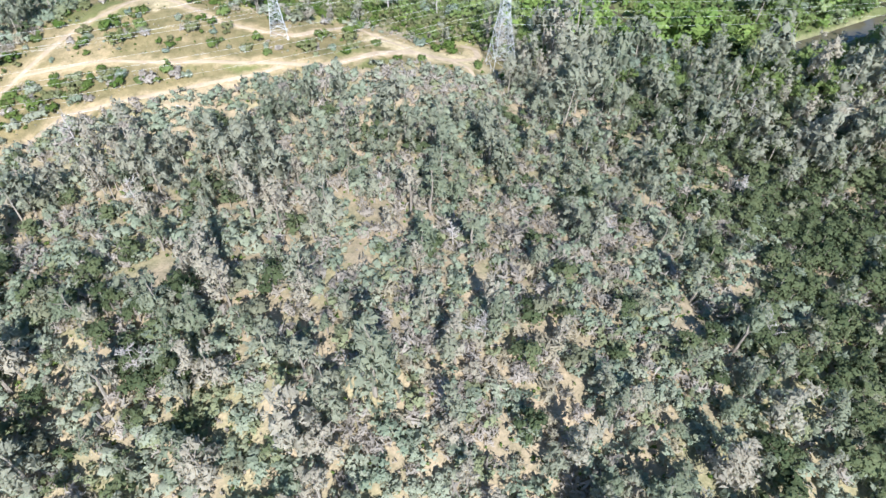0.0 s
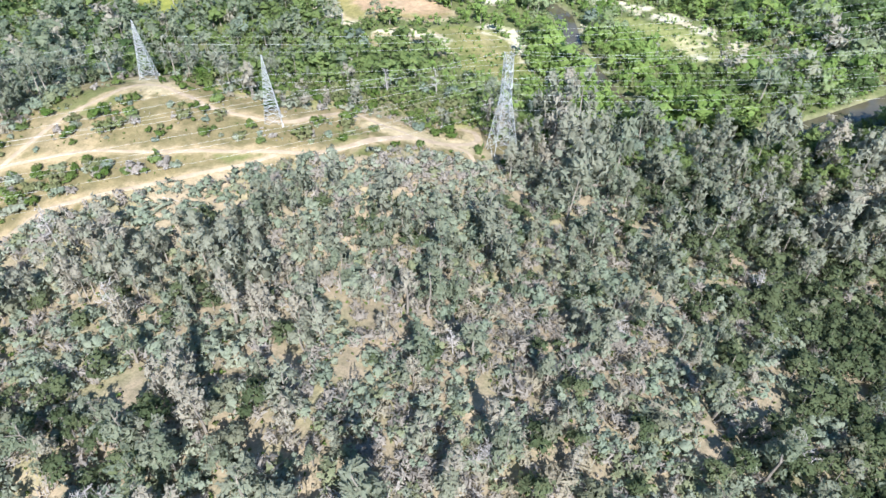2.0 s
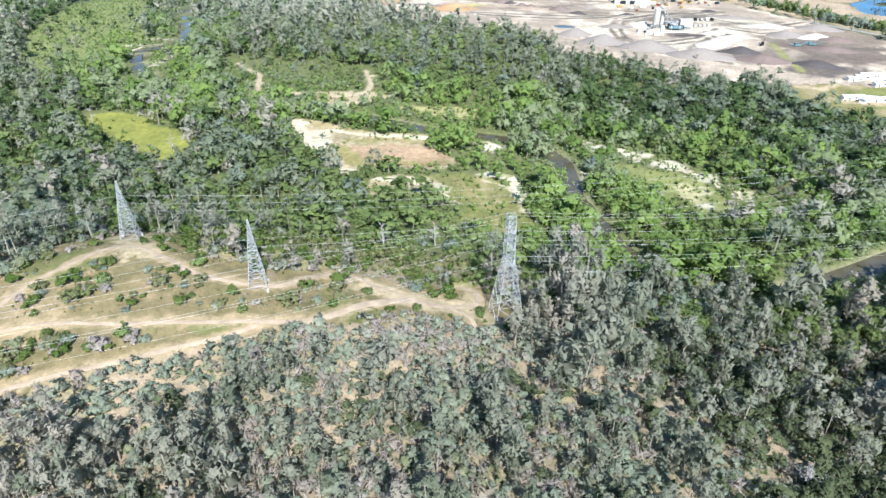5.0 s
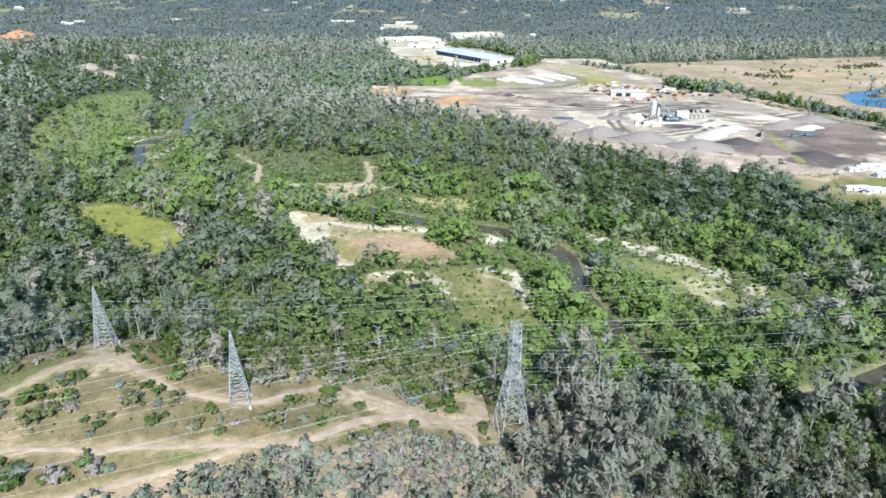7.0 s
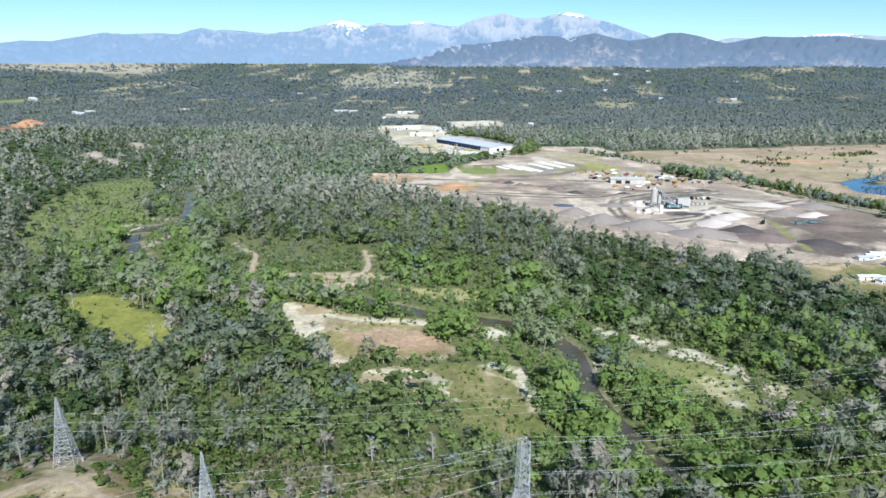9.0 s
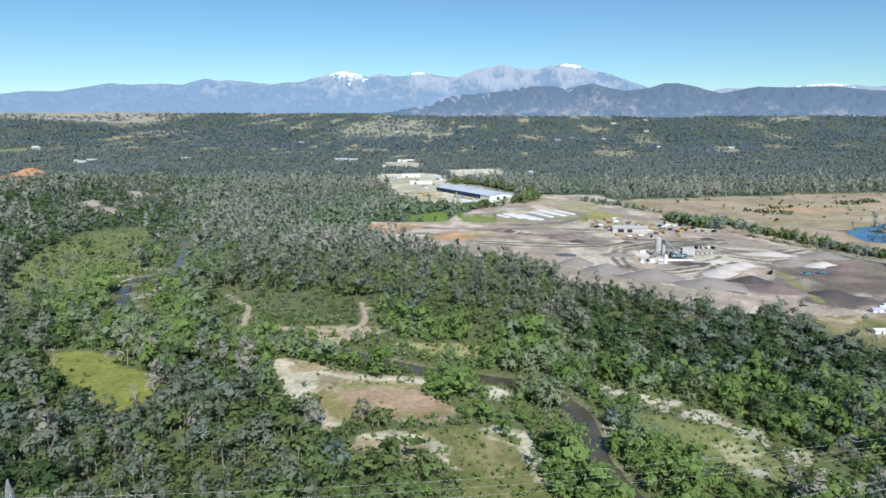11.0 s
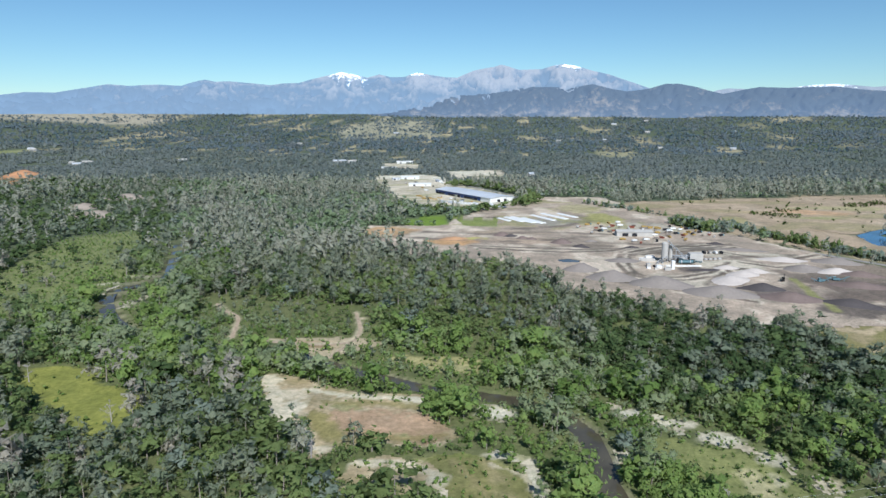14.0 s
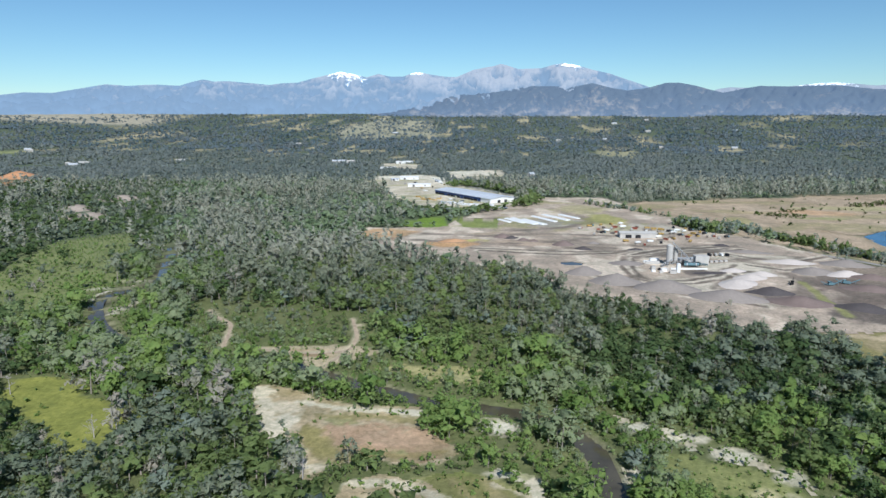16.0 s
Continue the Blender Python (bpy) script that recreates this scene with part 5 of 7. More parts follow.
pine = (roll < (0.11 + 0.20 * (hill > 0.5)) * (1 - 0.8 * open_slope) * (1 - smooth(45, 90, P[:, 0]) * np.where(P[:, 1] < 160, 0.8, 0.3)))
low = ((P[:, 0] > -66) & (P[:, 0] < 14) & (P[:, 1] > 174) & (P[:, 1] < 208)) | ((line_dist(P[:, 0], P[:, 1], LOW_ROAD) < 19) & (P[:, 1] < 180))
tall_belt = (P[:, 0] > -110) & (P[:, 0] < 20) & (P[:, 1] > 118) & (P[:, 1] < 174) & (P[:, 0] + 0.3 * P[:, 1] < 62)
pine |= tall_belt & (rng.rand(len(P)) < np.where(P[:, 0] < -45, 0.3, 0.15))
pine &= ~low
oak = ~pine & ~(low & (rng.rand(len(P)) < 0.85)) & (rng.rand(len(P)) < 0.07 * (1 - 0.6 * open_slope) + 0.36 * np.clip(valley_side, 0, 1) + 0.50 * smooth(55, 105, P[:, 0]))
dry = ~pine & ~oak & (rng.rand(len(P)) < 0.16 + 0.3 * smooth(0.42, 0.58, fnoise(P[:, 0], P[:, 1], 20, 47)) + 0.25 * open_slope)
bush = ~pine & ~oak & ~dry
GROUPS = {"pine": ("pine_tree", "grey-green foothill pine with thin open crown on the slope", "pine tree", "hillside pines", 380, 0.29, 240),
          "oak": ("oak_tree", "dark green rounded oak on the slope", "oak tree", "hillside oaks", 340, 0.32, 110),
          "dry": ("dry_brush", "leafless pinkish grey dry brush on bare soil", "bush", "dry brush", 130, 0.24, 90),
          "bush": ("manzanita_bush", "blue-green rounded manzanita bush on dry soil", "bush", "manzanita bushes", 120, 0.26, 230)}
for kind, sel in (("pine", pine), ("oak", oak), ("bush", bush), ("dry", dry)):
    name, label, category, group, count, size, single = GROUPS[kind]
    Q = P[sel]
    Q = Q[np.argsort(np.abs(Q[:, 1] - 70) + 0.3 * np.abs(Q[:, 0]))]
    sc = np.clip((0.92 if kind in ("pine", "oak") else 1.22) + (0.32 if kind == "pine" else 0.22) * rng.normal(size=len(Q)), 0.5, 1.9) * (np.where((Q[:, 0] > 35) & (Q[:, 1] > 150), 1.05 + 0.75 * rng.rand(len(Q)) ** 1.5, 1.0) if kind == "pine" else 1.0)
    models = []
    for k in range(single):
        fat = sc[k] * (1.1 if kind in ("pine", "oak") else 1.22)
        m = pose(*Q[k], 0, 0, rng.rand() * 360) @ Matrix.Diagonal((fat, fat, sc[k] * (0.9 + 0.2 * rng.rand()), 1))
        if k < 7:
            models.append(make_tree(name, kind, count, size, m, label, category, group))
        else:
            src = models[k % 7]
            ob = copy_thing(src, m)
            ob.matrix_basis = m
    protos = [crown_corners(kind, int(count * (0.7 if kind == "bush" else 0.55)), size * 1.12, {"pine": 10, "oak": 8, "bush": 5, "dry": 3}[kind], 0 if kind == "dry" else 8) for _ in range(7)]
    Q, sc = Q[single:], sc[single:]
    if kind == "oak":
        sunny = Q[:, 1] > 222
        stand("valley_oak_stand", kind, protos, Q[sunny], sc[sunny], M_OAK, "fresh green oaks on the slope behind the ridge", category, 0.8, 0.35, 1.2)
        Q, sc = Q[~sunny], sc[~sunny]
    stand(name + "_stand", kind, protos, Q, sc, LEAVES[kind], label.replace("on the slope", "crowding the slope"), category, 0.8 if kind in ("pine", "oak") else 0, 0.4, 1.1 if kind in ("pine", "oak") else 1.3)


# low undergrowth between the bushes
def undergrowth_keep(x, y):
    ok = in_wedge(x, y) & ~clearing(x, y) & (y > 25) & (y < 250)
    return ok * (0.3 + 0.3 * (y < 115) + 0.45 * (fnoise(x, y, 9, 140) > 0.45)) * np.where(slope_bare(x, y), 0.25, 1)


Q = scatter(-200, 200, 25, 250, 2.3, undergrowth_keep)
k = rng.rand(len(Q)) < 0.4
for sel, mt, nm, lab in ((k, M_DRY, "dry_undergrowth", "low dry leafless twigs over bare soil"), (~k, M_BUSH, "green_undergrowth", "low green shoots and grass tufts between bushes")):
    stand(nm, "bush", [crown_corners("bush", 7, 0.7, 1, 8) for _ in range(6)], Q[sel], 0.25 + 0.25 * rng.rand(sel.sum()), mt, lab, "undergrowth")


# bushes of the open ridge
def ridge_band(x, y):
    """The thick strip of bushes between the two lower tracks."""
    return inside(x, y, ((-150, 128), (-124, 148), (-104, 161), (-66, 179), (-60, 183), (-86, 174.5), (-113, 171), (-135, 164)))


def ridge_bush(x, y):
    ok = inside(x, y, RIDGE_OPEN)
    for road in ROADS_NEAR:
        ok &= line_dist(x, y, road) > 3.6
    ok |= inside(x, y, RIDGE_BACK) & (y > 214)
    ok &= (np.hypot(x - 16, y - 215.5) > 8) & (np.hypot(x + 60.5, y - 200) > 5) & (np.hypot(x + 109.5, y - 223.5) > 9)
    return ok * np.where(ridge_band(x, y) | (inside(x, y, RIDGE_BACK) & (y > 214)), 1.0, 0.32 + 0.5 * (fnoise(x, y, 14, 70) > 0.47))


R = scatter(-150, 30, 132, 266, 3.6, ridge_bush)
R = R[np.argsort(R[:, 1] + 200 * inside(R[:, 0], R[:, 1], RIDGE_BACK))]
models = []
for k, p in enumerate(R[:300]):
    s = 0.5 + 1.15 * rng.rand() ** 1.3 if k % 8 in (0, 1, 4, 5, 7) else 0.3 + 0.8 * rng.rand() ** 1.4
    if ridge_band(p[0], p[1]):
        s = 0.75 + 0.75 * rng.rand()
    m = pose(*p, 0, 0, rng.rand() * 360) @ Matrix.Diagonal((s * (0.85 + 0.4 * rng.rand()), s, s * (0.7 + 0.3 * rng.rand()), 1))
    if k < 8:
        models.append(make_tree("shrub", "bush", 190, 0.36, m, ("round green shrub on the open grassy ridge", "round green shrub on the open grassy ridge", "grey dry shrub on the open ridge", "blue-green shrub on the open ridge", "round green shrub on the open grassy ridge", "dark green shrub on the open ridge", "blue-green shrub on the open ridge", "round green shrub on the open grassy ridge")[k], "shrub", "ridge shrubs", (M_BUSH, M_BUSH, M_DRY, M_MANZ, M_BUSH, M_OAK, M_MANZ, M_BUSH)[k]))
    else:
        ob = copy_thing(models[(0, 1, 4, 7)[k % 4] if inside(p[0], p[1], RIDGE_BACK) and k % 5 else k % 8], m)
        ob.matrix_basis = m


stand("shrub_stand", "bush", [crown_corners("bush", 46, 0.5, 4, 8) for _ in range(6)], R[300:], 0.5 + 0.9 * rng.rand(max(0, len(R) - 300)) ** 1.3, M_BUSH, "dense green shrubs behind the ridge track", "shrubs", 0, 0.2, 1.1)

# fallen trunks on the slope
for k in range(26):
    fx, fy = -85 + 170 * rng.rand(), 55 + 120 * rng.rand()
    fz = float(height(np.array(fx), np.array(fy)))
    ln, a = 3 + 4 * rng.rand(), rng.rand() * 6.283
    ex, ey = fx + ln * math.cos(a), fy + ln * math.sin(a)
    ez = float(height(np.array(ex), np.array(ey)))
    bm = bmesh.new()
    bar(bm, (0, 0, 0.12), (ex - fx, ey - fy, ez - fz + 0.15), 0.17, 0.07, 6)
    for u in (0.45, 0.7):
        p = Vector((0, 0, 0.12)).lerp(Vector((ex - fx, ey - fy, ez - fz + 0.15)), u)
        bar(bm, p, p + Vector((rng.normal() * 0.6, rng.normal() * 0.6, 0.7)), 0.06, 0.03, 4)
    ob = part("fallen_log", bm, M_DEAD)
    ob.matrix_world = pose(fx, fy, fz)
    tagged(ob, "pale weathered fallen trunk on the slope", "log", "fallen logs")


# small tufts on the ridge
Q = scatter(-150, 30, 138, 262, 1.9, lambda x, y: ridge_bush(x, y) * 0.8)
k = rng.rand(len(Q)) < 0.36
for sel, mt, nm, lab in ((k, M_DRY, "dry_tufts", "small dry grey tufts on the ridge soil"), (~k, M_BUSH, "green_tufts", "small green tufts on the ridge soil")):
    stand(nm, "bush", [crown_corners("bush", 10, 0.7, 1, 8) for _ in range(5)], Q[sel], 0.12 + 0.2 * rng.rand(sel.sum()), mt, lab, "tufts")


# dead trees
def snag(m, h, spread, label):
    t = thing("dead_tree", m, label, "dead tree", "dead trees")
    bm = bmesh.new()
    tip = Vector((rng.normal() * 0.05 * h, rng.normal() * 0.05 * h, h))
    bar(bm, (0, 0, -0.5), tip * 0.5, 0.02 * h + 0.08, 0.012 * h + 0.04, 6)
    bar(bm, tip * 0.5, tip, 0.012 * h + 0.04, 0.03, 6)
    part("trunk", bm, M_DEAD, t)
    for k in range(12):
        bm = bmesh.new()
        u = 0.25 + 0.75 * rng.rand()
        a = rng.rand() * 6.283
        ln = spread * (1.15 - 0.8 * u) * (0.5 + 0.7 * rng.rand())
        p = tip * u
        q = p + Vector((math.cos(a) * ln, math.sin(a) * ln, ln * (0.25 + 0.6 * rng.rand())))
        bar(bm, p, q, 0.08, 0.03, 3)
        for _ in range(11):
            v = 0.25 + 0.75 * rng.rand()
            s = p.lerp(q, v)
            e = s + Vector((rng.normal(), rng.normal(), 0.4 + rng.rand())) * ln * 0.24
            bar(bm, s, e, 0.045, 0.02, 3)
            bar(bm, s.lerp(e, 0.5), e + Vector((rng.normal(), rng.normal(), rng.normal())) * ln * 0.14, 0.03, 0.015, 3)
        part("branch", bm, M_DEAD, t)
    return t


SNAGS = ((69, 87, 9, 5.5), (-57, 100, 9, 3.5), (-105, 141, 11, 4), (7, 79, 6, 4), (57, 155, 10, 3), (-80, 118, 9, 3.4), (-20, 128, 9, 2.6), (40, 120, 8, 3), (-60, 66, 8, 4), (88, 150, 11, 3.4), (95, 190, 12, 3), (110, 205, 12, 3), (-95, 75, 8, 3.5),
         (45, 410, 13, 4), (-30, 262, 11, 3.2), (-10, 275, 11, 3.5), (100, 330, 10, 3.5), (-165, 405, 12, 4), (-172, 398, 11, 4), (-245, 445, 11, 4), (-66, 366, 12, 2.5), (120, 180, 11, 3), (78, 172, 9, 2.6), (0, 110, 7, 2.5))
for sx, sy, h, w in SNAGS:
    snag(pose(sx, sy, float(height(np.array(float(sx)), np.array(float(sy)))), 0, 0, rng.rand() * 360), h, w, "bare grey dead tree among living ones")


# valley floor
def valley_wood(x, y):
    open_ish = np.zeros(np.shape(x))
    for poly in (SHRUBLAND, SAVANNA_A, SAVANNA_B, BARE_LOW):
        open_ish = np.maximum(open_ish, inside(x, y, poly))
    ok = in_wedge(x, y, 20) & ~clearing(x, y, 1.0)
    return ok * np.where(open_ish > 0, 0.10, 0.86 + 0.25 * (fnoise(x, y, 30, 80) - 0.5))


def low_zone(x, y):
    """Young growth beside water, gravel and tracks."""
    hidden = ((x > -238) & (x < -98) & (y > 480)) | ((x > 84) & (x < 132) & (y < 290))
    r = (line_dist(x, y, RIVER) < 13) & ~hidden
    r |= (line_dist(x, y, GRAVEL_RUN) < 11) | (line_dist(x, y, ((-130, 505), (-75, 500), (-40, 480), (20, 470))) < 20)
    r |= line_dist(x, y, ((-40, 350), (-10, 385), (20, 395), (40, 370))) < 14
    r |= inside(x, y, ((-25, 262), (50, 262), (42, 332), (-14, 332)))
    r |= inside(x, y, REACH)
    r |= inside(x, y, ((-205, 605), (-192, 512), (-60, 520), (-58, 582)))
    return r


P = np.concatenate([scatter(-560, 560, 255, 720, 7.2, valley_wood), scatter(20, 330, 255, 440, 8.0, lambda x, y: valley_wood(x, y) * (river_dist(x, y) < 75) * ~inside(x, y, SAVANNA_B)), scatter(40, 560, 430, 720, 12.5, valley_wood), scatter(-330, 20, 430, 560, 8.6, lambda x, y: valley_wood(x, y) * (river_dist(x, y) < 50) * 0.8)])
P = P[P[:, 1] > 262 + 20 * (fnoise(P[:, 0], P[:, 1], 30, 4) - 0.5)]
d = river_dist(P[:, 0], P[:, 1])
bank = (P[:, 0] > -40) & (P[:, 0] < 85)
wet = (1 - smooth(np.where(bank, 38, 25), np.where(bank, 92, 75), d + 50 * (fnoise(P[:, 0], P[:, 1], 50, 90) - 0.5))) * (P[:, 0] > -330)
pinewood = smooth(0.42, 0.58, fnoise(P[:, 0], P[:, 1], 90, 95) + 0.16 * smooth(0, -200, P[:, 0]) + 0.1 * smooth(520, 600, P[:, 1]))
roll = rng.rand(len(P))
willow = roll < wet * np.where(P[:, 0] > 112, 0.45, 0.95)
pine = ~willow & (rng.rand(len(P)) < (0.06 + 0.36 * pinewood) * np.where((P[:, 1] < 520) & (P[:, 0] > -60), 0.45, np.where((P[:, 1] < 480) & (P[:, 0] < -90), 0.6, 1.0)))
oak = ~willow & ~pine
for kind, sel, nm, lab in (("willow", willow, "riverside_tree", "bright green trees and willows along the river"), ("pine", pine, "pine_forest", "grey-green pines of the valley woods"), ("oak", oak, "oak_forest", "dark green oaks of the valley woods")):
    Q = P[sel]
    sc = 1.14 * np.clip((0.80 + 0.5 * fnoise(Q[:, 0], Q[:, 1], 22, 170)) * np.exp(0.36 * rng.normal(size=len(Q))), 0.4, 2.1) * (np.where((Q[:, 0] > 62) & (Q[:, 1] < 430) & (d[sel] > 12), 0.85, 1.0) if kind == "willow" else 1.0) * np.where((Q[:, 1] > 520) & (Q[:, 0] > 0), 0.82, 1.0) * np.where(low_zone(Q[:, 0], Q[:, 1]), np.where((Q[:, 1] < 360) & (Q[:, 0] < 85), 0.68, 0.48), 1.0)
    protos = [crown_corners(kind, 116, 0.42, {"pine": 9, "oak": 8, "willow": 8}[kind], 8, 0.44) for _ in range(12)]
    if kind == "oak":
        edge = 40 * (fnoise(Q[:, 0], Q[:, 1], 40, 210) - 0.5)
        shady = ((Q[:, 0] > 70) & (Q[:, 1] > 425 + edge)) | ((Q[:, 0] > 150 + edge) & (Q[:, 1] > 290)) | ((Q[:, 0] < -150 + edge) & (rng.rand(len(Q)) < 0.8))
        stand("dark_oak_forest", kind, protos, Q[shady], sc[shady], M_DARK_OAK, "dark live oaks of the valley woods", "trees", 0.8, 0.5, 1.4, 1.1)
        Q, sc = Q[~shady], sc[~shady]
    stand(nm, kind, protos, Q, sc, {"pine": M_VALLEY_PINE, "oak": M_OAK, "willow": M_WILLOW}[kind], lab, "trees", 0.8, 0.8 if kind == "willow" else 0.6, 1.4, 1.0 if kind == "pine" else 1.05)


# low brush on open valley ground and gravel bars
def brush(x, y):
    ok = (river_dist(x, y) > 6.2) & in_wedge(x, y)
    for road in TRACKS:
        ok &= line_dist(x, y, road) > 3
    for poly in (QUARRY, HOME_FIELD):
        ok &= ~inside(x, y, poly)
    open_ish = np.zeros(np.shape(x), bool)
    for poly in (SHRUBLAND, SAVANNA_A, SAVANNA_B, BARE_LOW, BARE_BIG, GRASS_SLOPE):
        open_ish |= inside(x, y, poly)
    near = (line_dist(x, y, GRAVEL_RUN) < 9) | (river_dist(x, y) < 16)
    keep = np.where(open_ish, np.where(inside(x, y, SAVANNA_B), 0.9, 0.6), np.where(inside(x, y, MEADOW), 0.04, np.where(river_dist(x, y) < 12, 0.95, np.where(near, 0.85, np.where(river_dist(x, y) < 65, 0.7, np.where(y < 470, 0.4, 0.2))))))
    keep = np.where(inside(x, y, BARE_RED), 0.03, np.where(inside(x, y, BARE_BIG), 0.6 * (fnoise(x, y, 13, 180) > 0.59), keep))
    hedge = line_dist(x, y, ((-58, 373), (-36, 374), (-18, 378), (-3, 382))) < 4.5
    return ok * np.where(hedge, 0.95, keep)


Q = scatter(-480, 330, 255, 900, 3.9, brush)
protos = [crown_corners("bush", 9, 0.6, 2, 8) for _ in range(8)]
stand("riverside_brush", "bush", protos, Q, np.clip(0.7 + 0.3 * rng.normal(size=len(Q)), 0.25, 1.4) * np.where((river_dist(Q[:, 0], Q[:, 1]) < 11) | inside(Q[:, 0], Q[:, 1], SAVANNA_B), 0.75, 1.0), M_WILLOW, "low green brush on gravel bars and clearings", "brush", 0, 0.3)


# woods beyond the valley
def far_wood(x, y):
    r = np.hypot(x, y)
    ok = in_wedge(x, y, 40) & ~clearing(x, y, 2.0)
    thin = smooth(0.55, 0.66, fnoise(x, y, 150, 5)) * 0.4 + far_gap(x, y) * 0.9
    tan = np.zeros(np.shape(x))
    for poly in TAN_HILLS + (SHRUBLAND,):
        tan = np.maximum(tan, inside(x, y, poly))
    return ok * (0.92 - thin) * np.where(tan > 0, np.where(y > 3000, np.where(x < -1600, 0.06 + 0.6 * (fnoise(x, y, 160, 165) > 0.55), 0.12 + 0.75 * (fnoise(x, y, 120, 165) > 0.40)), 0.10), 1)


P = scatter(-1150, 1150, 720, 1500, 10.2, far_wood)
roll = rng.rand(len(P))
mixn = fnoise(P[:, 0], P[:, 1], 130, 110)
pine = roll < (0.12 + 0.8 * smooth(0.44, 0.54, mixn)) * np.where((P[:, 0] > -230) & (P[:, 0] < -40) & (P[:, 1] > 860) & (P[:, 1] < 1280), 0.35, np.where(P[:, 0] < -0.42 * P[:, 1], 0.55, 1.15))
for kind, sel, nm, lab in (("pine", pine, "far_pine_forest", "grey-green pine forest beyond the river"), ("oak", ~pine, "far_oak_forest", "dark green oak woodland beyond the river")):
    Q = P[sel]
    sc = np.clip(1.25 * np.exp(0.3 * rng.normal(size=len(Q))), 0.5, 2.3)
    protos = [crown_corners(kind, 19, 0.9, 4, 8) for _ in range(10)]
    if kind == "oak":
        west = Q[:, 0] < -0.40 * Q[:, 1] + 120 * (fnoise(Q[:, 0], Q[:, 1], 160, 215) - 0.5)
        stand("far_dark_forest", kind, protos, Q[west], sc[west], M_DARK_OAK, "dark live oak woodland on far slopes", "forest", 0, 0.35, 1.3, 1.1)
        Q, sc = Q[~west], sc[~west]
    stand(nm, kind, protos, Q, sc, M_HAZED_PINE if kind == "pine" else M_HAZED_OAK, lab, "forest", 0, 0.8, 1.35, 1.05)
P = np.concatenate([scatter(-1500, 1500, 1500, 1900, 10, far_wood), scatter(-1900, 1900, 1900, 2500, 12, far_wood), scatter(-2500, 2500, 2500, 3300, 16, far_wood), scatter(-3400, 3400, 3300, 4600, 21, far_wood)])
P = P[np.hypot(P[:, 0], P[:, 1] - 60) < 4480]
sc = (1.35 + 0.3 * rng.normal(size=len(P))).clip(0.7, 2.2) * (0.85 + 0.4 * smooth(1500, 3500, P[:, 1]))
protos = [crown_corners("oak" if k % 2 else "pine", 2, 2.2, 1, 8) for k in range(12)]
near_half = P[:, 1] < 2500 + 500 * (fnoise(P[:, 0], P[:, 1], 300, 150) - 0.5)
stand("distant_forest", "oak", protos, P[near_half], sc[near_half], M_HAZED_FAR, "hazy grey-green forest beyond the works", "forest", 0, 1.0, 1.65, 0.72)
stand("backdrop_forest", "oak", protos, P[~near_half], sc[~near_half], M_HAZED_FARTHEST, "bluish hazy forest out to the mountains", "forest", 0, 1.1, 1.75, 0.62)


def outer_wood(x, y):
    return ((~in_wedge(x, y, 30)) | (y < -45)) * ~clearing(x, y, 1.0) * np.where(np.hypot(x, y) < 350, 1.0, 0.6)


P = np.concatenate([scatter(-900, 900, -350, 1000, 36, outer_wood), scatter(-300, 300, -150, 260, 9, lambda x, y: outer_wood(x, y) * 0.85)])
protos = [crown_corners("oak" if k % 2 else "pine", 16, 1.5, 3, 8) for k in range(8)]
stand("outlying_forest", "oak", protos, P, (1.3 + 0.25 * rng.normal(size=len(P))).clip(0.7, 2), M_OAK, "mixed green woods on the surrounding hills", "forest", 0.7, 0.3, 1.3)

Q = scatter(330, 760, 880, 1300, 5.5, lambda x, y: inside(x, y, DRY_FIELD) * (0.012 + 0.7 * (line_dist(x, y, ((436, 1068), (470, 1040))) < 13) + 0.6 * (line_dist(x, y, ((620, 1156), (690, 1190))) < 14) + 0.6 * (line_dist(x, y, ((480, 1092), (516, 1114))) < 8)))
stand("field_brush", "bush", [crown_corners("bush", 12, 0.7, 2, 8) for _ in range(4)], Q, 0.9 + 1.5 * rng.rand(len(Q)) ** 1.5, M_BUSH, "scattered green bushes in the dry field", "brush")

# rows of trees beside the road past the gravel works
ROW = ((347, 968), (360, 918), (370, 878), (383, 849), (395, 811), (410, 780), (430, 748), (490, 680), (540, 630))
BIG = ((292, 972), (303, 940), (323, 917))
P = scatter(180, 560, 680, 1180, 4.2, lambda x, y: (line_dist(x, y, ROW) < 8.5) * 1.0 + (line_dist(x, y, BIG) < 13) * 0.9 + (line_dist(x, y, ((190, 1190), (250, 1110), (290, 1050))) < 7) * 0.35)
stand("roadside_trees", "willow", [crown_corners("willow", 16, 1.2, 3, 8) for _ in range(5)], P, (0.9 + 0.25 * rng.normal(size=len(P))).clip(0.5, 1.6) * np.where(line_dist(P[:, 0], P[:, 1], BIG) < 13, 1.35, 1.0), M_OAK, "green trees in a row along the road", "trees", 0, 0.4, 1.2)
P = scatter(-120, 150, 1040, 1470, 8.5, lambda x, y: ((line_dist(x, y, ((-100, 1100), (-40, 1070), (27, 1088), (60, 1108))) < 12) | (line_dist(x, y, ((96, 1150), (112, 1180), (120, 1260), (90, 1350), (40, 1440), (-20, 1445))) < 17)) * 0.85)
stand("yard_trees", "oak", [crown_corners("oak", 16, 1.2, 3, 8) for _ in range(5)], P, (1.55 + 0.35 * rng.normal(size=len(P))).clip(0.6, 2.4), M_OAK, "green trees round the works yard", "trees", 0, 0.3, 1.3)


# ---- gravel works, yard and houses ----
def ground_at(x, y):
    return float(height(np.array(float(x)), np.array(float(y))))


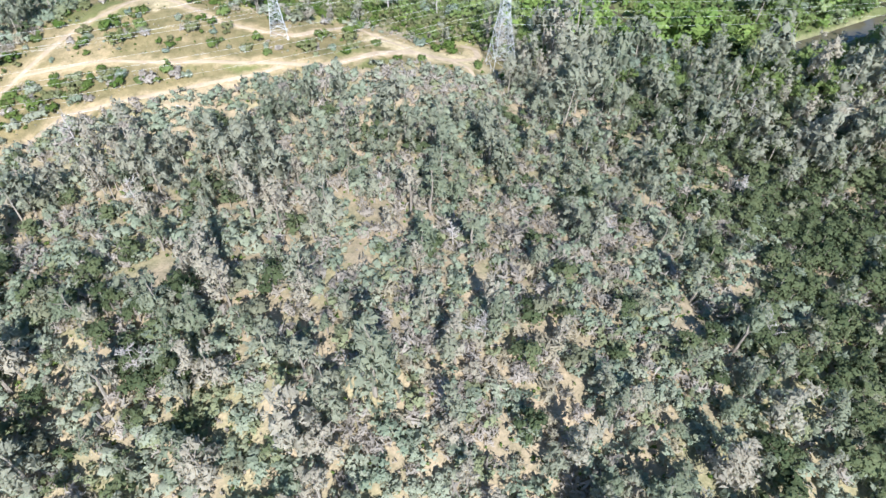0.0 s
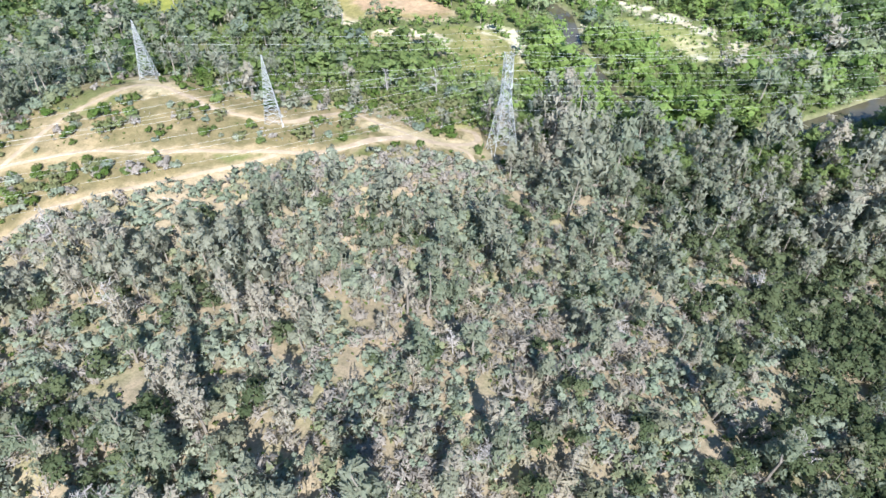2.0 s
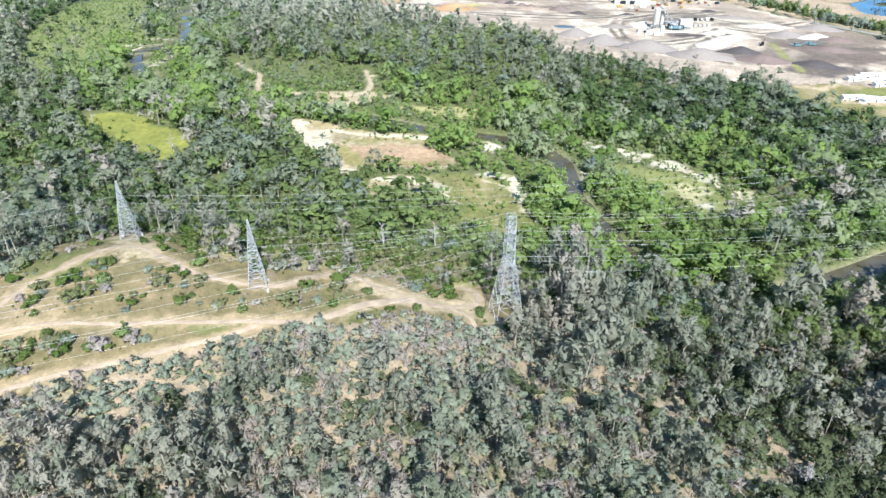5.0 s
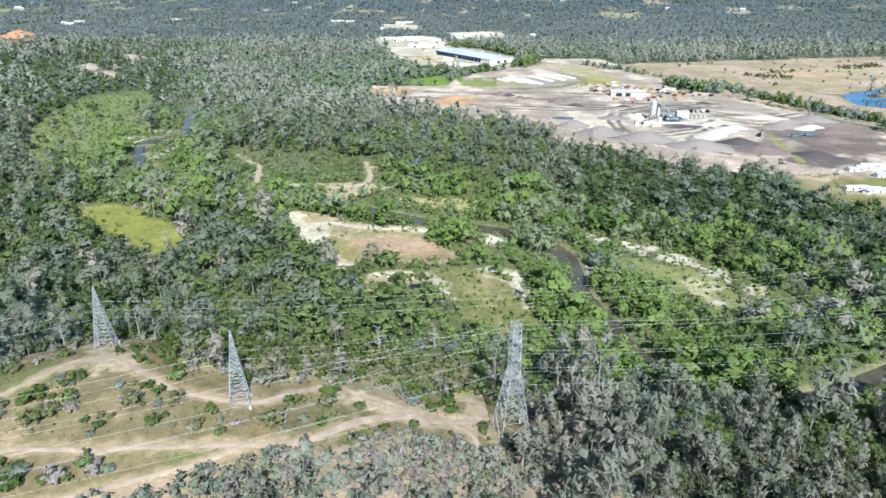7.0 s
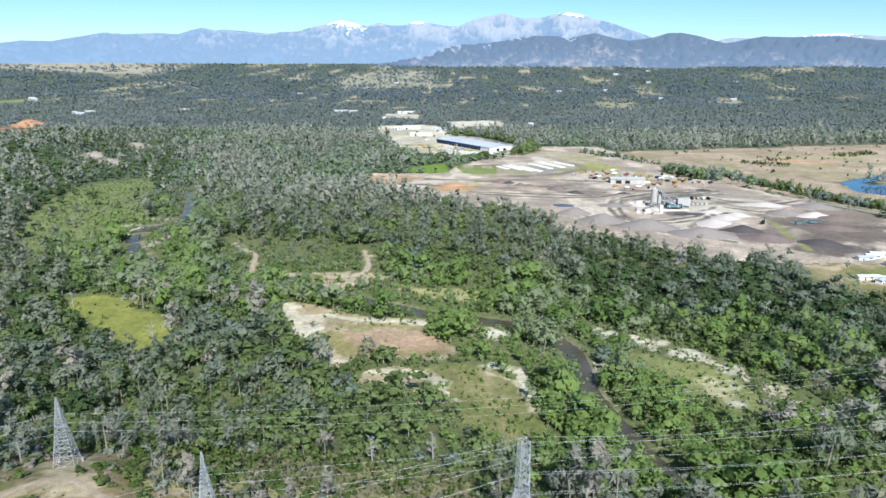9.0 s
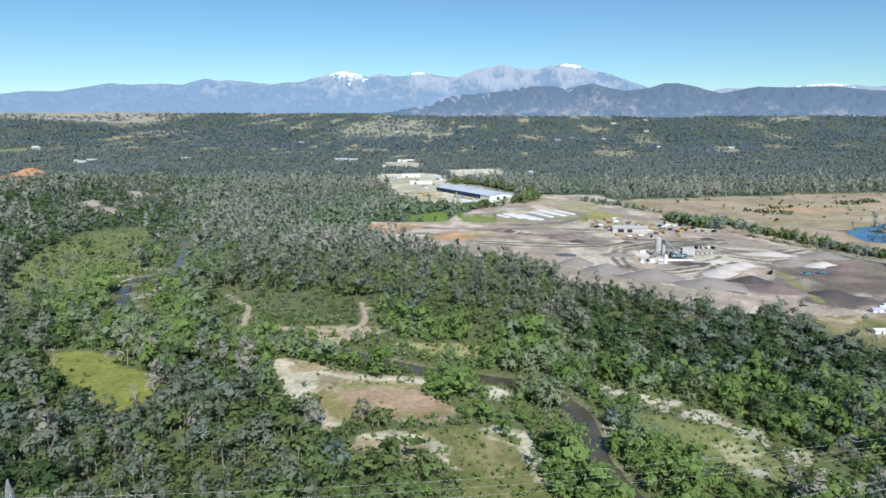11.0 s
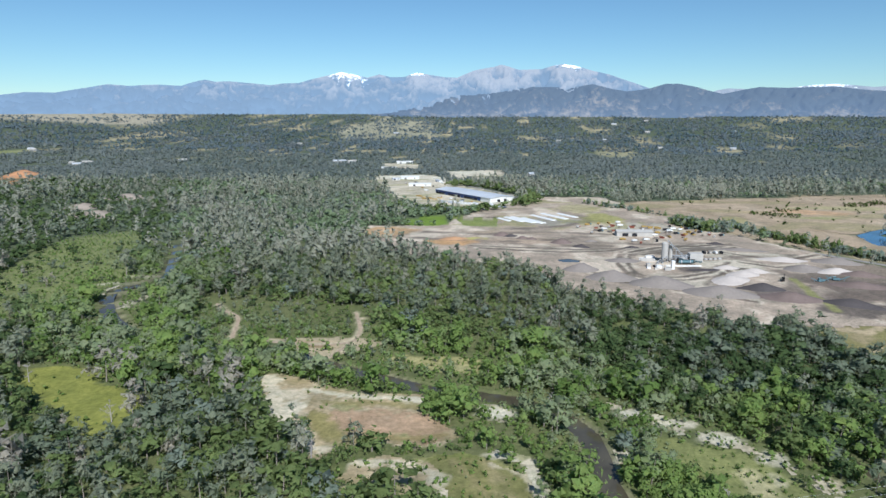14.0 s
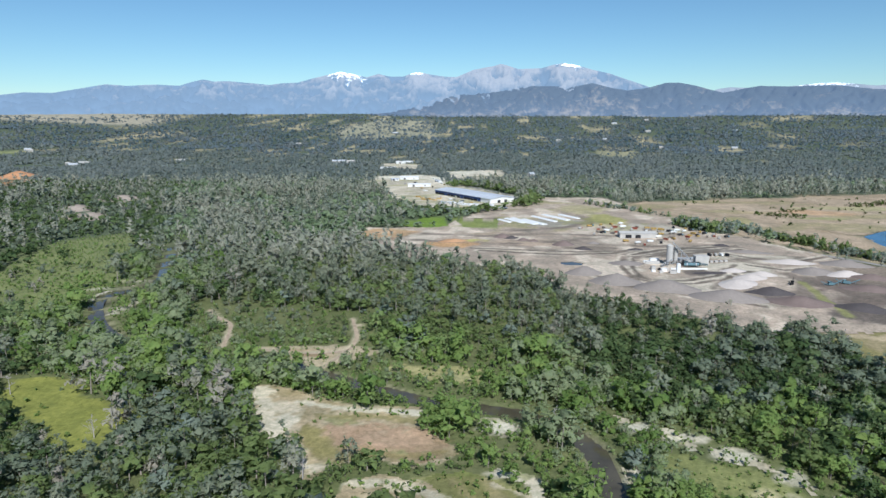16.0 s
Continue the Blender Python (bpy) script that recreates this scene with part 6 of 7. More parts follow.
def stockpile(x, y, a, b, h, turn, material, label, ridge=0.0):
    """A tipped heap with a rounded top and slumped, uneven foot."""
    n, m = 26, 9
    t = np.linspace(0, 2 * np.pi, n, endpoint=False)
    V = [np.array([[0, 0, 0.95 * h]])]
    for k in range(1, m + 1):
        u = k / m
        wob = 1 + 0.22 * (fnoise(np.cos(t) * 3 + x, np.sin(t) * 3 + y, 1.6, 5) - 0.5) * 2 * u
        z = h * np.clip(1.1 * (1.0 - u) ** 1.08, 0, 0.96) * (1 + 0.3 * (fnoise(np.cos(t) * 6 * u + x, np.sin(t) * 6 * u, 1.3, 8) - 0.5)) - (0.6 if k == m else 0)
        V.append(np.column_stack([np.cos(t) * (a * u + ridge * min(1, 3 * u)) * wob, np.sin(t) * b * u * wob, z]))
    V = np.concatenate(V)
    tri = [(0, 1 + i, 1 + (i + 1) % n) for i in range(n)]
    for k in range(m - 1):
        for i in range(n):
            p, q = 1 + k * n + i, 1 + k * n + (i + 1) % n
            tri += [(p, p + n, q + n), (p, q + n, q)]
    ob = new("stockpile", soup("stockpile", V, tri, material, None, True))
    ob.matrix_world = pose(x, y, ground_at(x, y), 0, 0, turn)
    return tagged(ob, label, "stockpile", "stockpiles of the gravel works")


for x, y, a, b, h, turn, mt, lab in (
        (112, 706, 20, 15, 6.5, 10, M_PILE, "broad heap of crushed grey gravel"), (133, 674, 26, 17, 7, -5, M_PILE, "broad heap of crushed grey gravel"), (170, 652, 32, 18, 7.5, -15, M_PILE, "broad heap of crushed grey gravel"), (210, 625, 33, 17, 6.5, -10, M_PILE, "broad heap of crushed grey gravel"),
        (236, 668, 24, 17, 4.5, 30, M_SAND, "pale heap of washed sand"), (256, 690, 20, 13, 4, 20, M_SAND, "pale heap of washed sand"), (272, 702, 17, 10, 3.5, 0, M_SAND, "pale heap of washed sand"), (252, 716, 16, 9, 3, 0, M_SAND, "pale heap of washed sand"),
        (252, 640, 22, 11, 5, -10, M_ASPH, "dark heap of asphalt millings"), (262, 614, 30, 15, 5, -12, M_BROWN, "dark rusty gravel heap"), (300, 598, 26, 9, 5, -25, M_ASPH, "black heap of asphalt millings"),
        (338, 652, 30, 12, 4, -15, M_BROWN, "dark rusty gravel heap"), (362, 690, 24, 9, 4, -20, M_BROWN, "dark rusty gravel heap"), (322, 712, 24, 15, 5, 0, M_PILE, "low grey gravel heap"), (346, 702, 22, 11, 4.5, 0, M_SAND, "pale heap of washed sand"),
        (322, 752, 30, 12, 3.5, -15, M_SAND, "pale heap of washed sand"), (369, 742, 28, 14, 5, -20, M_PILE, "low grey gravel heap"), (300, 800, 34, 9, 2.5, -15, M_PILE, "low grey gravel heap"),
        (113, 838, 15, 11, 5, 10, M_BROWN, "dark brown soil heap"), (58, 876, 11, 6, 3.2, 20, M_ASPH, "dark heap of broken asphalt"), (82, 858, 8, 5, 2.6, -10, M_BROWN, "rounded brown soil heap"), (148, 846, 10, 6, 2.4, 0, M_PILE, "low grey gravel heap"), (186, 812, 12, 6, 2.2, 15, M_ASPH, "dark heap of asphalt millings"), (286, 835, 14, 7, 2.4, -15, M_ASPH, "dark heap of asphalt millings"), (131, 813, 13, 6, 3.5, -20, M_ASPH, "dark heap of asphalt millings"), (48, 882, 13, 8, 4.5, 0, M_BROWN, "rounded brown soil heap"), (71, 864, 9, 6, 3, 0, M_BROWN, "rounded brown soil heap"),
        (228, 708, 26, 8, 1.4, 5, M_ASPH, "low dark spread of asphalt millings"), (160, 745, 22, 13, 3, 0, M_PILE, "low grey gravel heap"), (-10, 856, 22, 8, 3, 10, plain("orange clay", (0.46, 0.27, 0.15), 0.95, 0.06, 0.2), "rounded orange clay heap"), (-98, 912, 24, 9, 2.5, 20, plain("ochre clay", (0.46, 0.33, 0.21), 0.95, 0.06, 0.2), "low ochre clay bank")):
    stockpile(x, y, 0.95 * a, 0.95 * b, 1.12 * h, turn, mt, lab)


for x, y, a, b, h, turn, mt, lab in ((-1050, 1630, 60, 44, 15, -30, plain("orange subsoil", (0.48, 0.25, 0.13), 0.95, 0.03, 0.3), "orange cut bank of bare subsoil among trees"), (-930, 1480, 30, 28, 11, -25, plain("pale orange subsoil", (0.45, 0.31, 0.21), 0.95, 0.04, 0.3), "orange cut bank of bare subsoil among trees"),
                                     (-590, 1225, 46, 34, 8.5, -15, M_BARE, "pinkish bare bank among trees"), (-600, 1105, 34, 30, 8, -20, M_BARE, "pale eroded bank among trees"), (-530, 1025, 40, 30, 8, -25, M_BARE, "pale eroded bank among trees")):
    bank = stockpile(x, y, a, b, h, turn, mt, lab)
    bank.name = "earth_bank"
    tagged(bank, lab, "bank", "bare earth banks")


def gable(bm_wall, bm_roof, L, W, h, rise, over=0.6, thick=0.35):
    """Walls with gable ends, and a thick pitched roof that overhangs."""
    box(bm_wall, -L / 2, L / 2, -W / 2, W / 2, -0.6, h)
    for s in (-1, 1):
        v = [bm_wall.verts.new((s * (L / 2 - 0.02), y, z)) for y, z in ((-W / 2, h), (W / 2, h), (0, h + rise))]
        w = [bm_wall.verts.new((s * (L / 2 - 0.4), y, z)) for y, z in ((-W / 2, h), (W / 2, h), (0, h + rise))]
        bm_wall.faces.new(v)
        bm_wall.faces.new(w[::-1])
    for s in (-1, 1):
        k = rise / (W / 2)
        a = [(-L / 2 - over, s * (W / 2 + over), h - k * over), (L / 2 + over, s * (W / 2 + over), h - k * over), (L / 2 + over, 0, h + rise), (-L / 2 - over, 0, h + rise)]
        lo = [bm_roof.verts.new(p) for p in a]
        hi = [bm_roof.verts.new((p[0], p[1], p[2] + thick)) for p in a]
        bm_roof.faces.new(hi if s < 0 else hi[::-1])
        bm_roof.faces.new(lo[::-1] if s < 0 else lo)
        for i in range(4):
            j = (i + 1) % 4
            bm_roof.faces.new((lo[i], lo[j], hi[j], hi[i]))


def shed(name, x, y, L, W, h, rise, turn, wall, roof, label, category, group="", doors=(), windows=()):
    t = thing(name, pose(x, y, ground_at(x, y), 0, 0, turn), label, category, group)
    bw, br = bmesh.new(), bmesh.new()
    gable(bw, br, L, W, h, rise)
    part("wall", bw, wall, t)
    part("roof", br, roof, t)
    for d0, wd, hd in doors:
        bm = bmesh.new()
        box(bm, d0 - wd / 2, d0 + wd / 2, -W / 2 - 0.08, -W / 2 + 0.2, -0.3, hd)
        part("door", bm, M_DARK, t)
    for d0, wd, z0, z1 in windows:
        bm = bmesh.new()
        box(bm, d0 - wd / 2, d0 + wd / 2, -W / 2 - 0.06, -W / 2 + 0.2, z0, z1)
        part("window", bm, M_DARK, t)
    return t


# long warehouse with an open, dark blue front
turn = math.degrees(math.atan2(1160 - 1298, 48 + 49))
cx, cy = 18, 1262
t = thing("warehouse", pose(cx, cy, ground_at(cx, cy), 0, 0, turn), "long white warehouse with dark blue open front and pale roof", "warehouse")
L, W, h = 168, 50, 7.6
bw, br = bmesh.new(), bmesh.new()
gable(bw, br, L, W, h, 2.6, 1.2, 0.5)
part("wall", bw, M_WHITE, t)
part("roof", br, M_ROOF, t)
bm = bmesh.new()
box(bm, -L / 2 + 1, L / 2 - 26, -W / 2 - 0.5, -W / 2 + 0.3, h - 3.2, h - 0.1)
part("fascia", bm, M_BLUE, t, "dark blue strip under the eaves")
for k in range(14):
    x0 = -L / 2 + 2 + k * 10
    bm = bmesh.new()
    box(bm, x0, x0 + 9.2, -W / 2 - 0.25, -W / 2 + 0.3, -0.4, h - 3.3)
    part("loading_bay", bm, M_BLUE if k % 5 == 3 else M_DARK, t)
for k in range(2):
    bm = bmesh.new()
    box(bm, L / 2 - 0.2, L / 2 + 0.12, -10 + 14 * k, -4 + 14 * k, -0.3, 5)
    part("door", bm, M_DARK, t)
for k in range(30):
    bm = bmesh.new()
    box(bm, -L / 2 + 3 + k * 5.6, -L / 2 + 3.25 + k * 5.6, -W / 2 - 0.6, 0, h + 0.0, h + 0.2)
    bmesh.ops.rotate(bm, verts=bm.verts, cent=(0, -W / 2, h), matrix=Matrix.Rotation(math.atan2(2.6, W / 2), 3, "X"))
    bmesh.ops.translate(bm, verts=bm.verts, vec=(0, 0, 0.52))
    part("roof_rib", bm, M_ROOF, t)

shed("storage_shed", 207, 886, 42, 15, 6, 1.6, -2, M_CONC, M_CONC, "pale grey sheet metal shed with dark open bays", "shed", doors=((-11, 7, 4.5), (0, 6, 4.5)))
for x, y, L, W, h, turn, lab in ((-120, 1586, 42, 16, 6, 3, "long white yard building"), (-88, 1442, 46, 18, 5, 3, "long white yard building"), (-150, 1560, 16, 10, 4, 20, "small white yard building"),
                                 (-52, 1520, 18, 8, 4, -60, "small white yard building"), (-200, 1860, 40, 16, 6, 5, "low pale building among trees"), (-175, 2075, 50, 16, 6, 5, "low pale building among trees")):
    shed("yard_building", x, y, L, W, h, 1.4, turn, M_WHITE, M_WHITE if W > 12 else M_ROOF, lab, "building", "yard buildings", doors=((-L / 4, 4, 4),), windows=((L / 4, 3, 2, 3.5),))


def gravel_row(x, y, L, W, turn):
    """A long low white-covered stack."""
    bm = bmesh.new()
    n = 8
    ends = []
    for xx in (-L / 2, -L / 2 + 1.2, L / 2 - 1.2, L / 2):
        s = 0.75 if abs(xx) == L / 2 else 1
        ends.append([bm.verts.new((xx, -W / 2 * s * math.cos(math.pi * i / n), -0.2 + 2.0 * s * math.sin(math.pi * i / n) ** 0.5)) for i in range(n + 1)])
    for g, k in zip(ends[:-1], ends[1:]):
        for i in range(n):
            bm.faces.new((g[i], k[i], k[i + 1], g[i + 1]))
    bm.faces.new(ends[0])
    bm.faces.new(ends[-1][::-1])
    ob = part("windrow_cover", bm, M_WHITE)
    ob.matrix_world = pose(x, y, ground_at(x, y), 0, 0, turn)
    return tagged(ob, "long low windrow under a white cover", "cover", "white covered windrows")


for x, y, L, W in ((58, 1002, 30, 7), (72, 1004, 46, 9), (84, 1000, 60, 11), (97, 994, 52, 10), (114, 1020, 56, 8), (132, 1034, 60, 9), (152, 1042, 44, 8)):
    gravel_row(x, y, L, W, -61)


# asphalt and gravel plant
def plant():
    t = thing("batching_plant", pose(205, 738, ground_at(205, 738)), "pale asphalt plant with silo, conveyors and hoppers", "plant")
    for k, (x, y, r, h) in enumerate(((-5, 2, 3.1, 17), (1.4, 4.2, 2.0, 14))):
        bm = bmesh.new()
        bar(bm, (x, y, 5), (x, y, h + 3), r, r, 16)
        bar(bm, (x, y, 1.5), (x, y, 5), 0.7, r, 16)
        bar(bm, (x, y, h + 3), (x, y, h + 4.2), r, 0.6, 16)
        part("silo", bm, M_CONC, t, "tall pale grey silo")
        for cx, cy in ((-1, -1), (1, -1), (1, 1), (-1, 1)):
            bm = bmesh.new()
            bar(bm, (x + cx * r * 0.8, y + cy * r * 0.8, -0.5), (x + cx * r * 0.8, y + cy * r * 0.8, 6), 0.22)
            part("leg", bm, M_STEEL, t)
    for a, b, w, mt in (((18, -4, 1.8), (-3.5, 1, 22.5), 1.0, M_STEEL), ((30, -3, 1.5), (8, -2, 3.5), 0.8, M_TEAL), ((-16, -8, 1.2), (-4, -4, 7), 0.7, M_STEEL), ((12, 6, 1.2), (26, 8, 8), 0.7, M_STEEL)):
        A, B = Vector(a), Vector(b)
        side = (B - A).cross(Vector((0, 0, 1))).normalized() * w
        bm = bmesh.new()
        for s in (-1, 1):
            for dz in (0, 1.3):
                bar(bm, A + s * side + Vector((0, 0, dz)), B + s * side + Vector((0, 0, dz)), 0.14)
            k = max(4, int((B - A).length / 2))
            for i in range(k):
                bar(bm, A.lerp(B, i / k) + s * side, A.lerp(B, (i + 1) / k) + s * side + Vector((0, 0, 1.3)), 0.08)
        part("conveyor", bm, mt, t, "sloping lattice conveyor")
        bm = bmesh.new()
        v = [bm.verts.new(p) for p in (A - side * 0.9 + Vector((0, 0, 0.8)), A + side * 0.9 + Vector((0, 0, 0.8)), B + side * 0.9 + Vector((0, 0, 0.8)), B - side * 0.9 + Vector((0, 0, 0.8)))]
        w2 = [bm.verts.new(p.co - Vector((0, 0, 0.25))) for p in v]
        bm.faces.new(v)
        bm.faces.new(w2[::-1])
        for i in range(4):
            bm.faces.new((v[i], w2[i], w2[(i + 1) % 4], v[(i + 1) % 4]))
        part("belt", bm, M_RUBBER, t)
        bm = bmesh.new()
        for s in (-1, 1):
            m = A.lerp(B, 0.6) + s * side
            bar(bm, (m.x, m.y, -0.5), m, 0.2)
        part("trestle", bm, M_STEEL, t)
    for x, y, L, W, h, mt in ((27, 7, 13, 8, 9, M_CONC), (14, 4, 7, 5, 5, M_CONC), (18, -1, 10, 3, 3.6, M_DARK), (-14, 20, 9, 4, 3, M_WHITE), (-26, -18, 4, 4, 4, M_CONC), (-18, -24, 5, 4, 3.5, M_WHITE), (-6, -28, 3, 3, 9, M_WHITE), (-12, -32, 6, 3, 3, M_CONC), (8, -16, 34, 1.6, 1.8, M_WHITE), (12, 8, 5, 3, 4.5, M_DARK), (19, 9, 3, 4, 6.5, M_STEEL), (7, 1, 4, 3, 3.2, M_RUBBER), (-20, 6, 14, 2.5, 3.2, M_CONC), (-24, 12, 6, 2.5, 2.6, M_WHITE), (40, 14, 3, 3, 2.2, M_CONC), (45, 15, 3, 3, 2.2, M_CONC), (50, 16, 3, 3, 2.2, M_CONC), (55, 17, 3, 3, 2.2, M_CONC), (-22, -30, 3, 2.5, 2.4, M_CONC), (-28, -26, 3.5, 2.5, 2.2, M_WHITE), (-14, -22, 2.5, 2.5, 3, M_CONC), (-20, -19, 3, 3, 2.4, M_RUBBER), (22, 0, 4, 2.5, 4, M_RUBBER)):
        bm = bmesh.new()
        box(bm, x - L / 2, x + L / 2, y - W / 2, y + W / 2, -0.5, h)
        bmesh.ops.bevel(bm, geom=bm.edges[:], offset=0.12, segments=1, affect="EDGES")
        part("plant_unit", bm, mt, t)
    bm = bmesh.new()
    bar(bm, (7, -5, 2.6), (20, -8, 3.4), 1.5, 1.5, 14)
    drum = part("dryer_drum", bm, M_TEAL, t, "long blue dryer drum")
    for u in (0.2, 0.8):
        bm = bmesh.new()
        p = Vector((7, -5, 2.6)).lerp(Vector((20, -8, 3.4)), u)
        bar(bm, p - Vector((0.35, -0.08, 0)), p + Vector((0.35, -0.08, 0)), 1.75, 1.75, 14)
        part("drum_ring", bm, M_STEEL, drum)
    for k in range(4):
        bm = bmesh.new()
        x, y = 6 + 4.5 * k, 9
        v0 = [bm.verts.new((x + sx * 1, y + sy * 1, 3)) for sx, sy in ((-1, -1), (1, -1), (1, 1), (-1, 1))]
        v1 = [bm.verts.new((x + sx * 2, y + sy * 2, 6)) for sx, sy in ((-1, -1), (1, -1), (1, 1), (-1, 1))]
        for i in range(4):
            bm.faces.new((v0[i], v0[(i + 1) % 4], v1[(i + 1) % 4], v1[i]))
        bm.faces.new(v0[::-1])
        bm.faces.new(v1)
        for sx, sy in ((-1, -1), (1, -1), (1, 1), (-1, 1)):
            bar(bm, (x + sx * 1.6, y + sy * 1.6, -0.5), (x + sx * 1.6, y + sy * 1.6, 5), 0.15)
        part("hopper", bm, M_STEEL, t)
    return t


plant()


def crusher(x, y, turn, paint, label):
    t = thing("crusher", pose(x, y, ground_at(x, y) + 0.3, 0, 0, turn) @ Matrix.Scale(0.72, 4), label, "crusher", "mobile crushers")
    bm = bmesh.new()
    box(bm, -5, 3, -1.5, 1.5, 1.2, 3.6)
    bmesh.ops.bevel(bm, geom=bm.edges[:], offset=0.15, segments=1, affect="EDGES")
    part("body", bm, paint, t)
    bm = bmesh.new()
    v0 = [bm.verts.new((-3 + sx * 1, sy * 1, 3.4)) for sx, sy in ((-1, -1), (1, -1), (1, 1), (-1, 1))]
    v1 = [bm.verts.new((-3 + sx * 2, sy * 2, 5.4)) for sx, sy in ((-1, -1), (1, -1), (1, 1), (-1, 1))]
    for i in range(4):
        bm.faces.new((v0[i], v0[(i + 1) % 4], v1[(i + 1) % 4], v1[i]))
    part("hopper", bm, paint, t)
    for k, (a, b) in enumerate((((3, 0, 1.6), (13, 0, 6.5)), ((-5, 0, 1.6), (-12, 3, 5)))):
        bm = bmesh.new()
        bar(bm, a, b, 0.55)
        bar(bm, Vector(a).lerp(Vector(b), 0.6), (a[0] * 0.5 + b[0] * 0.5, b[1] * 0.5, -0.4), 0.2)
        part("conveyor", bm, paint, t)
    for s in (-1, 1):
        bm = bmesh.new()
        box(bm, -4, 2, s * 1.3 - 0.35, s * 1.3 + 0.35, -0.1, 1.2)
        bmesh.ops.bevel(bm, geom=bm.edges[:], offset=0.3, segments=2, affect="EDGES")
        part("crawler_track", bm, M_RUBBER, t)
    return t


crusher(314, 666, 10, M_TEAL, "blue-green mobile crusher with conveyors")
crusher(330, 671, -12, M_TEAL, "blue-green mobile crusher with conveyors")
crusher(282, 668, 60, M_RUBBER, "dark screening machine with raised conveyor")


def truck(m, paint, bed, length, label, group):
    """A lorry: cab, load body and wheels."""
    t = thing("truck", m, label, "truck", group)
    bm = bmesh.new()
    box(bm, length / 2 - 2.2, length / 2, -1.2, 1.2, 0.7, 2.9)
    bmesh.ops.bevel(bm, geom=bm.edges[:], offset=0.2, segments=2, affect="EDGES")
    cab = part("cab", bm, paint, t)
    bm = bmesh.new()
    box(bm, length / 2 - 0.02, length / 2 + 0.03, -1.0, 1.0, 1.7, 2.5)
    part("windscreen", bm, M_DARK, cab)
    bm = bmesh.new()
    box(bm, -length / 2, length / 2 - 2.4, -1.25, 1.25, 1.0, 3.4)
    bmesh.ops.bevel(bm, geom=bm.edges[:], offset=0.08, segments=1, affect="EDGES")
    part("load_body", bm, bed, t)
    for x in (-length / 2 + 1.0, -length / 2 + 2.3, length / 2 - 1.2):
        for s in (-1, 1):
            bm = bmesh.new()
            bar(bm, (x, s * 0.95, 0.5), (x, s * 1.25, 0.5), 0.52, 0.52, 12)
            part("wheel", bm, M_RUBBER, t)
    return t


vehicles = [truck(pose(207, 954, ground_at(207, 954), 0, 0, 20), M_WHITE, M_WHITE, 9, "white box lorry parked on gravel", "parked lorries"),
            truck(pose(250, 933, ground_at(250, 933), 0, 0, -30), M_YELLOW, M_YELLOW, 8, "yellow tipper lorry parked on gravel", "parked lorries"),
            truck(pose(213, 932, ground_at(213, 932), 0, 0, 75), M_RED, M_CONC, 8, "red and grey lorry parked on gravel", "parked lorries"),
            truck(pose(257, 921, ground_at(257, 921), 0, 0, 10), M_TEAL, M_DARK, 8, "blue and dark lorry parked on gravel", "parked lorries")]
SPOTS = ((275, 922, 40), (280, 905, 120), (294, 906, 30), (300, 875, 70), (214, 854, 15), (224, 846, 80), (187, 856, 10), (198, 846, 35), (260, 856, 55), (254, 782, 90), (260, 782, 90), (266, 782, 90), (272, 782, 90), (240, 900, 20), (228, 920, 65),
         (235, 942, 15), (262, 896, 10), (190, 940, 50), (180, 925, 5), (270, 948, 80), (246, 872, 100), (-95, 1440, 20), (-80, 1400, 60), (-60, 1420, 100), (-40, 1250, 40), (-20, 1225, 50), (0, 1200, 45), (15, 1180, 40), (-70, 1350, 0), (165, 958, 20), (286, 930, 25), (302, 897, 50), (232, 884, 10), (168, 962, 15), (182, 968, 60), (210, 978, 30), (196, 972, 100), (173, 911, 20), (160, 900, 75), (259, 913, 5), (281, 893, 45), (281, 936, 80), (268, 928, 10), (292, 915, 65), (312, 884, 20), (150, 940, 40), (-65, 1585, 110), (-58, 1555, 110), (-50, 1525, 115), (-44, 1490, 115), (-37, 1461, 120), (-100, 1500, 20), (-120, 1480, 80))
for k, (x, y, a) in enumerate(SPOTS):
    copy_thing(vehicles[(0, 1, 3, 2, 0, 3, 1)[k % 7]], pose(x, y, ground_at(x, y) + 0.4, 0, 0, a) @ Matrix.Scale(0.85, 4))

def skip(m, paint, label):
    """An open steel container with sloping ends and ribs."""
    t = thing("skip", m, label, "skip", "skips beside the shed")
    bm = bmesh.new()
    lo = [bm.verts.new((x, y, 0.1)) for x, y in ((-2.0, -1.1), (2.0, -1.1), (2.0, 1.1), (-2.0, 1.1))]
    hi = [bm.verts.new((x, y, 2.1)) for x, y in ((-3.0, -1.25), (3.0, -1.25), (3.0, 1.25), (-3.0, 1.25))]
    inn = [bm.verts.new((x, y, 2.1)) for x, y in ((-2.85, -1.1), (2.85, -1.1), (2.85, 1.1), (-2.85, 1.1))]
    low = [bm.verts.new((x, y, 0.5)) for x, y in ((-1.95, -1.0), (1.95, -1.0), (1.95, 1.0), (-1.95, 1.0))]
    bm.faces.new(lo[::-1])
    bm.faces.new(low)
    for i in range(4):
        j = (i + 1) % 4
        bm.faces.new((lo[i], lo[j], hi[j], hi[i]))
        bm.faces.new((hi[i], hi[j], inn[j], inn[i]))
        bm.faces.new((inn[i], inn[j], low[j], low[i]))
    part("body", bm, paint, t)
    for x in (-1.2, 0, 1.2):
        for s in (-1, 1):
            bm = bmesh.new()
            bar(bm, (x, s * 1.2, 0.15), (x, s * 1.3, 2.0), 0.08)
            part("rib", bm, paint, t)
    return t


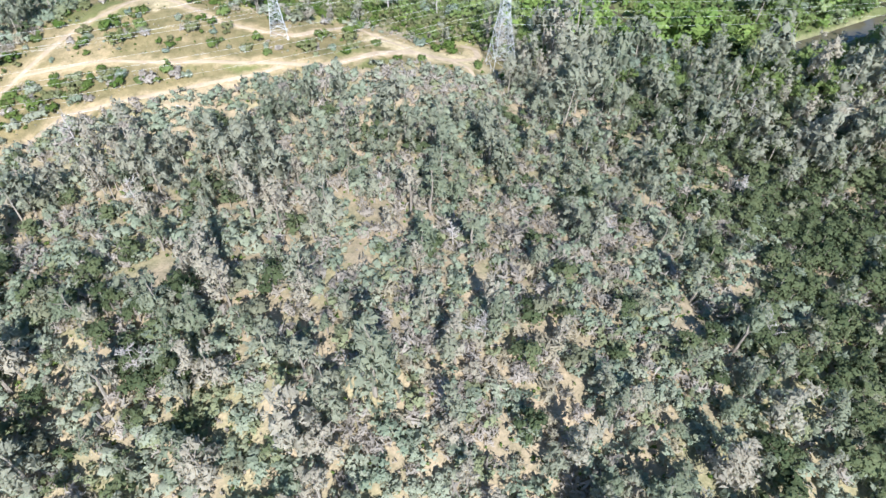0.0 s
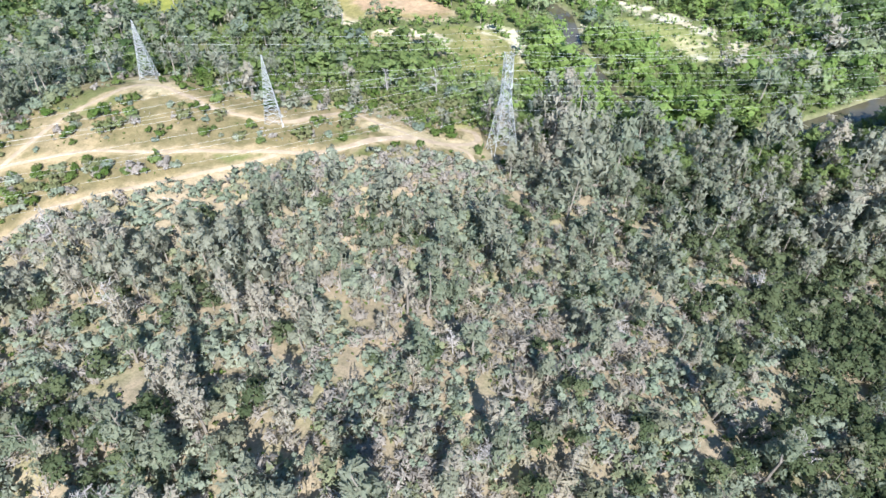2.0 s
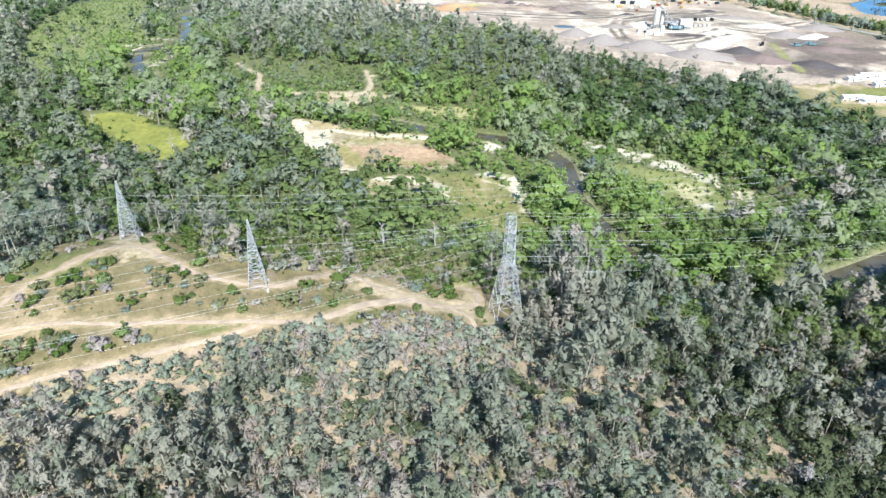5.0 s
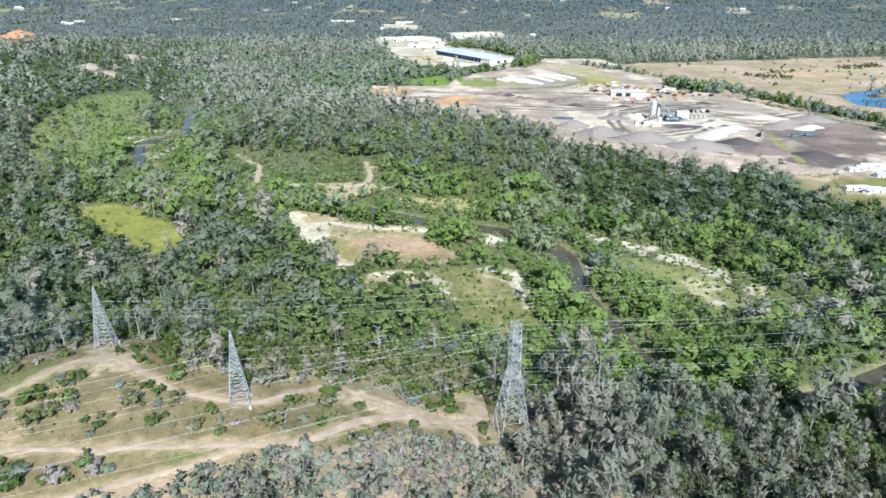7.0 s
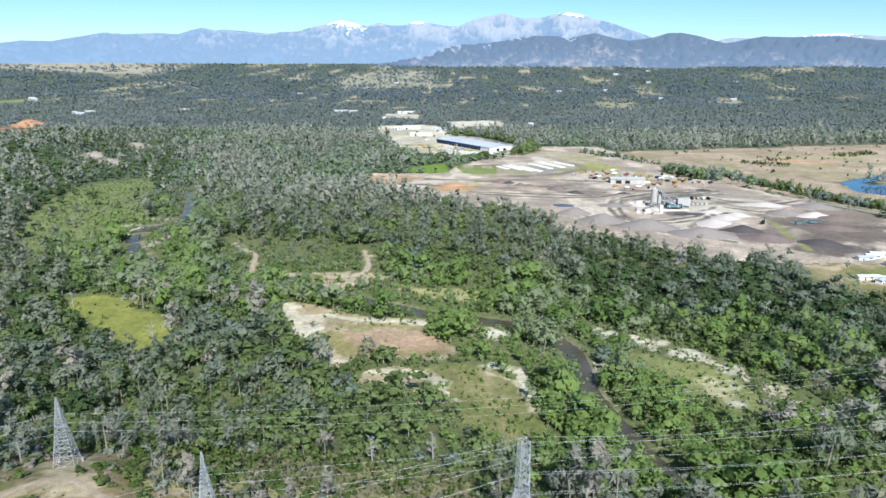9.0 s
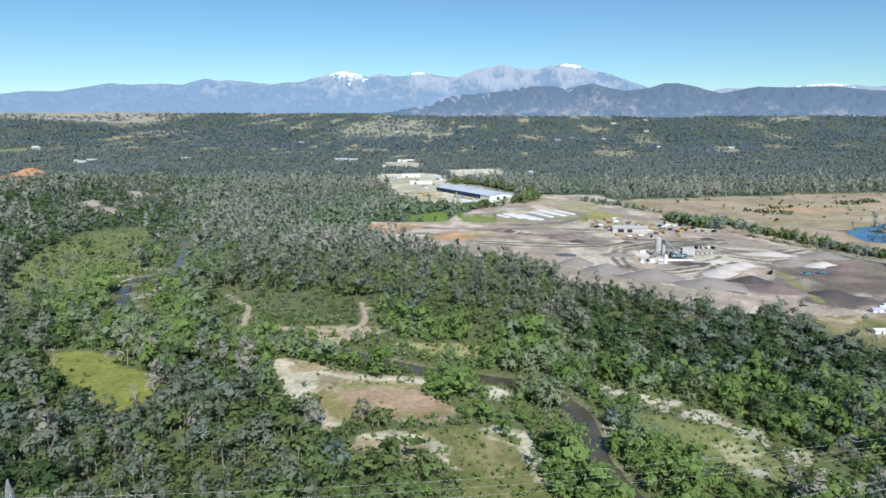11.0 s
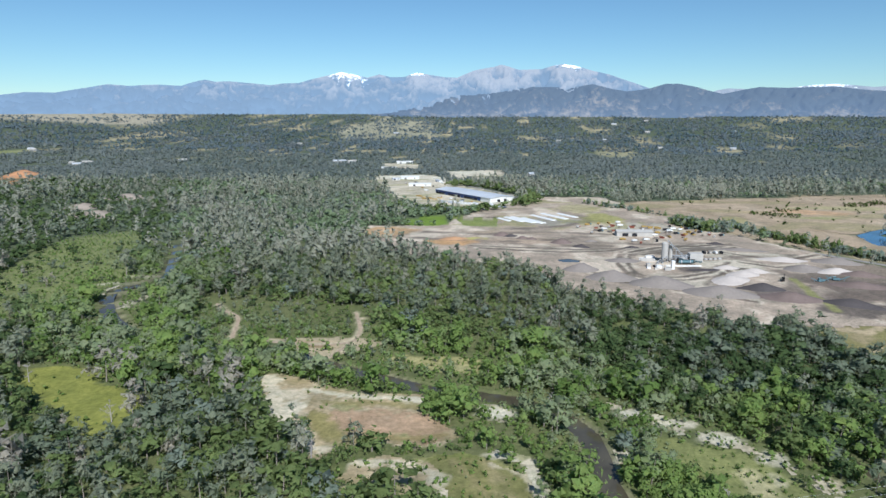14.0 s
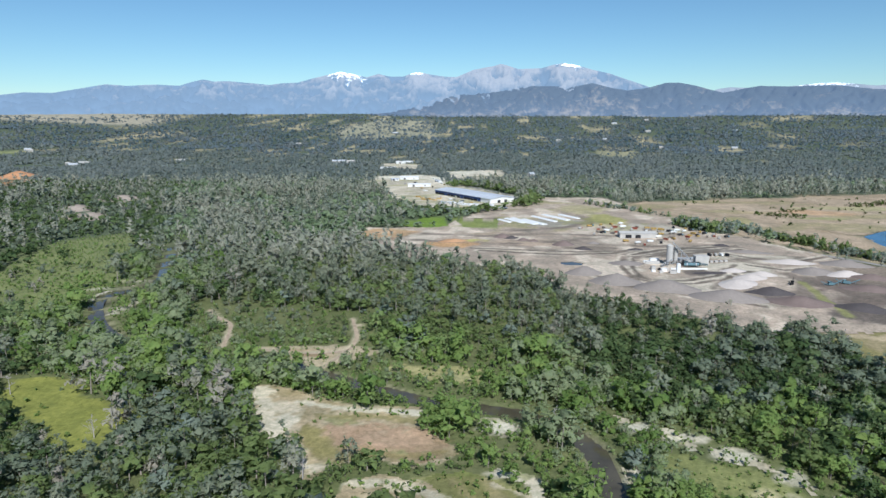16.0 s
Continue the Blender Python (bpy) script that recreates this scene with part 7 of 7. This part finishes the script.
skips = [skip(pose(190, 915, ground_at(190, 915) + 0.3, 0, 0, 20), M_RED, "rusty red open steel skip on gravel"), skip(pose(252, 905, ground_at(252, 905) + 0.3, 0, 0, 70), M_BARK, "dark brown open steel skip on gravel"), skip(pose(272, 893, ground_at(272, 893) + 0.3, 0, 0, -15), M_YELLOW, "yellow open steel skip on gravel")]
for k, (x, y) in enumerate(((172, 935), (176, 921), (181, 946), (196, 950), (203, 938), (211, 962), (224, 950), (219, 940), (244, 921), (258, 908), (266, 883), (247, 880), (281, 890), (290, 886), (236, 868), (228, 862), (196, 842), (203, 836), (183, 905), (242, 938), (262, 871), (299, 889), (168, 915), (232, 930))):
    copy_thing(skips[(0, 1, 1, 0, 1, 2, 1)[k % 7]], pose(x, y, ground_at(x, y) + 0.3, 0, 0, 47 * k) @ Matrix.Scale(0.8 + 0.15 * (k % 4), 4))

# stacked yellow timber in the yard
for k, (x, y) in enumerate(((-70, 1245), (-58, 1232), (-48, 1218), (-66, 1225), (-40, 1236), (-78, 1262))):
    t = thing("lumber_stack", pose(x, y, ground_at(x, y), 0, 0, -50 + 4 * k), "stack of yellow sawn timber in the yard", "lumber stack", "timber stacks")
    for j in range(4):
        bm = bmesh.new()
        box(bm, -5, 5, -1.6, 1.6, 0.75 * j - 0.1, 0.75 * j + 0.6)
        part("timber_pack", bm, M_YELLOW if k % 2 else plain("sawn timber", (0.55, 0.42, 0.22), 0.9, 0.2), t)

# wrapped board stacks in front of the warehouse
for k in range(46):
    u = rng.rand()
    x, y = -36 + 104 * u + 7 * rng.normal(), 1203 - 86 * u + 9 * rng.normal()
    t = thing("board_stack", pose(x, y, ground_at(x, y), 0, 0, -55 + 20 * rng.normal()), "stack of boards under white wrapping in the yard", "board stack", "wrapped board stacks")
    L, W, h = 3 + 3 * rng.rand(), 1.6 + 1.2 * rng.rand(), 1.2 + 1.6 * rng.rand()
    bm = bmesh.new()
    box(bm, -L, L, -W, W, 0.25, h)
    bmesh.ops.bevel(bm, geom=bm.edges[:], offset=0.15, segments=1, affect="EDGES")
    part("wrapping", bm, (M_WHITE, M_CONC, M_WHITE, M_ROOF)[k % 4], t)
    for s in (-0.7, 0.7):
        bm = bmesh.new()
        box(bm, s * L - 0.15, s * L + 0.15, -W, W, -0.3, 0.25)
        part("bearer", bm, M_BARK, t)

# trailers and sheds in the field beside the works
for k, (x, y, a, L) in enumerate(((314, 562, 10, 14), (322, 566, 5, 12), (331, 571, -5, 16), (327, 549, 15, 12), (291, 519, 5, 16), (300, 517, -10, 14), (308, 514, 0, 16), (316, 516, 20, 12), (338, 556, 30, 10), (296, 512, 40, 9))):
    shed("trailer_home", x, y, L, 4.2, 3.0, 0.5, a, M_WHITE, M_WHITE if k % 3 else M_ROOF, "white trailer with shallow roof in a dry field", "trailer", "trailers", doors=((-L / 5, 1, 2.1),), windows=((L / 5, 1.6, 1.2, 2.1), (L / 3, 1.2, 1.2, 2.1)))

# scattered far houses
for k, (x, y, L, a) in enumerate(((-1121, 2020, 30, 10), (-1104, 1935, 22, 30), (-1150, 1990, 18, -20), (-380, 2114, 40, 0), (-340, 2100, 26, 10), (163, 1669, 16, 40), (786, 2734, 20, 10), (1056, 2693, 22, -10), (-872, 2113, 26, 5), (-1553, 2413, 24, 0),
                                  (-1530, 2390, 18, 20), (864, 3900, 30, 0), (1076, 4030, 30, 0), (-341, 3457, 30, 10), (420, 3000, 20, 0), (640, 3100, 22, 30), (-700, 2900, 22, 0), (1300, 3300, 26, 15), (930, 3450, 24, 0))):
    shed("house", x, y, L, 11, 6, 3, a, M_CONC, M_ROOF if k % 2 else M_CONC, "pale house far off among trees", "house", "far houses", doors=((0, 1.6, 2.2),), windows=((-L / 4, 2, 1, 2.4), (L / 4, 2, 1, 2.4)))

# timber poles along the road
for k, (x, y) in enumerate(((300, 1000), (330, 935), (362, 870), (398, 812), (436, 757))):
    t = thing("utility_pole", pose(x + 12, y, ground_at(x + 12, y)), "thin wooden utility pole beside the road", "utility pole", "utility poles")
    bm = bmesh.new()
    bar(bm, (0, 0, -0.6), (0, 0, 12), 0.2, 0.14, 8)
    part("post", bm, M_BARK, t)
    bm = bmesh.new()
    bar(bm, (-1.4, 0, 11.2), (1.4, 0, 11.2), 0.09)
    part("crossarm", bm, M_BARK, t)
